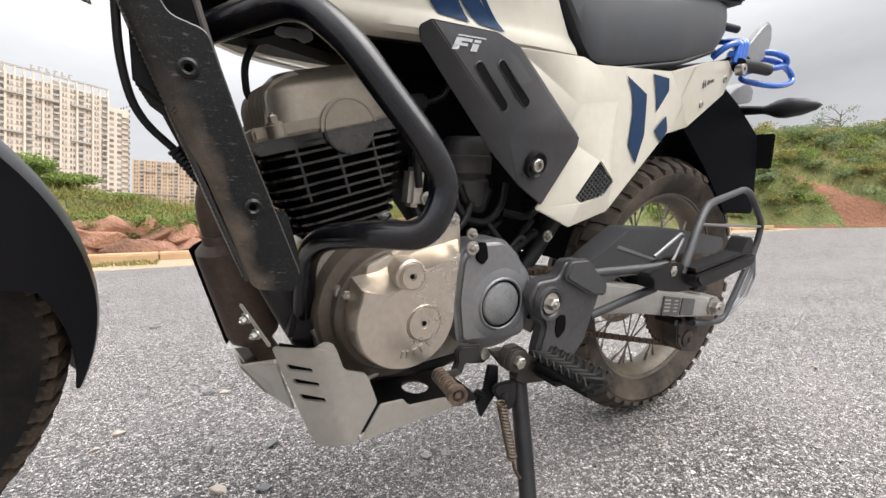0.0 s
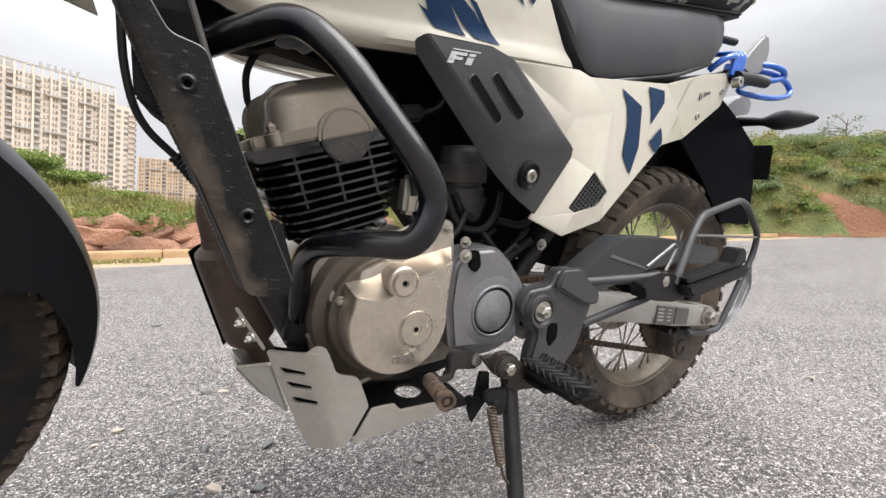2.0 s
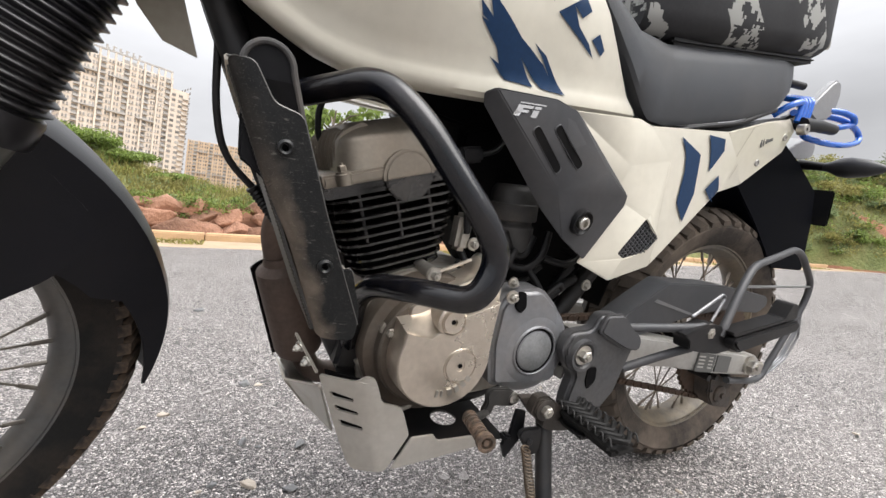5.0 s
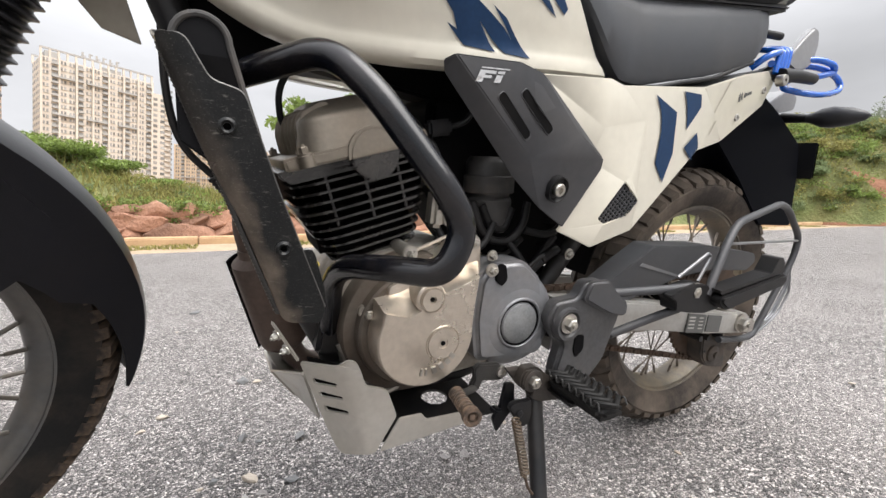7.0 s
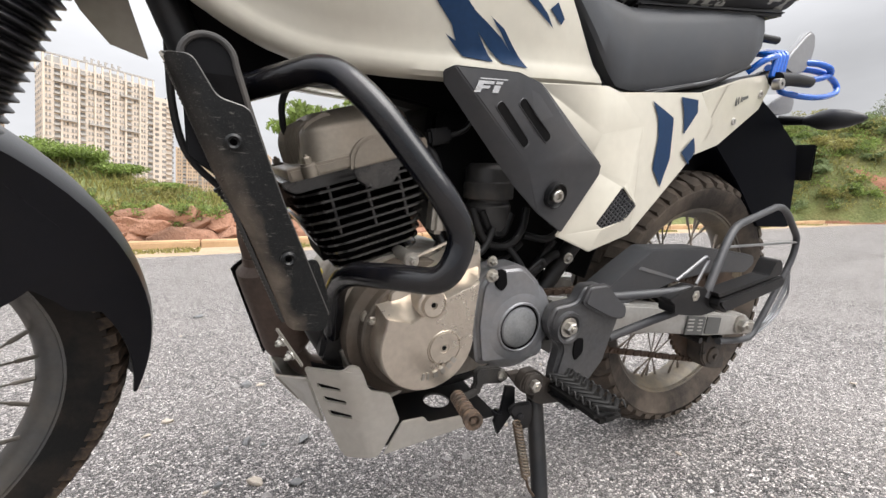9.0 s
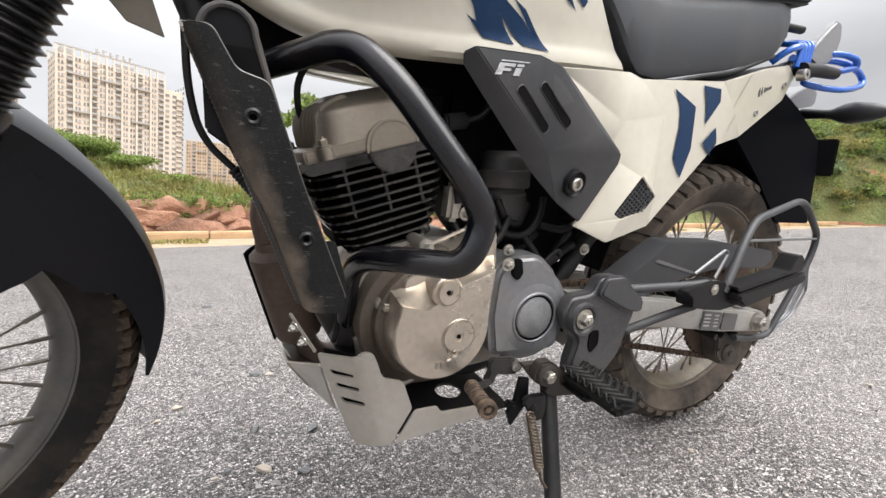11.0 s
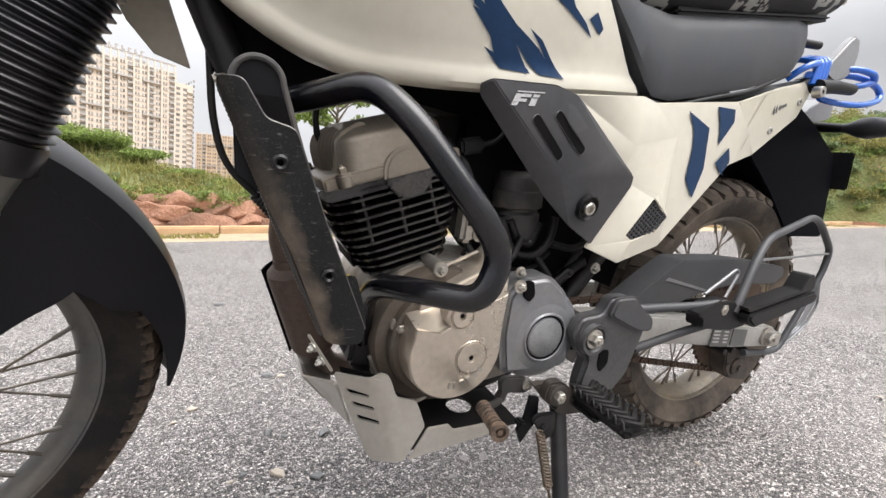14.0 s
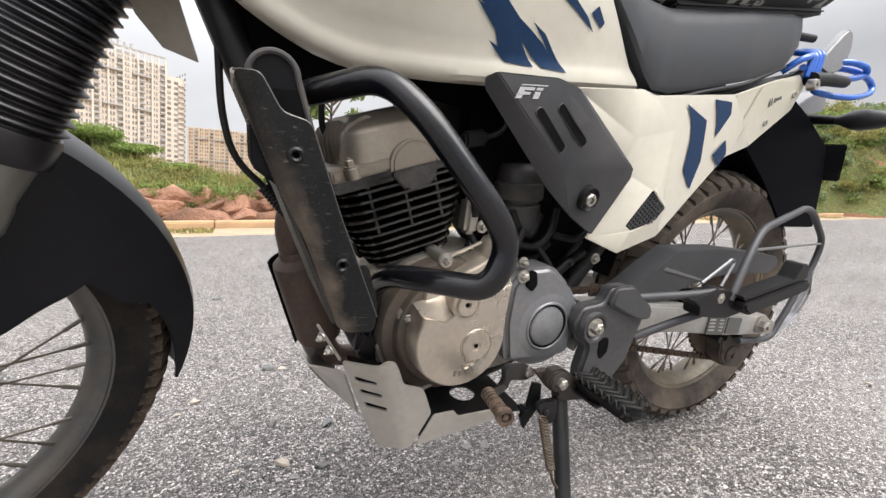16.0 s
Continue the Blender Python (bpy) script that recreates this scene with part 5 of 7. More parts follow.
for (x, z), r in (((0.6735, 0.4155), 0.0245), ((0.6545, 0.4770), 0.0165)):
    cap = revolve([(0, -0.0015), (r * 0.27, -0.0015), (r * 0.29, -0.0042), (r * 0.86, -0.0048), (r * 0.89, -0.0030), (r * 0.95, -0.0030), (r * 0.97, -0.0042), (r, -0.0032), (r, 0.01)], 48, None, Matrix.Translation((x, -0.1745 if r > 0.02 else -0.1760, z)))
    c_ = part("inspection_cap", cap, COVER, stator)
    # flat black hexagon paints the shaded hollow of the socket
    part("hex_socket_shade", revolve([(0, 0.0), (0.0034, 0.0), (0.0034, -0.0008), (0, -0.0008)], 6, None, Matrix.Translation((x, -0.1779 if r > 0.02 else -0.1780, z))), DEEP, c_)
# raised mark: a plain emblem and bars
mark = bmesh.new()
for k, (dx, w_) in enumerate(((0, 0.0035), (0.007, 0.0030), (0.019, 0.0065), (0.030, 0.0065), (0.041, 0.0065), (0.051, 0.0065))):
    a = radians(-100 + 68 * dx / 0.055)
    box((w_, 0.0044, 0.0095), (0.652 + 0.0445 * math.cos(a), -0.1778, 0.4235 + 0.0445 * math.sin(a)), (0, -math.degrees(a) - 90, 0), 0.0006, bm=mark)
part("cast_mark", mark, BRIGHT, stator)
for x, y, z in ((0.585, -0.134, 0.452), (0.644, -0.125, 0.524), (0.727, -0.146, 0.541)):
    part("bolt_boss", revolve([(0, 0.05), (0.011, 0.05), (0.011, 0), (0, 0)], 20, None, Matrix.Translation((x, y, z))), ALLOY, crank)
    hex_bolt((x, y, z), 0.0062, 0.012, BRIGHT, crank)
part("dowel_post", tube([(0.560, -0.10, 0.40), (0.578, -0.115, 0.362)], 0.008, 0), ALLOY, crank)
# sprocket cover
spr = plate(rounded([(0.734, 0.492), (0.755, 0.513), (0.809, 0.515), (0.845, 0.483), (0.852, 0.430), (0.863, 0.379), (0.856, 0.364), (0.831, 0.362), (0.739, 0.368), (0.729, 0.431)], 0.012), -0.163, -0.11, 0.008, 3)
sprk = part("sprocket_cover", spr, GREYCASE, bike, "dark grey front sprocket cover with a round recess")
hump = revolve([(0.072, 0.012), (0.066, 0.003), (0.058, -0.002), (0.044, -0.0042), (0.0352, -0.0048), (0.0346, 0.0005), (0.0322, 0.0005), (0.0315, -0.0045), (0.028, -0.0058), (0, -0.0060)], 56, None, Matrix.Translation((0.806, -0.160, 0.421)))
part("round_recess", hump, GREYCASE, sprk)
RECESS = material("scuffed_recess_paint", (0.23, 0.235, 0.24), 0.30, metal=0.5, vary=0.3, scale=22, bump=0.10, bump_scale=300, dust=0.35, dust_colour=(0.34, 0.33, 0.31), dust_scale=30, scratch=0.35)
part("recess_rim", revolve([(0.0350, 0.002), (0.0352, -0.0062), (0.0362, -0.0070), (0.0378, -0.0066), (0.0395, -0.0044), (0.0400, 0.0)], 56, None, Matrix.Translation((0.806, -0.160, 0.421))), GREYCASE, sprk)
part("recess_disc", revolve([(0.0300, 0.002), (0.0298, -0.0060), (0.0285, -0.0068), (0, -0.0070)], 56, None, Matrix.Translation((0.806, -0.160, 0.421))), RECESS, sprk, "scuffed lighter disc in the recess")
# black ring strengthens the groove's shading by colour
part("groove_shade_ring", revolve([(0.0318, 0.002), (0.0320, -0.0040), (0.0350, -0.0040), (0.0352, 0.002)], 56, None, Matrix.Translation((0.806, -0.1605, 0.421))), DEEP, sprk)
hex_bolt((0.750, -0.163, 0.505), 0.006, 0.010, BRIGHT, sprk)
hex_bolt((0.757, -0.150, 0.522), 0.005, 0.010, BRIGHT, sprk)
# black plate laid on the cover as the shade inside a slot
part("cover_slot_shade", plate(rounded([(0.756, 0.490), (0.760, 0.512), (0.772, 0.512), (0.777, 0.490), (0.768, 0.480)], 0.005), -0.1665, -0.160, 0.001), DEEP, sprk)

# ---- exhaust ----
ex = part("exhaust_header", tube([(0.53, 0.03, 0.605), (0.470, 0.035, 0.590), (0.456, 0.040, 0.545), (0.465, 0.055, 0.50)], 0.022, 0.04, 20), RUST, bike, "heat-browned exhaust header and catalyser")
cat = revolve([(0, 0), (0.024, 0), (0.026, 0.012), (0.0385, 0.022), (0.0395, 0.030), (0.0395, 0.165), (0.037, 0.176), (0.024, 0.19), (0, 0.19)], 36, None, to((0.465, 0.052, 0.505), (0.512, 0.085, 0.33)))
part("catalyser", cat, RUST, ex)
sh = bmesh.new()
bars = []
for k in range(9):
    s = 0.02 + 0.17 * k / 8
    m_ = to((0.465, 0.052, 0.505), (0.512, 0.085, 0.33)) @ Matrix.Translation((0, s, 0))
    bars.append([tuple(m_ @ Vector((0.046 * math.cos(a), 0, 0.046 * math.sin(a)))) for a in np.linspace(radians(110), radians(215), 9)])
part("heat_shield", skin(bars, 0.002), DEEP, ex)
part("exhaust_pipe", tube([(0.510, 0.083, 0.335), (0.54, 0.11, 0.27), (0.70, 0.15, 0.26), (1.0, 0.17, 0.40)], 0.02, 0.05, 16), RUST, ex)

# ---- radiator-type cooler with side guard plates ----
FRONT_EDGE = [(0.502, 0.4705), (0.557, 0.452), (0.591, 0.440), (0.629, 0.4225), (0.663, 0.410), (0.722, 0.390)]


def guard_y(x, z):
    """Flat side, rolled inward along the front edge."""
    u = (sample(FRONT_EDGE, z) + 0.013 - x) / 0.0135
    return -0.2590 + (0.012 * (1 - math.sqrt(max(0.0, 1 - min(1.0, u) ** 2))) if u > 0 else 0.0)


def sheet(outline, holes, surface, thick, fine=0.012, rounds=3):
    """Sheet metal cut to an outline with holes, pressed to a surface y = surface(x, z)."""
    bm = bmesh.new()
    es = []
    for lp in [outline] + list(holes):
        vs = [bm.verts.new((x, 0, z)) for x, z in lp]
        es += [bm.edges.new((vs[i], vs[i - 1])) for i in range(len(vs))]
    bmesh.ops.triangle_fill(bm, use_beauty=True, edges=es)
    for _ in range(rounds):
        bmesh.ops.subdivide_edges(bm, edges=[e for e in bm.edges if e.calc_length() > fine], cuts=1)
        bmesh.ops.triangulate(bm, faces=bm.faces)
    for v in bm.verts:
        v.co.y = surface(v.co.x, v.co.z)
    bm.normal_update()
    if sum(f.normal.y for f in bm.faces) > 0:
        bmesh.ops.reverse_faces(bm, faces=bm.faces)
    bmesh.ops.solidify(bm, geom=bm.faces, thickness=thick)
    return bm


guard_out = rounded([(0.390, 0.722), (0.409, 0.722), (0.424, 0.694), (0.446, 0.688), (0.470, 0.612), (0.506, 0.512), (0.503, 0.497), (0.4705, 0.501), (0.452, 0.557), (0.440, 0.591), (0.4225, 0.629), (0.410, 0.663)], 0.006)
holes = [[(x + 0.0042 * math.cos(a), z + 0.0042 * math.sin(a)) for a in np.linspace(0, 2 * math.pi, 12, endpoint=False)] for x, z in ((0.434, 0.662), (0.472, 0.567))]
EDGE_WORN_LIT = material("scuffed_edge_highlight", (0.085, 0.083, 0.078), 0.4, metal=0.5, vary=0.5, scale=30, dust=0.4, dust_colour=(0.02, 0.02, 0.02), dust_scale=60)
guard = part("cooler_guard", sheet(guard_out, holes, guard_y, 0.003, 0.007, 4), GUARD, bike, "scuffed black steel guard plate beside the cooler, muddy along its front edge")
for x, z in ((0.434, 0.662), (0.472, 0.567)):
    part("hole_collar", revolve([(0.0028, 0.004), (0.0028, -0.002), (0.0046, -0.0035), (0.0066, -0.002), (0.0066, 0.004)], 28, None, Matrix.Translation((x, -0.2595, z))), GUARD, guard)
edge_run = [(0.390, 0.722), (0.409, 0.722), (0.424, 0.694), (0.446, 0.688), (0.470, 0.612), (0.506, 0.512)]
# pale tube gives the edge both its wear and a painted highlight
part("worn_edge_highlight", tube([(x, guard_y(x, z) + 0.001, z) for x, z in edge_run], 0.0011, 0.006, 6), EDGE_WORN_LIT, guard, "bare scuffed edge of the plate, paled for its highlight")
part("far_guard_plate", plate(guard_out, -0.108, -0.105, 0.0008, 1), GUARD, guard)
# rounded finned block behind the guard
block_out = [(0.401, 0.65)] + [(0.4195 + 0.0185 * math.cos(a), 0.721 + 0.0185 * math.sin(a)) for a in np.linspace(math.pi, 0, 14)] + [(0.446, 0.690), (0.456, 0.655), (0.44, 0.62)]
RIB_FACE = material("dull_black_rib", (0.006, 0.006, 0.007), 0.6, vary=0.2, spec=0.12)
for k in range(6):
    part("cooler_rib", plate(block_out, -0.246 + 0.024 * k, -0.240 + 0.024 * k, 0.0018), SOFT if k else RIB_FACE, guard)
# lighter tube drawn round the front rib as its rim highlight
part("rib_rim_highlight", tube([(x, -0.2462, z) for x, z in block_out[1:-1]], 0.0026, 0, 8), CANBAND, guard)
part("cooler_core", plate(rounded([(0.410, 0.715), (0.44, 0.715), (0.455, 0.66), (0.497, 0.52), (0.478, 0.512), (0.44, 0.59)], 0.006), -0.248, -0.110, 0.003), DEEP, guard)
GRILLE_WIRE = material("dusty_grille_wire", (0.040, 0.036, 0.032), 0.5, metal=0.3, vary=0.3, scale=20)
GRILLE = mesh_material("woven_grille_wire", (0.025, 0.023, 0.021), (0.008, 0.008, 0.008), 190)
a_, b_ = Vector((0.394, 0, 0.716)), Vector((0.469, 0, 0.506))
part("grille", skin([[(a_.x + (b_.x - a_.x) * s - 0.002, y, a_.z + (b_.z - a_.z) * s) for y in np.linspace(-0.2500, -0.108, 6)] for s in np.linspace(0, 1, 12)], 0.002), GRILLE, guard)
wires = bmesh.new()
for s in np.linspace(0.02, 0.98, 60):
    p = a_ + (b_ - a_) * s
    tube([(p.x - 0.0032, -0.250, p.z), (p.x - 0.0032, -0.110, p.z)], 0.0009, 0, 5, True, wires)
for y in np.linspace(-0.248, -0.112, 34):
    tube([(a_.x - 0.0026, y, a_.z), (b_.x - 0.0026, y, b_.z)], 0.0009, 0, 5, True, wires)
part("grille_wire", wires, GRILLE_WIRE, guard)
part("grille_lip", tube([(0.391, -0.2505, 0.721), (0.391, -0.108, 0.721)], 0.0024, 0, 6), ALLOY, guard)
lower = plate(rounded([(0.478, 0.560), (0.497, 0.566), (0.508, 0.522), (0.506, 0.500), (0.486, 0.496)], 0.008), -0.2550, -0.2520, 0.0008)
part("lower_tab", lower, GUARD, guard)

# ---- crash bar ----
bar_l = [(0.425, -0.10, 0.712), (0.468, -0.175, 0.722), (0.514, -0.228, 0.735), (0.545, -0.262, 0.703), (0.604, -0.295, 0.622), (0.623, -0.299, 0.588), (0.604, -0.302, 0.546), (0.562, -0.248, 0.542), (0.543, -0.185, 0.529), (0.540, -0.135, 0.4997), (0.545, -0.100, 0.446), (0.548, -0.080, 0.405)]
crash = part("crash_bar", tube(bar_l, 0.0132, 0.035, 22, True, None, 8), GLOSS, bike, "black powder-coated tubular engine crash bar")
part("bar_clamp", box((0.045, 0.03, 0.045), (0.428, -0.115, 0.712), (0, -15, 25), 0.006), BLACK, crash)
hex_bolt((0.424, -0.142, 0.713), 0.006, 0.01, BRIGHT, crash, (-0.3, -1, 0.1))
part("bar_foot", box((0.035, 0.03, 0.05), (0.548, -0.082, 0.405), (0, 10, 0), 0.006), BLACK, crash)

# ---- cables and hoses at the head ----
for p, r in (([(0.377, -0.05, 0.80), (0.376, -0.05, 0.70), (0.386, -0.05, 0.645), (0.425, -0.05, 0.606), (0.44, -0.03, 0.59)], 0.0042), ([(0.55, 0.0, 0.765), (0.515, 0.0, 0.758), (0.497, 0.0, 0.725), (0.500, 0.0, 0.685), (0.515, 0.0, 0.67)], 0.0045),
             ([(0.404, -0.05, 0.668), (0.412, -0.05, 0.65), (0.425, -0.05, 0.62), (0.435, -0.05, 0.60)], 0.003)):
    part("cable", tube(p, r, 0.03), SOFT, bike)
spring = bmesh.new()
revolve([(0.0, 0.0), (0.007, 0.0)] + [q for k in range(12) for q in ((0.0075, 0.003 + 0.005 * k), (0.006, 0.0055 + 0.005 * k))] + [(0, 0.064)], 14, spring, to((0.418, -0.052, 0.612), (0.450, -0.045, 0.57)))
part("cable_boot", spring, SOFT, bike)
tag = box((0.012, 0.010, 0.030), (0.522, -0.095, 0.500), (0, 25, 10), 0.002)
part("connector_tag", tag, YELLOW, bike)

# radiator shroud tip seen past the fork
shroud = plate([(0.300, 0.790), (0.322, 0.761), (0.356, 0.750), (0.329, 0.862), (0.29, 0.90), (0.26, 0.88)], -0.034, -0.028, 0.001)
part("shroud_tip", shroud, OLIVE, bike, "bare inner side of the tank shroud")


# ---- side covers ----
def facet(verts, faces, thick=0.003):
    """A folded panel: named corners and the facets between them."""
    bm = bmesh.new()
    vs = {k: bm.verts.new(p) for k, p in verts.items()}
    for f in faces:
        bm.faces.new([vs[k] for k in f])
    bmesh.ops.recalc_face_normals(bm, faces=bm.faces)
    if thick:
        flip = sum(f.normal.y * f.calc_area() for f in bm.faces) > 0
        if flip:
            bmesh.ops.reverse_faces(bm, faces=bm.faces)
        bmesh.ops.solidify(bm, geom=bm.faces, thickness=thick)
    es = [e for e in bm.edges if len(e.link_faces) == 2 and e.calc_face_angle(0) > 0.12]
    bmesh.ops.bevel(bm, geom=es, offset=0.0022, segments=2, affect="EDGES", clamp_overlap=True)
    return bm


def mirror(p):
    return (p[0], -p[1], p[2])


# dark cover with two slots: flat upper face, a fold, and a lower face turned down
cover_pts = {"a": (0.653, -0.174, 0.757), "b": (0.662, -0.186, 0.763), "c": (0.752, -0.186, 0.768), "d": (0.792, -0.180, 0.762), "e": (0.860, -0.189, 0.6905), "f": (0.931, -0.166, 0.664), "g": (0.929, -0.166, 0.648),
             "h": (0.866, -0.166, 0.562), "i": (0.820, -0.164, 0.590), "j": (0.777, -0.186, 0.657), "k": (0.770, -0.165, 0.630), "l": (0.659, -0.165, 0.746)}
side_cover = part("side_cover", facet(cover_pts, ["abl", "bcdej", "def", "efghij", "bjkl", "jik"], 0.003), PLASTIC, bike, "matt dark grey slotted side cover")


cover_out = outer_face(side_cover)
for s0, s1 in (((0.7245, 0.7285), (0.7715, 0.6820)), ((0.7580, 0.7360), (0.8070, 0.6915))):
    d = Vector((s1[0] - s0[0], s1[1] - s0[1])).normalized()
    n_ = Vector((-d.y, d.x)) * 0.0062
    slot = rounded([(s0[0] + n_.x, s0[1] + n_.y), (s1[0] + n_.x, s1[1] + n_.y), (s1[0] - n_.x, s1[1] - n_.y), (s0[0] - n_.x, s0[1] - n_.y)], 0.006)
    mid = (sum(p[0] for p in slot) / len(slot), sum(p[1] for p in slot) / len(slot))
    outer = [(mid[0] + (x - mid[0]) * 1.06 + 0.0004, mid[1] + (z - mid[1]) * 1.06 - 0.0008) for x, z in slot]
    # black decal paints the shaded inside of the slot; no hole is cut
    part("cover_slot_shade", decal(slot, cover_out, -0.0009, 2), DEEP, side_cover)
    lip = bmesh.new()
    loops = [[lip.verts.new((x, cover_out(x, z) + off, z)) for x, z in ring] for ring, off in ((outer, 0.0002), (outer, -0.0008), (slot, -0.0013), (slot, 0.0))]
    for a, b in zip(loops, loops[1:]):
        for i in range(len(a)):
            lip.faces.new((a[i - 1], a[i], b[i], b[i - 1]))
    part("slot_lip", lip, PLASTIC, side_cover)
part("bolt_recess", revolve([(0.0, 0.002), (0.0135, 0.001), (0.017, -0.004), (0.0185, -0.0035), (0.019, 0.004)], 36, None, to((0.836, -0.1790, 0.618), (0.836 - 0.02, -0.1790 + 0.2, 0.618 + 0.05))), DARK, side_cover)
socket_bolt((0.836, -0.1790, 0.618), 0.0095, 0.007, BRIGHT, side_cover, (0, -1, -0.2))
for piece in ([(0, 0), (0.0085, 0), (0.0085, 0.0045), (0.0185, 0.0045), (0.0185, 0.0080), (0.0085, 0.0080), (0.0085, 0.0098), (0.0225, 0.0098), (0.0225, 0.0135), (0, 0.0135)], [(0.0245, 0), (0.0335, 0), (0.0335, 0.0088), (0.0245, 0.0088)], [(0.0250, 0.0102), (0.0345, 0.0102), (0.0345, 0.0135), (0.0250, 0.0135)], [(0.0005, 0.0152), (0.0400, 0.0152), (0.0400, 0.0168), (0.0005, 0.0168)]):
    part("badge_letter", decal([(0.6885 + u + v * 0.42, 0.7375 + v + u * 0.07) for u, v in piece], cover_out, -0.0012, 1), BADGE, side_cover, smooth=False)
part("side_cover_right", facet({k: mirror(p) for k, p in cover_pts.items()}, ["abl", "bcdej", "def", "efghij", "bjkl", "jik"], 0.003), PLASTIC, bike)

# cream rear side panel with a mesh vent and blue chevrons
panel_pts = {"a": (0.795, -0.168, 0.764), "b": (0.935, -0.158, 0.7785), "c": (0.962, -0.158, 0.7725), "d": (1.165, -0.150, 0.797), "e": (1.300, -0.136, 0.838), "f": (1.414, -0.116, 0.864), "g": (1.448, -0.112, 0.846), "h": (1.424, -0.110, 0.797),
             "i": (1.288, -0.120, 0.716), "j": (1.180, -0.146, 0.692), "k": (1.030, -0.152, 0.552), "l": (0.938, -0.156, 0.527), "m": (0.862, -0.158, 0.556), "n": (0.905, -0.160, 0.622), "o": (0.905, -0.161, 0.662),
             "p": (0.915, -0.176, 0.706), "q": (1.02, -0.158, 0.728), "r": (1.215, -0.1480, 0.752), "s": (1.255, -0.146, 0.775),
             "t": (1.000, -0.161, 0.640), "u": (0.952, -0.164, 0.566), "v": (1.005, -0.158, 0.578), "w": (1.027, -0.160, 0.602), "x": (0.985, -0.166, 0.632), "y": (0.938, -0.164, 0.574)}
rear_panel = part("rear_side_panel", facet(panel_pts, ["abcqp", "cdrq", "defghi", "dir", "irj", "qrjk", "apo", "pqto", "qkwt", "xtw", "otx", "onx", "nyx", "nmuy", "mlu", "lkvu", "kwv"], 0.003), CREAM, bike, "cream faceted rear side panel with blue chevrons")
# black sheet added behind the vent grid as its dark, shaded inside
vent = part("vent_shade", decal([(0.950, 0.563), (1.008, 0.576), (1.030, 0.602), (0.985, 0.636), (0.934, 0.575)], lambda x, z: -0.1585, 0.004, 1), DEEP, rear_panel)
bars = bmesh.new()
opening = [Vector(p) for p in ((0.952, 0.566), (1.005, 0.578), (1.027, 0.602), (0.985, 0.632), (0.938, 0.574))]


def clip_bar(point, way):
    """The stretch of a line that lies inside the vent opening."""
    hits = []
    for i in range(len(opening)):
        a, b = opening[i - 1], opening[i]
        e = b - a
        den = way.x * e.y - way.y * e.x
        if abs(den) > 1e-9:
            w_ = a - point
            u = (w_.x * way.y - w_.y * way.x) / den
            if 0 <= u <= 1:
                hits.append(a + e * u)
    return hits if len(hits) == 2 else None


for way, count, pitch in ((Vector((0.62, -0.40)).normalized(), 13, 0.0066), (Vector((0.50, 0.62)).normalized(), 13, 0.0068)):
    side = Vector((-way.y, way.x))
    for k in range(-count, count + 1):
        seg = clip_bar(Vector((0.982, 0.592)) + side * (k * pitch), way)
        if seg:
            tube([(seg[0].x, -0.1592, seg[0].y), (seg[1].x, -0.1592, seg[1].y)], 0.0013, 0, 6, True, bars)
part("vent_grid", bars, PLASTIC, rear_panel)
panel_face = outer_face(rear_panel)
CHEV1 = [(1.0360, 0.7685), (1.0945, 0.7480), (1.1040, 0.6825), (1.0900, 0.6335), (1.0610, 0.6640), (1.0615, 0.7160), (1.0520, 0.7470)]
CHEV2 = [(1.1079, 0.7828), (1.1568, 0.7834), (1.1613, 0.7637), (1.1295, 0.7235), (1.1194, 0.7636)]
CHEV3 = [(1.1630, 0.7217), (1.1771, 0.6968), (1.1611, 0.6744), (1.1333, 0.6938)]


for shape in (CHEV1, CHEV2, CHEV3):
    part("blue_chevron", decal(shape, panel_face, -0.0014, 5), BLUE, rear_panel)
part("panel_seam", decal([(1.205, 0.720), (1.2085, 0.721), (1.2555, 0.826), (1.252, 0.825)], panel_face, -0.0008, 4), material("panel_seam_cream", (0.42, 0.39, 0.32), 0.5, vary=0.1), rear_panel)
emb = bmesh.new()
for k, (x, w_, h_) in enumerate(((1.306, 0.004, 0.016), (1.315, 0.003, 0.014), (1.327, 0.005, 0.009), (1.335, 0.005, 0.006), (1.342, 0.003, 0.006), (1.349, 0.005, 0.006))):
    z = 0.799 + (x - 1.306) * 0.32
    box((w_, 0.001, h_), (x, panel_face(x, z) - 0.0008, z), (0, -12, 0), bm=emb)
part("name_mark", emb, STICKER, rear_panel)
for x, z in ((1.408, 0.826), (1.322, 0.764)):
    socket_bolt((x, panel_face(x, z), z), 0.007, 0.003, SILVER, rear_panel)
part("rear_side_panel_right", facet({k: mirror(p) for k, p in panel_pts.items()}, ["abcqp", "cdrq", "defghi", "dir", "irj", "qrjk", "apo", "pqto", "qkwt", "xtw", "otx", "onx", "nyx", "nmuy", "mlu", "lkvu", "kwv"], 0.003), CREAM, bike)

# ---- seat ----
SEAT_LO = [(0.80, 0.938), (0.86, 0.884), (0.90, 0.842), (0.945, 0.795), (0.965, 0.781), (1.01, 0.780), (1.112, 0.803), (1.198, 0.822), (1.298, 0.852), (1.345, 0.876), (1.375, 0.903), (1.395, 0.932), (1.41, 0.958)]
SEAT_HI = [(0.78, 0.992), (0.82, 0.962), (0.86, 0.934), (0.92, 0.906), (1.00, 0.904), (1.10, 0.920), (1.23, 0.944), (1.33, 0.964), (1.38, 0.975), (1.41, 0.972)]
SEAT_W = [(0.80, 0.152), (0.90, 0.153), (0.96, 0.148), (1.00, 0.144), (1.20, 0.142), (1.33, 0.132), (1.38, 0.118), (1.41, 0.095)]
grid = []
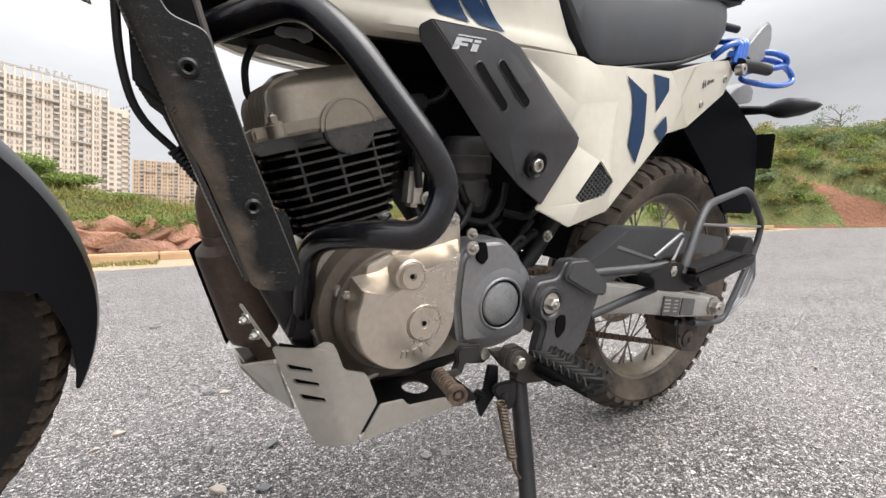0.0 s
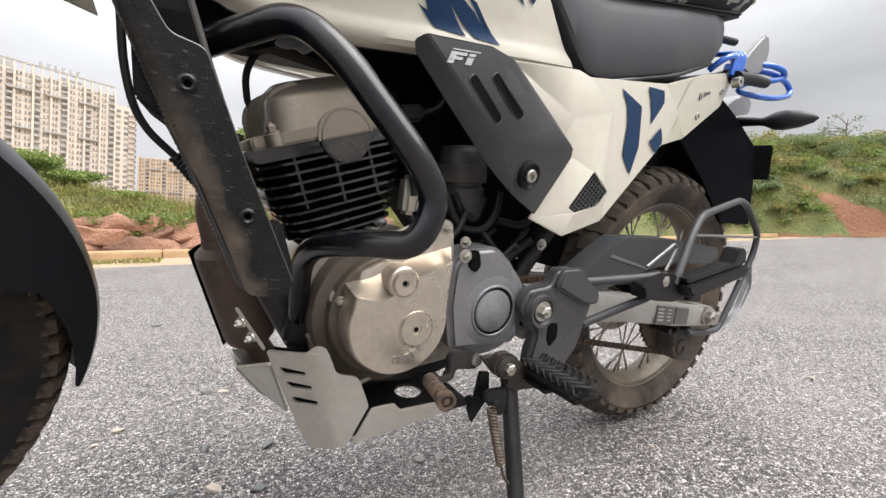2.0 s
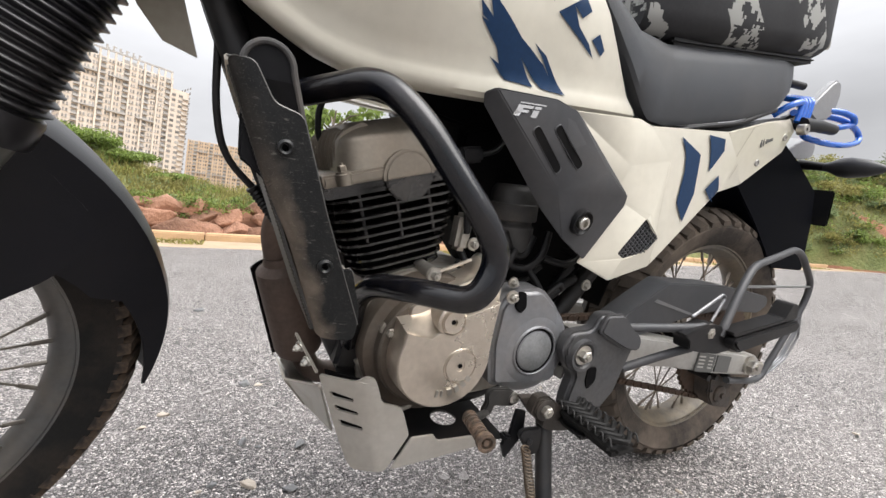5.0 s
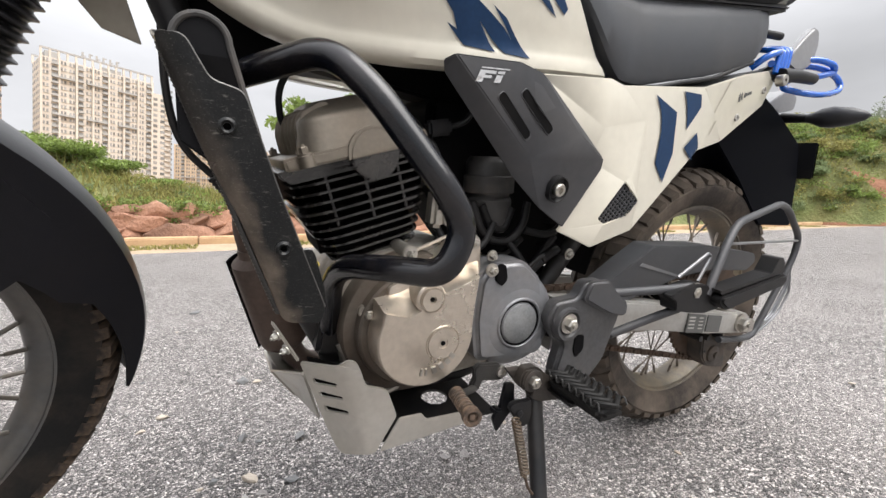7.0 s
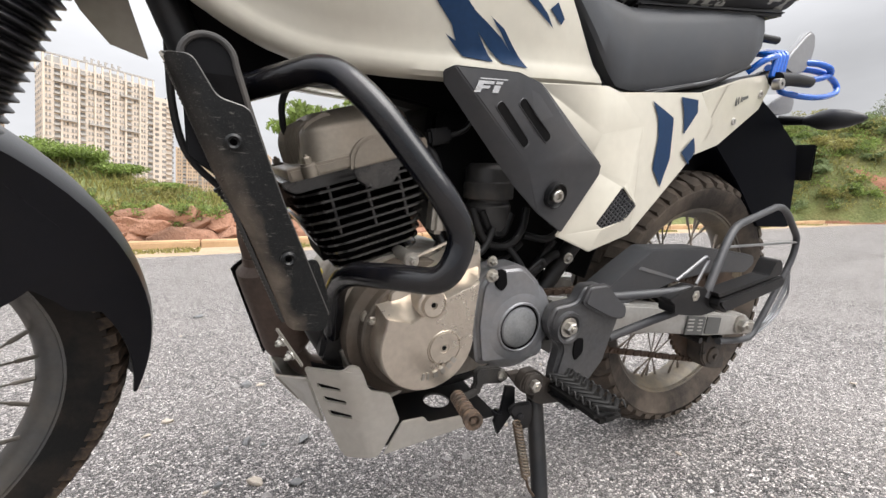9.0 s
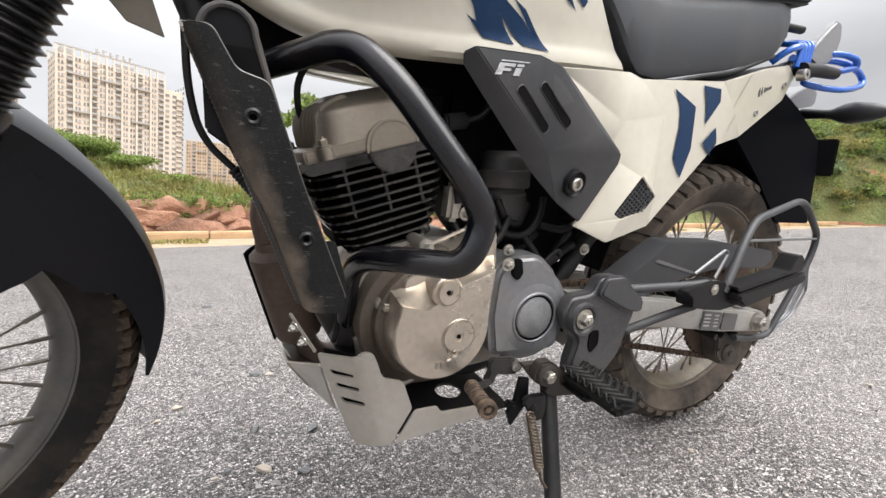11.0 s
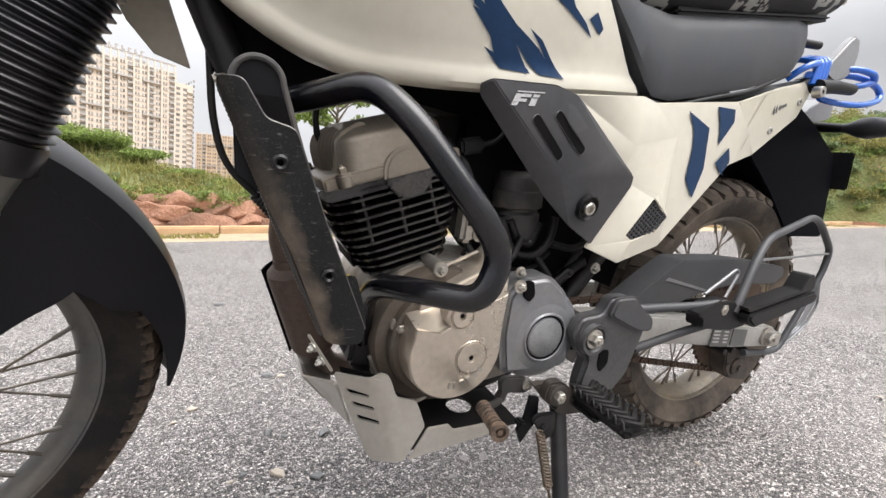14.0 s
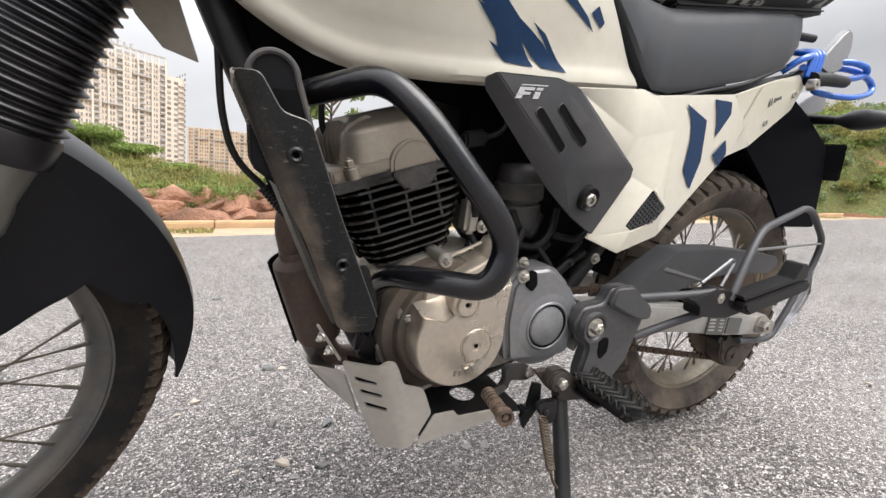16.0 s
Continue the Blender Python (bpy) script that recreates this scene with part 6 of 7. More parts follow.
for k in range(53):
    x = 0.80 + 0.61 * k / 52
    lo, hi, w_ = sample(SEAT_LO, x), sample(SEAT_HI, x), sample(SEAT_W, x)
    h = max(hi - lo, 0.012)
    prof = [(0.88, 0.0), (0.97, 0.01), (1.0, 0.10), (1.0, 0.45), (0.965, 0.80), (0.92, 0.93), (0.84, 1.02), (0.6, 1.10), (0.3, 1.13), (0.0, 1.14)]
    half = [(x, -w_ * a, lo + h * b) for a, b in prof]
    grid.append(half + [mirror(p) for p in half[-2::-1]])
seat_bm = skin(grid)
for end in (grid[0], grid[-1]):
    seat_bm.faces.new([seat_bm.verts.new(p) for p in end])
bmesh.ops.remove_doubles(seat_bm, verts=seat_bm.verts, dist=1e-5)
seat = part("seat", seat_bm, SEAT, bike, "one-piece dark grey grained vinyl seat")
part("seat_base", tube([(0.955, -0.137, 0.777), (1.01, -0.140, 0.772), (1.112, -0.141, 0.798), (1.198, -0.140, 0.817), (1.34, -0.122, 0.868)], 0.004, 0.03), DARK, seat)

# ---- tail: fender flap, number plate, indicator, grab rail ----
tail = part("rear_fender", plate(rounded([(1.30, 0.745), (1.38, 0.720), (1.49, 0.642), (1.612, 0.538), (1.768, 0.534), (1.748, 0.665), (1.722, 0.742), (1.60, 0.805), (1.46, 0.86), (1.40, 0.85)], 0.008), -0.062, 0.062, 0.006), material("rear_fender_plastic", (0.0014, 0.0018, 0.0036), 0.5, vary=0.2, spec=0.03), bike, "black plastic rear fender with a long flap")
part("number_plate", box((0.006, 0.19, 0.092), (1.776, 0.012, 0.704), (0, -6, 0), 0.004), DARK, tail, "back of a number plate on its holder")
part("tail_lamp", plate(rounded([(1.55, 0.815), (1.597, 0.842), (1.650, 0.866), (1.685, 0.852), (1.683, 0.822), (1.62, 0.808)], 0.010), -0.052, 0.052, 0.008), GREY_RAIL, tail)
ind = tube([(1.700, -0.02, 0.806), (1.700, -0.075, 0.802)], (0.013, 0.010), 0, 16)
indicator = part("rear_indicator", ind, SOFT, tail, "black stalk turn indicator with a smoke lens")
body = revolve([(0.0, 0.0), (0.010, 0.0), (0.012, 0.012), (0.022, 0.034), (0.0245, 0.052), (0.020, 0.085), (0.010, 0.112), (0.0, 0.122)], 28)
part("indicator_body", body, SMOKE, indicator, m=Matrix.Translation((1.700, -0.072, 0.802)) @ Matrix.Rotation(radians(180), 4, "X") @ Matrix.Diagonal((0.90, 1, 1.0, 1)))
grip = plate(rounded([(1.486, 0.890), (1.508, 0.922), (1.552, 0.963), (1.572, 0.977), (1.589, 0.972), (1.599, 0.946), (1.593, 0.911), (1.577, 0.894), (1.533, 0.878)], 0.008), -0.110, -0.092, 0.006, 3)
rail = part("grab_rail", grip, GREY_RAIL, bike, "silver-grey pillion grab rail")
part("rail_stub", tube([(1.438, -0.125, 0.857), (1.500, -0.125, 0.865), (1.570, -0.125, 0.868)], (0.0145, 0.0115), 0, 18), SOFT, rail)
part("rail_stub", tube([(1.40, -0.075, 0.945), (1.49, -0.085, 0.948)], 0.008, 0, 12), SOFT, rail)
part("rail_bracket", box((0.05, 0.02, 0.03), (1.47, -0.085, 0.870), (0, -20, 0), 0.004), SOFT, rail)
part("ring_bolt", revolve([(0.0035, -0.003), (0.010, -0.003), (0.011, 0.0), (0.011, 0.012), (0.0035, 0.012)], 22, None, Matrix.Translation((1.432, -0.138, 0.846))), BRIGHT, rail)

# ---- swingarm, chain, guards ----
arm = bmesh.new()
secs = [(0.88, 0.405, 0.040), (1.00, 0.402, 0.030), (1.15, 0.382, 0.027), (1.32, 0.350, 0.026), (1.46, 0.330, 0.024), (1.475, 0.328, 0.020)]
for ring_y in (1,):
    grid = [[(x, -0.150, z - h), (x, -0.154, z), (x, -0.150, z + h), (x, -0.112, z + h), (x, -0.112, z - h)] for x, z, h in secs]
    skin(grid, 0, arm, True)
for end in (grid[0], grid[-1]):
    arm.faces.new([arm.verts.new(p) for p in end])
bmesh.ops.remove_doubles(arm, verts=arm.verts, dist=1e-5)
bmesh.ops.bevel(arm, geom=[e for e in arm.edges if e.calc_length() > 0.05 or len(e.link_faces) == 2 and e.calc_face_angle(0) > 0.9], offset=0.004, segments=2, affect="EDGES", clamp_overlap=True)
swing = part("swingarm", arm, SILVER, bike, "silver box-section steel swingarm")
far = box((0.58, 0.035, 0.05), (1.18, 0.135, 0.365), (0, 7, 0), 0.005)
part("swingarm_far_beam", far, SILVER, swing)
part("pivot_cross_tube", tube([(0.885, -0.15, 0.408), (0.885, 0.15, 0.408)], 0.026, 0), BLACK, swing)
st = plate(rounded([(1.232, 0.342), (1.292, 0.333), (1.295, 0.372), (1.235, 0.382)], 0.003), -0.1562, -0.1530)
sticker = part("warning_sticker", st, STICKER, swing)
ink = bmesh.new()
for k in range(4):
    box((0.020, 0.0008, 0.003), (1.247, -0.1566, 0.350 + 0.0075 * k), (0, 8, 0), bm=ink)
    box((0.014, 0.0008, 0.0025), (1.278, -0.1566, 0.345 + 0.0075 * k), (0, 8, 0), bm=ink)
part("sticker_lines", ink, STICKER_INK, sticker)
part("second_sticker", plate(rounded([(1.302, 0.333), (1.352, 0.326), (1.354, 0.362), (1.304, 0.370)], 0.003), -0.1552, -0.1530), STICKER, swing)
hex_bolt((1.432, -0.152, 0.337), 0.013, 0.018, BRIGHT, swing, name="axle_nut")
part("chain_adjuster", box((0.045, 0.012, 0.030), (1.45, -0.158, 0.330), (0, 7, 0), 0.003), BRIGHT, swing)
part("adjuster_bolt", tube([(1.46, -0.135, 0.33), (1.505, -0.135, 0.325)], 0.004, 0, 8), BRIGHT, swing)
guard_bm = plate(rounded([(0.990, 0.442), (1.060, 0.486), (1.120, 0.520), (1.275, 0.514), (1.462, 0.490), (1.470, 0.470), (1.440, 0.452), (1.300, 0.462), (1.200, 0.452), (1.060, 0.418)], 0.008), -0.140, -0.090, 0.006)
GUIDE = material("dirt_caked_guide", (0.040, 0.033, 0.028), 0.7, vary=0.4, scale=25, bump=0.3, bump_scale=150, dust=0.6, dust_colour=(0.13, 0.095, 0.068), dust_scale=22)
cg = part("chain_guard", guard_bm, PLASTIC, bike, "dark grey plastic chain guard")
# paler strip paints the light caught along the guard's crease
part("guard_crease_highlight", plate([(1.085, 0.484), (1.200, 0.455), (1.206, 0.458), (1.092, 0.489)], -0.1412, -0.139), GREYCASE, cg)


def chain_run(p, q, parent):
    bm = bmesh.new()
    p, q = Vector(p), Vector(q)
    n_ = int((q - p).length / 0.0127)
    d = (q - p) / n_
    for k in range(n_):
        c = p + d * (k + 0.5)
        ang = -math.degrees(math.atan2(d.z, d.x))
        y = 0.0055 if k % 2 else 0.0035
        for s in (-1, 1):
            box((0.0155, 0.0015, 0.0105), (c.x, c.y + s * y, c.z), (0, ang, 0), 0.002, 1, bm)
        tube([(c.x - d.x / 2, c.y - 0.0075, c.z - d.z / 2), (c.x - d.x / 2, c.y + 0.0075, c.z - d.z / 2)], 0.0042, 0, 8, True, bm)
    return part("chain_run", bm, CHAIN, parent)


chain = chain_run((0.815, -0.096, 0.446), (1.40, -0.086, 0.431), bike)
chain["label"] = "rusty dry drive chain"
chain_run((0.815, -0.088, 0.3725), (1.405, -0.084, 0.2240), chain)
spk = bmesh.new()
teeth = []
for k in range(88):
    a = 2 * math.pi * k / 88
    r = 0.116 + (0.006 if k % 2 else 0.0)
    teeth.append((1.41 + r * math.cos(a), 0.349 + r * math.sin(a)))
plate(teeth, -0.086, -0.079, 0.0, 2, spk)
part("rear_sprocket", spk, CHAIN, rear, m=Matrix.Translation((-1.41, 0, -0.349)))
cgd = plate(rounded([(1.362, 0.300), (1.386, 0.306), (1.404, 0.295), (1.4545, 0.287), (1.4670, 0.2073), (1.395, 0.2220), (1.372, 0.246)], 0.006), -0.122, -0.060, 0.005)
part("chain_guide", cgd, GUIDE, swing, "dirt-caked chain guide below the axle")
part("guide_roller", revolve([(0, 0.03), (0.020, 0.03), (0.020, -0.004), (0.016, -0.007), (0.007, -0.007), (0.007, -0.012), (0, -0.012)], 24, None, Matrix.Translation((1.408, -0.122, 0.252))), GUIDE, swing)
hex_bolt((1.378, -0.116, 0.262), 0.007, 0.006, BLACK, swing)
for x, z in ((1.33, 0.305), (1.36, 0.302), (1.405, 0.300)):
    part("guide_bolt", tube([(x, -0.135, z), (x, -0.09, z)], 0.007, 0, 8), BLACK, swing)

# ---- foot-peg bracket, pegs, shifter, stand ----
brk = bmesh.new()
plate(rounded([(0.843, 0.428), (0.855, 0.455), (0.898, 0.458), (0.909, 0.482), (0.949, 0.481), (0.973, 0.456), (0.996, 0.440), (0.995, 0.415), (0.983, 0.382), (0.972, 0.345), (0.935, 0.305), (0.868, 0.300), (0.866, 0.345), (0.876, 0.385), (0.856, 0.402)], 0.010), -0.186, -0.160, 0.006, 3, brk)
bracket = part("foot_bracket", brk, BRACKET, bike, "grey cast foot-peg bracket")
part("bracket_cap", plate(rounded([(0.900, 0.456), (0.911, 0.484), (0.949, 0.484), (0.975, 0.458), (0.999, 0.442), (0.998, 0.420), (0.965, 0.424), (0.935, 0.438)], 0.008), -0.196, -0.184, 0.004, 3), PLASTIC, bracket)
part("bolt_well", revolve([(0.0, 0.0), (0.016, 0.0), (0.020, -0.006), (0.0245, -0.007), (0.027, 0.004)], 32, None, Matrix.Translation((0.880, -0.186, 0.419))), BRACKET, bracket)
hex_bolt((0.880, -0.187, 0.420), 0.0098, 0.013, BRIGHT, bracket)
# black plate on the bracket stands for the shade in its window
part("bracket_window_shade", plate(rounded([(0.898, 0.398), (0.918, 0.396), (0.920, 0.372), (0.905, 0.358), (0.897, 0.372)], 0.006), -0.1875, -0.184, 0.001), DEEP, bracket)
# rider's peg: a black block with a ridged top, folded slightly up
PEG = to((0.862, -0.196, 0.344), (0.856, -0.306, 0.350))
pg = box((0.046, 0.112, 0.024), (0, 0.056, -0.004), (0, 0, 0), 0.010, 3)
peg = part("foot_peg", pg, PEGRUB, bike, "ridged black rubber rider foot peg with worn grip edges", PEG)
WORN = material("worn_peg_edge", (0.020, 0.019, 0.018), 0.6, metal=0.0, vary=0.4, scale=60)
for side_x in (-1, 1):
    for k in range(8):
        y_ = 0.008 + 0.0135 * k
        tooth = tube([(side_x * 0.0235, y_ - 0.0055, 0.004), (side_x * 0.0225, y_ - 0.001, 0.0125), (side_x * 0.0225, y_ + 0.002, 0.0125), (side_x * 0.0235, y_ + 0.0060, 0.004)], 0.0013, 0.003, 6, True, None, 2)
        part("grip_edge", tooth, WORN, peg)
ridge = part("peg_ridge", box((0.030, 0.0065, 0.008), (-0.010, 0, 0.0085), (0, 0, 38), 0.0018, 1), PEGRUB, peg, m=pose(0, 0.010, 0))
cross = part("peg_ridge", box((0.030, 0.0065, 0.008), (0.011, 0, 0.0085), (0, 0, -38), 0.0018, 1), PEGRUB, peg, m=pose(0, 0.010, 0))
for k in range(1, 8):
    again("peg_ridge", ridge, peg, pose(0, 0.010 + 0.0135 * k, 0))
    again("peg_ridge", cross, peg, pose(0, 0.010 + 0.0135 * k, 0))
under = box((0.034, 0.055, 0.014), (0.006, 0.030, -0.016), (0, 0, 0), 0.006)
part("peg_hanger", under, BLACK, peg)
# side stand
sb = plate(rounded([(0.7785, 0.3512), (0.7802, 0.3637), (0.7859, 0.3754), (0.8047, 0.3752), (0.8179, 0.3663), (0.8261, 0.3497), (0.8211, 0.3381), (0.8017, 0.3365), (0.7861, 0.3431)], 0.004), -0.214, -0.196, 0.003)
plate(rounded([(0.8217, 0.3616), (0.8509, 0.3423), (0.8794, 0.3150), (0.8906, 0.3015), (0.8576, 0.3054), (0.8274, 0.3097), (0.8105, 0.3196), (0.8143, 0.3333), (0.8050, 0.3500)], 0.006), -0.202, -0.186, 0.005, 2, sb)
plate(rounded([(0.7681, 0.3679), (0.7917, 0.3668), (0.8110, 0.3565), (0.8030, 0.3335), (0.7900, 0.3421)], 0.003), -0.198, -0.186, 0.002, 2, sb)
MOUNT = material("dusty_stand_casting", (0.034, 0.029, 0.025), 0.5, metal=0.3, vary=0.3, scale=20, bump=0.15, bump_scale=300, dust=0.40, dust_colour=(0.075, 0.056, 0.042), dust_scale=30)
mount = part("stand_mount", sb, MOUNT, bike, "dusty cast stand mount bracket")
part("pivot_washer", revolve([(0, 0.004), (0.0160, 0.004), (0.0160, -0.0015), (0.0145, -0.0025), (0, -0.0025)], 28, None, Matrix.Translation((0.8000, -0.2140, 0.3555))), MOUNT, mount)
hex_bolt((0.7985, -0.2165, 0.3563), 0.0086, 0.009, BRIGHT, mount, washer=False)
part("wire_clip", tube([(0.838, -0.208, 0.352), (0.842, -0.212, 0.356), (0.848, -0.210, 0.354), (0.850, -0.206, 0.350)], 0.0014, 0.003, 6), BRIGHT, mount)
stand = part("side_stand", tube([(0.833, -0.182, 0.315), (0.803, -0.249, 0.196), (0.766, -0.329, 0.058)], (0.0125, 0.0110), 0.05, 16), BLACK, bike, "black tubular side stand folded out")
part("stand_foot", box((0.055, 0.042, 0.010), (0.764, -0.336, 0.0515), (-LEAN_LEFT, 0, 0), 0.003), BLACK, stand)
SPRING = material("rusty_bright_spring", (0.13, 0.105, 0.080), 0.42, metal=0.75, vary=0.4, scale=50, dust=0.4, dust_colour=(0.14, 0.075, 0.04), dust_scale=40)
sp = bmesh.new()
coil = [Vector((0.779, -0.212, 0.2990)) + (Vector((0.776, -0.246, 0.2380)) - Vector((0.779, -0.212, 0.2990))) * (k / 150) + Vector((0.0058 * math.cos(k * 0.70), 0.0058 * math.sin(k * 0.70), 0)) for k in range(151)]
tube(coil, 0.0016, 0, 6, True, sp)
part("stand_spring", sp, SPRING, stand)
part("spring_hook", tube([(0.776, -0.246, 0.238), (0.778, -0.250, 0.222), (0.786, -0.254, 0.210)], 0.002, 0.01, 6), CHAIN, stand)
sw_bm = plate(rounded([(0.7692, 0.3066), (0.7750, 0.3420), (0.7909, 0.3380), (0.7937, 0.3007), (0.7809, 0.2847), (0.7666, 0.2659), (0.7579, 0.2889)], 0.002), -0.187, -0.181, 0.0015)
box((0.014, 0.016, 0.010), (0.762, -0.186, 0.302), (0, 20, 0), 0.003, 2, sw_bm)
part("stand_switch", sw_bm, DARK, stand)
ears = plate(rounded([(0.7688, 0.3158), (0.7780, 0.3230), (0.8100, 0.3200), (0.8130, 0.2950), (0.8101, 0.2800), (0.7990, 0.2770), (0.7869, 0.2893)], 0.006), -0.206, -0.198, 0.002)
part("stand_ear", ears, BLACK, stand)
part("ear_pin", revolve([(0, 0.01), (0.0055, 0.01), (0.0055, -0.002), (0.004, -0.003), (0, -0.003)], 16, None, Matrix.Translation((0.789, -0.206, 0.302))), BLACK, stand)
# gear shifter
LEVER = material("grimy_lever_steel", (0.040, 0.039, 0.038), 0.42, metal=0.5, vary=0.3, scale=25, dust=0.3, dust_colour=(0.08, 0.065, 0.052), dust_scale=30)
arm_bm = plate(rounded([(0.7309, 0.3500), (0.7281, 0.3652), (0.7359, 0.3719), (0.7694, 0.3676), (0.7822, 0.3569), (0.7841, 0.3462), (0.7766, 0.3400), (0.7617, 0.3421), (0.7442, 0.3457), (0.7395, 0.3316), (0.7300, 0.3300), (0.7243, 0.3390)], 0.004), -0.174, -0.164, 0.002)
tube([(0.7330, -0.170, 0.3350), (0.7150, -0.185, 0.3420), (0.6830, -0.206, 0.3560)], 0.0052, 0.015, 10, True, arm_bm)
shifter = part("gear_shifter", arm_bm, LEVER, bike, "gear lever with a worn rubber toe peg")
part("lever_eye", revolve([(0.0, 0.004), (0.0085, 0.004), (0.0085, -0.003), (0.0045, -0.004), (0.0038, 0.0), (0, 0.0)], 20, None, Matrix.Translation((0.7749, -0.1745, 0.3545))), BRIGHT, shifter)
ribs = [(0, 0.0)]
s = 0.0
while s < 0.050:
    ribs += [(0.0098, s), (0.0098, s + 0.0030), (0.0062, s + 0.0040), (0.0062, s + 0.0062)]
    s += 0.0072
ribs += [(0.0105, s), (0.0115, s + 0.002), (0.0115, s + 0.008), (0.0115, s + 0.010), (0.0075, s + 0.010), (0.0070, s + 0.006), (0.0040, s + 0.006), (0.0035, s + 0.009), (0, s + 0.009)]
part("toe_peg", revolve(ribs, 24, None, to((0.6825, -0.204, 0.3568), (0.6708, -0.270, 0.3612))), TOE, shifter)
part("linkage_rod", tube([(0.660, -0.115, 0.338), (0.625, -0.125, 0.330), (0.60, -0.125, 0.327)], 0.004, 0.02, 8), ALLOY, shifter)

# ---- bash plate ----
side_out = [(0.5032, 0.3930), (0.5137, 0.3937), (0.5394, 0.3970), (0.5513, 0.4068), (0.5620, 0.4044), (0.5666, 0.3947), (0.5740, 0.3725), (0.5781, 0.3688), (0.5994, 0.3616), (0.6045, 0.3547), (0.6169, 0.3190), (0.5890, 0.2708), (0.5773, 0.2687), (0.5532, 0.2609), (0.5456, 0.2720), (0.5321, 0.3073), (0.5127, 0.3640)]


def bash_y(x, z):
    """Front face bent outward, the side run flat behind a rounded fold."""
    u = x - (0.552 + (0.3875 - z) * 0.24)
    flat, front_ = -0.168 - 0.03 * u, -0.168 - 0.95 * u
    h = max(0.0, min(1.0, (u + 0.010) / 0.020))
    return front_ + (flat - front_) * (h * h * (3 - 2 * h)) + 0.0022 * 4 * h * (1 - h)


slots = []
for a_, b_, c_, d_ in (((0.5168, 0.3735), (0.5420, 0.3722), (0.5424, 0.3672), (0.5196, 0.3649)), ((0.5237, 0.3550), (0.5490, 0.3543), (0.5494, 0.3492), (0.5265, 0.3470)), ((0.5302, 0.3347), (0.5556, 0.3344), (0.5566, 0.3285), (0.5336, 0.3260))):
    slots.append(rounded([a_, b_, c_, d_], 0.003, 3))
sp_ = bmesh.new()
ring = rounded(side_out, 0.004, 3)
loops = [ring] + slots
es = []
for lp in loops:
    vs = [sp_.verts.new((x, 0, z)) for x, z in lp]
    es += [sp_.edges.new((vs[i], vs[i - 1])) for i in range(len(vs))]
bmesh.ops.triangle_fill(sp_, use_beauty=True, edges=es)
for _ in range(3):
    long = [e for e in sp_.edges if e.calc_length() > 0.012]
    bmesh.ops.subdivide_edges(sp_, edges=long, cuts=1)
    bmesh.ops.triangulate(sp_, faces=sp_.faces)
for v in sp_.verts:
    v.co.y = bash_y(v.co.x, v.co.z)
sp_.normal_update()
if sum(f.normal.y for f in sp_.faces) > 0:
    bmesh.ops.reverse_faces(sp_, faces=sp_.faces)
bmesh.ops.solidify(sp_, geom=sp_.faces, thickness=0.003)
bash = part("bash_plate", sp_, STEEL, bike, "folded steel engine bash plate with three slots")
# lower belly sheet, front sheet, far wing, mounting strip
belly = plate(rounded([(0.6206, 0.3158), (0.6516, 0.3148), (0.6601, 0.3039), (0.7097, 0.3017), (0.7281, 0.2980), (0.7342, 0.2913), (0.7245, 0.2819), (0.5948, 0.2726)], 0.003), -0.171, -0.168, 0.0008)
part("belly_sheet", belly, STEEL, bash)
fs = facet({"a": (0.509, -0.112, 0.368), "b": (0.529, -0.112, 0.300), "c": (0.523, 0.054, 0.242), "d": (0.484, 0.029, 0.307)}, ["abcd"], 0.003)
part("front_sheet", fs, STEEL, bash)
wing = facet({"a": (0.4814, 0.1246, 0.298), "b": (0.484, 0.030, 0.307), "c": (0.523, 0.055, 0.242), "d": (0.545, 0.118, 0.225), "e": (0.545, 0.124, 0.298)}, ["abc", "acde"], 0.003)
part("far_wing", wing, STEEL, bash)
part("wing_rim", tube([(0.4814, 0.1246, 0.298), (0.4840, 0.0295, 0.3075), (0.5085, -0.1120, 0.3700)], 0.0024, 0.004, 8), STEEL, bash)
strip = facet({"a": (0.472, -0.118, 0.447), "b": (0.4755, -0.115, 0.448), "c": (0.5055, -0.117, 0.393), "d": (0.502, -0.120, 0.391)}, ["abcd"], 0.003)
part("mount_strip", strip, STEEL, bash)
for x, z in ((0.479, 0.431), (0.489, 0.411)):
    hex_bolt((x, -0.120, z), 0.0042, 0.008, BRIGHT, bash, (-0.8, -0.4, -0.3))
drain = [(0.718 + 0.021 * math.cos(a), 0.078 + 0.022 * math.sin(a)) for a in np.linspace(0, 2 * math.pi, 24, endpoint=False)]
floor_bm = plate([(0.602, -0.118), (0.790, -0.118), (0.790, 0.148), (0.602, 0.148)], 0.0, 0.004, 0, 2, None, [drain])
part("skid_floor", floor_bm, BLACK, bash, "dark skid floor with a drain hole", Matrix.Translation((0, 0, 0.268)) @ Matrix.Rotation(radians(90), 4, "X"))

# added black sheet that makes the bash plate slots look shaded
part("slot_shade_backing", facet({"a": (0.515, -0.095, 0.385), "b": (0.560, -0.135, 0.385), "c": (0.580, -0.135, 0.300), "d": (0.540, -0.095, 0.300)}, ["abcd"], 0.002), DEEP, bash)

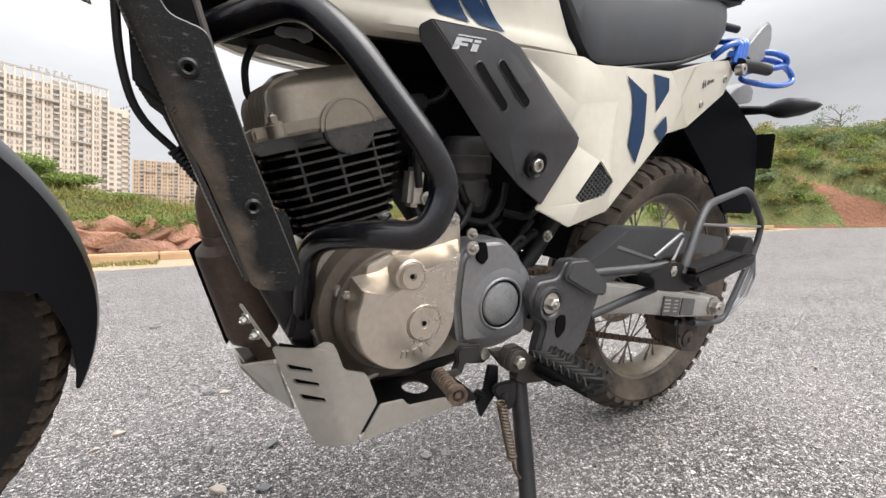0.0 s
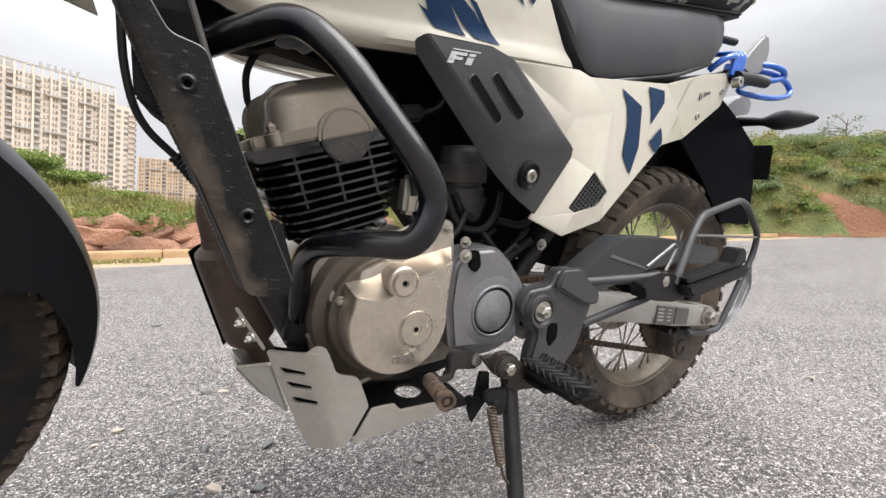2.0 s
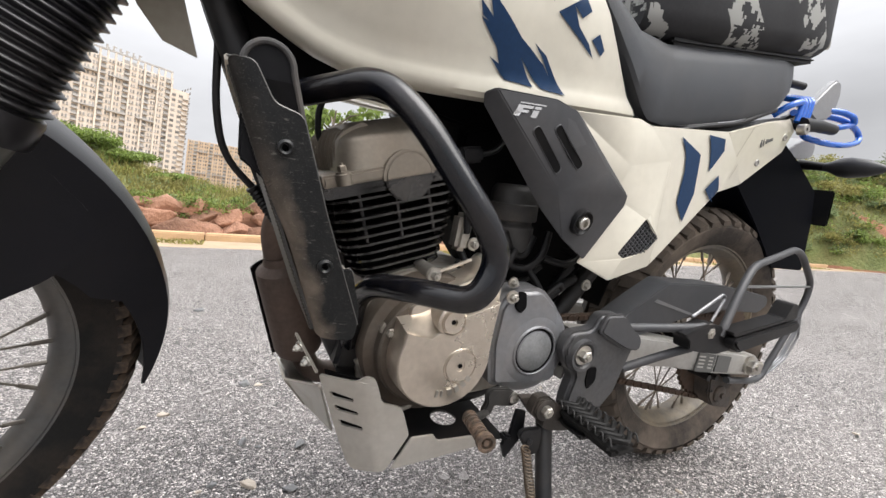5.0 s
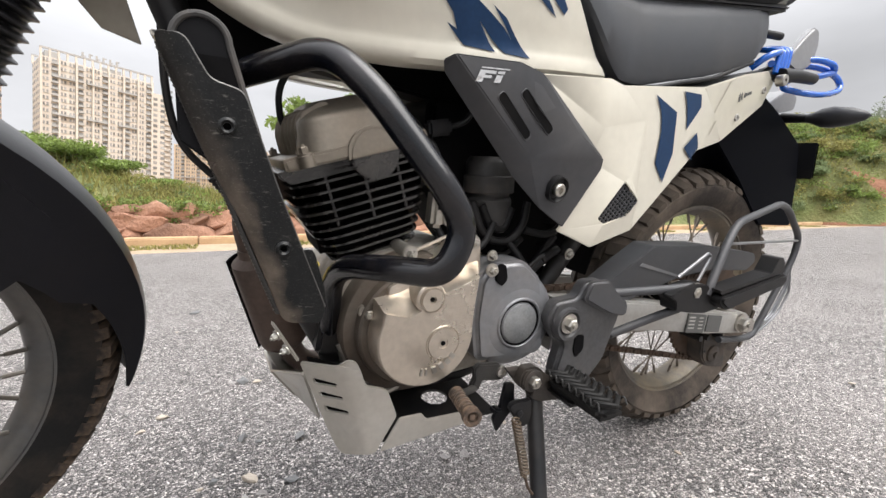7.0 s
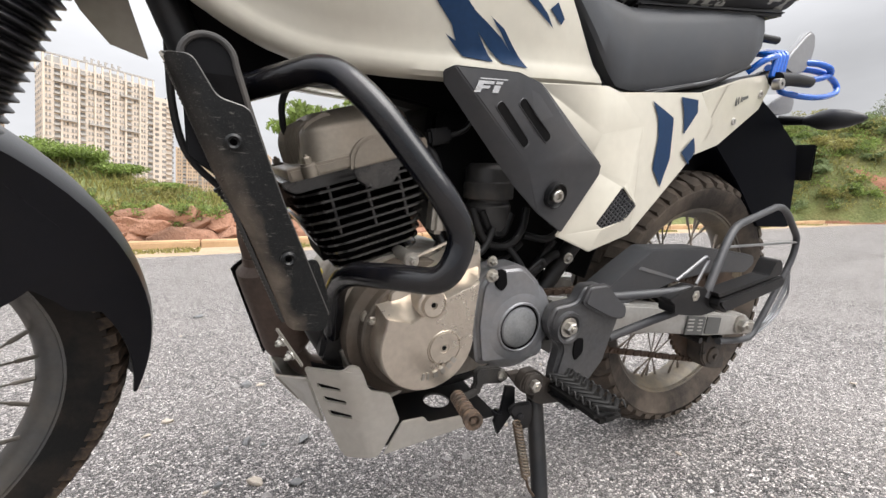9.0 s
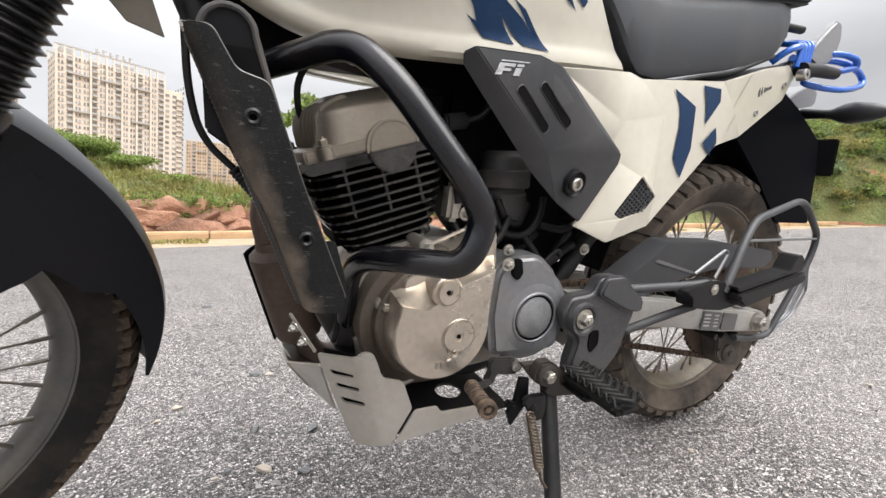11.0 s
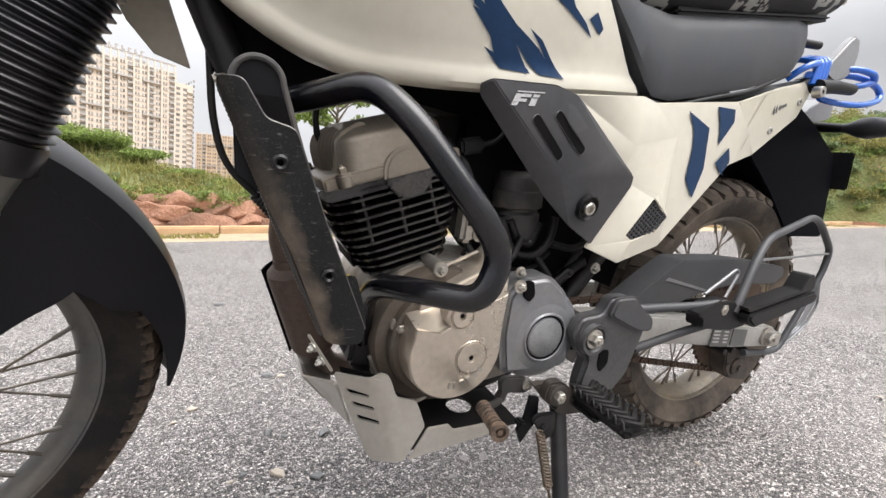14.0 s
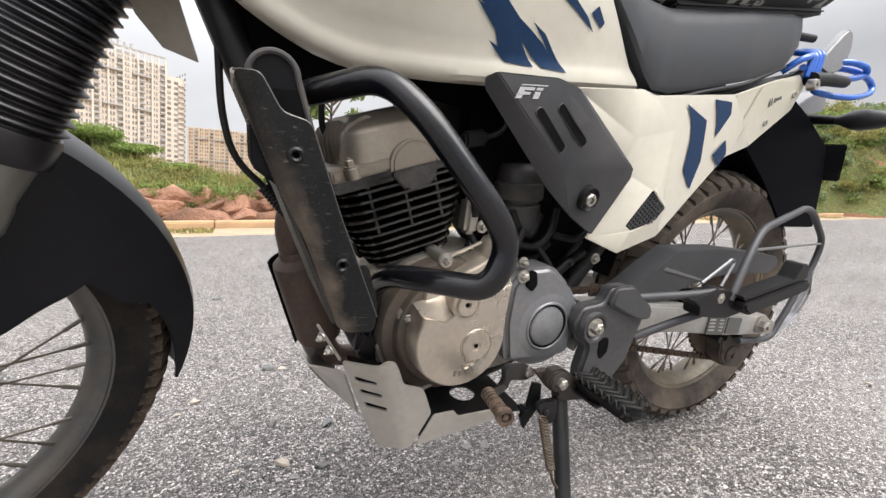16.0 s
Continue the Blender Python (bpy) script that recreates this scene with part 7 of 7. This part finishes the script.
# ---- saree guard rack and pillion pegs ----
frame_path = [(1.150, -0.226, 0.452), (1.1572, -0.226, 0.4655), (1.2102, -0.210, 0.5311), (1.2613, -0.195, 0.5687), (1.4997, -0.150, 0.6010), (1.5599, -0.140, 0.5884), (1.6642, -0.130, 0.5187), (1.6592, -0.130, 0.4683), (1.6144, -0.132, 0.3987), (1.5747, -0.135, 0.3450), (1.5275, -0.138, 0.2853), (1.4811, -0.140, 0.2855), (1.3767, -0.145, 0.3012)]
rack = part("saree_guard", tube(frame_path, 0.0072, 0.035, 14), PLASTIC, bike, "dark tubular leg guard frame beside the rear wheel")
for p in ([(1.2250, -0.206, 0.5330), (1.6600, -0.131, 0.5100)], [(1.2230, -0.205, 0.4300), (1.2400, -0.200, 0.4162), (1.4100, -0.165, 0.4120), (1.4675, -0.150, 0.4190), (1.6205, -0.132, 0.4050)], [(1.6560, -0.126, 0.4700), (1.7043, -0.120, 0.3735), (1.6716, -0.120, 0.3181), (1.6089, -0.125, 0.2936), (1.5500, -0.130, 0.2800)], [(1.6690, -0.124, 0.4806), (1.6848, -0.122, 0.3886), (1.6451, -0.122, 0.3186), (1.5800, -0.128, 0.3000)], [(1.6592, -0.128, 0.4683), (1.6600, -0.127, 0.3950), (1.6200, -0.128, 0.3300), (1.5700, -0.130, 0.3000)],
          [(1.098, -0.205, 0.480), (1.180, -0.200, 0.5170), (1.190, -0.200, 0.5100), (1.150, -0.208, 0.470)]):
    part("guard_wire", tube(p, 0.0028, 0.012, 8), GREYCASE, rack)
hanger = bmesh.new()
tube([(0.972, -0.180, 0.456), (1.074, -0.213, 0.4645), (1.113, -0.220, 0.4675)], 0.0072, 0.02, 14, True, hanger)
tube([(0.985, -0.178, 0.383), (1.054, -0.195, 0.4077), (1.095, -0.215, 0.4285)], 0.0072, 0.03, 14, True, hanger)
pill = part("pillion_hanger", hanger, PLASTIC, bike, "tubular hanger for the folded pillion foot peg")
part("hanger_bracket", plate(rounded([(1.050, 0.458), (1.073, 0.4666), (1.116, 0.4745), (1.146, 0.4700), (1.163, 0.4498), (1.190, 0.4240), (1.150, 0.4195), (1.1066, 0.4251), (1.068, 0.4322), (1.066, 0.4480)], 0.006), -0.230, -0.200, 0.004), DARK, pill)
hex_bolt((1.118, -0.226, 0.459), 0.010, 0.006, BRIGHT, pill)
pp = plate(rounded([(1.150, 0.4660), (1.160, 0.4630), (1.305, 0.4830), (1.322, 0.5110), (1.334, 0.5125), (1.345, 0.5030), (1.349, 0.4830), (1.160, 0.4560)], 0.004), -0.246, -0.216, 0.003)
plate(rounded([(1.160, 0.4530), (1.352, 0.4800), (1.362, 0.4690), (1.352, 0.4560), (1.180, 0.4270), (1.158, 0.4420)], 0.006), -0.250, -0.214, 0.004, 2, pp)
part("pillion_peg", pp, DARK, pill, "folded black pillion foot peg")
box_bm = box((0.05, 0.02, 0.018), (1.385, -0.14, 0.382), (0, 10, 0), 0.004)
part("adjuster_block", box_bm, DARK, swing)
# brake-side linkage behind the sprocket cover
for p, r in (([(0.845, -0.11, 0.478), (0.875, -0.12, 0.512), (0.885, -0.115, 0.50)], 0.004), ([(0.885, -0.075, 0.470), (0.925, -0.075, 0.500), (0.945, -0.075, 0.508)], 0.010), ([(0.87, -0.07, 0.45), (0.90, -0.07, 0.48), (0.94, -0.07, 0.53)], 0.007)):
    part("linkage", tube(p, r, 0.02), BLACK, bike)
hex_bolt((0.938, -0.112, 0.507), 0.006, 0.008, BRIGHT, bike)
shock = bmesh.new()
revolve([(0, 0.0), (0.014, 0.0)] + [q for k in range(9) for q in ((0.030, 0.02 + 0.022 * k), (0.030, 0.027 + 0.022 * k), (0.020, 0.030 + 0.022 * k), (0.020, 0.040 + 0.022 * k))] + [(0, 0.23)], 20, shock, to((0.935, -0.02, 0.44), (0.99, -0.02, 0.70)))
part("rear_shock", shock, DEEP, bike)
part("inner_fender", skin([[(1.41 + 0.375 * math.cos(a), y, 0.349 + 0.375 * math.sin(a)) for y in (-0.050, -0.03, 0.03, 0.050)] for a in np.linspace(radians(60), radians(165), 16)], 0.003), DEEP, bike)


# ---- things on the machine ----
def camo_material():
    m = material("digital_camo_fabric", (0.016, 0.016, 0.018), 0.75, vary=0.3, scale=12, bump=0.3, bump_scale=700)
    n, l = m.node_tree.nodes, m.node_tree.links
    b = n["Principled BSDF"]
    base = b.inputs["Base Color"].links[0].from_socket
    co = n.new("ShaderNodeTexCoord")
    snap = n.new("ShaderNodeVectorMath")
    snap.operation = "SNAP"
    snap.inputs[1].default_value = (0.005, 0.005, 0.005)
    ns = n.new("ShaderNodeTexNoise")
    ns.inputs["Scale"].default_value, ns.inputs["Detail"].default_value = 34, 4
    cut = n.new("ShaderNodeMath")
    cut.operation = "GREATER_THAN"
    cut.inputs[1].default_value = 0.49
    wave = n.new("ShaderNodeTexWave")
    wave.inputs["Scale"].default_value, wave.inputs["Distortion"].default_value = 1.9, 0.0
    rot = n.new("ShaderNodeMapping")
    rot.inputs["Rotation"].default_value = (0, radians(42), 0)
    band = n.new("ShaderNodeMath")
    band.operation = "GREATER_THAN"
    band.inputs[1].default_value = 0.62
    both = n.new("ShaderNodeMath")
    both.operation = "MULTIPLY"
    mx = n.new("ShaderNodeMix")
    mx.data_type = "RGBA"
    mx.inputs["B"].default_value = (0.34, 0.34, 0.32, 1)
    l.new(co.outputs["Object"], snap.inputs[0])
    l.new(snap.outputs[0], ns.inputs["Vector"])
    l.new(ns.outputs[0], cut.inputs[0])
    l.new(co.outputs["Object"], rot.inputs["Vector"])
    l.new(rot.outputs[0], wave.inputs["Vector"])
    l.new(wave.outputs["Color"], band.inputs[0])
    l.new(cut.outputs[0], both.inputs[0])
    l.new(band.outputs[0], both.inputs[1])
    l.new(both.outputs[0], mx.inputs["Factor"])
    l.new(base, mx.inputs["A"])
    l.new(mx.outputs["Result"], b.inputs["Base Color"])
    return m


CAMO = camo_material()
bag = tagged(new("tail_bag"), "black tail bag with grey digital camouflage stripes strapped on the seat", "bag")
bag.matrix_basis = BIKE @ pose(1.205, 0.0, 1.03, 0, -9, 0)
grid = []
for k in range(25):
    x = -0.27 + 0.54 * k / 24
    e = abs(x / 0.27)
    w_, h0, h1 = 0.150 * (1 - 0.22 * e ** 5), -0.088 + 0.012 * e ** 4, 0.125 - 0.045 * e ** 4
    row = []
    for j in range(28):
        a = 2 * math.pi * j / 28
        c, s = math.cos(a), math.sin(a)
        c, s = math.copysign(abs(c) ** 0.42, c), math.copysign(abs(s) ** 0.42, s)
        row.append((x, w_ * c + 0.003 * noise.noise(Vector((x * 18, j, 1))), (h1 if s > 0 else -h0) * s + 0.004 * noise.noise(Vector((x * 14, j * 0.6, 4)))))
    grid.append(row)
bb = skin(grid, 0, None, True)
for end in (grid[0], grid[-1]):
    bb.faces.new([bb.verts.new(p) for p in end])
bmesh.ops.remove_doubles(bb, verts=bb.verts, dist=1e-5)
part("bag_body", bb, CAMO, bag)
part("bag_zip", tube([(-0.26, -0.148, 0.040), (0.0, -0.153, 0.046), (0.25, -0.140, 0.040)], 0.005, 0.05, 8), SOFT, bag)
part("bag_base", box((0.42, 0.25, 0.012), (0, 0, -0.084), (0, 0, 0), 0.005), SOFT, bag)
strap = bmesh.new()
box((0.020, 0.012, 0.075), (0.272, -0.09, 0.03), (0, 10, 0), 0.003, 2, strap)
box((0.05, 0.03, 0.02), (0.275, -0.09, -0.02), (0, 0, 0), 0.004, 2, strap)
part("bag_buckle", strap, SOFT, bag)
part("buckle_ring", revolve([(0.009, -0.002), (0.013, -0.002), (0.013, 0.002), (0.009, 0.002)], 20, None, Matrix.Translation((0.268, -0.112, -0.045)), closed=True), ALLOY, bag)
part("zip_pull", box((0.022, 0.004, 0.010), (-0.155, -0.156, 0.050), (0, 20, 0), 0.002), RED, bag)

lock = bmesh.new()
path = [(1.385, -0.095, 0.868), (1.392, -0.118, 0.888), (1.430, -0.122, 0.902), (1.480, -0.090, 0.905), (1.543, -0.082, 0.909), (1.600, -0.118, 0.914), (1.642, -0.128, 0.907), (1.657, -0.125, 0.894), (1.620, -0.118, 0.882), (1.560, -0.085, 0.872), (1.530, -0.085, 0.850), (1.565, -0.110, 0.841),
        (1.610, -0.122, 0.841), (1.662, -0.125, 0.849), (1.705, -0.122, 0.862), (1.716, -0.118, 0.876), (1.698, -0.116, 0.889), (1.655, -0.114, 0.899), (1.600, -0.100, 0.904), (1.540, -0.080, 0.897), (1.470, -0.085, 0.888), (1.425, -0.112, 0.880)]
tube(path, 0.0066, 0.03, 12, True, lock)
cable = part("cable_lock", lock, BLUE_CABLE)
cable.matrix_basis = BIKE
tagged(cable, "coiled bright blue cable looped round the grab rail", "cable")
turn_ = part("cable_turn", tube([(1.432, -0.118, 0.862), (1.440, -0.116, 0.905), (1.450, -0.070, 0.918)], 0.0058, 0.01, 10), BLUE_CABLE, cable)
for k in range(1, 4):
    again("cable_turn", turn_, cable, pose(0.012 * k, 0, 0.003 * k))

# ---- loose stones on the road ----
rng = random.Random(23)


def loose(x, y, r, mat, label, seed, flat=1.0):
    o = part("stone", boulder(r, seed, (rng.uniform(0.9, 1.4), rng.uniform(0.7, 1.0), rng.uniform(0.35, 0.55) * flat), 2, 0.5), mat, None, m=pose(x, y, lift(x, y) + r * 0.22 * flat, rng.uniform(-10, 10), rng.uniform(-10, 10), rng.uniform(0, 360)), smooth=False)
    tagged(o, label, "stone", "loose stones")


loose(0.453, 0.217, 0.017, PEBBLE, "pale sandy stone lying on the asphalt", 3)
loose(0.524, 0.174, 0.018, PEBBLE_DARK, "flat grey stone lying on the asphalt", 4)
loose(0.455, 0.778, 0.028, PEBBLE_DARK, "flat grey stone lying on the asphalt", 5)
loose(0.444, 0.398, 0.018, PEBBLE_DARK, "flat grey stone lying on the asphalt", 6)
loose(0.569, 0.342, 0.017, PEBBLE_DARK, "flat grey stone lying on the asphalt", 7)
loose(0.252, 0.611, 0.018, PEBBLE, "pale sandy stone lying on the asphalt", 8)
loose(1.31, -0.150, 0.009, PEBBLE, "pale sandy stone lying on the asphalt", 9)
loose(2.21, -0.146, 0.014, PEBBLE, "pale sandy stone lying on the asphalt", 10)
loose(0.252, 1.92, 0.03, PEBBLE_DARK, "dark stone lying on the asphalt", 12)
for k in range(26):
    x, y, r = rng.uniform(-0.1, 1.7), rng.uniform(-0.30, 1.6), rng.uniform(0.006, 0.017)
    pale = rng.random() < 0.5
    loose(x, y, r, PEBBLE if pale else PEBBLE_DARK, "pale sandy stone lying on the asphalt" if pale else "flat grey stone lying on the asphalt", 30 + k)
for k in range(46):
    x, y, r = rng.uniform(-0.1, 0.95), rng.uniform(0.05, 1.5), rng.uniform(0.006, 0.019)
    loose(x, y, r, PEBBLE_GREY, "pale grey stone sunk into the worn asphalt", 90 + k, 0.5)
chips = bmesh.new()
for _ in range(4200):
    x, y = rng.uniform(-0.6, 3.2), rng.uniform(-0.75, 2.2)
    if rng.random() > 1.15 - 0.35 * abs(y):
        continue
    r = rng.uniform(0.0018, 0.0046) if rng.random() < 0.98 else rng.uniform(0.006, 0.011)
    m_ = pose(x, y, lift(x, y) + r * 0.3, rng.uniform(0, 360), rng.uniform(0, 360), rng.uniform(0, 360))
    pts = [m_ @ Vector(q) for q in ((r, 0, 0), (-r * 0.5, r * 0.9, 0), (-r * 0.6, -r * 0.8, 0), (0, 0, r * 0.8), (0.1 * r, 0, -r * 0.7))]
    v = [chips.verts.new(p) for p in pts]
    for f in ((0, 1, 3), (1, 2, 3), (2, 0, 3), (1, 0, 4), (2, 1, 4), (0, 2, 4)):
        chips.faces.new([v[i] for i in f])
CHIP = material("loose_gravel_chips", (0.28, 0.27, 0.26), 0.8, vary=0.2, scale=30, island=0.65)
tagged(part("gravel", chips, CHIP, smooth=False), "scattered loose stone chips on the road", "gravel", kind="stuff")
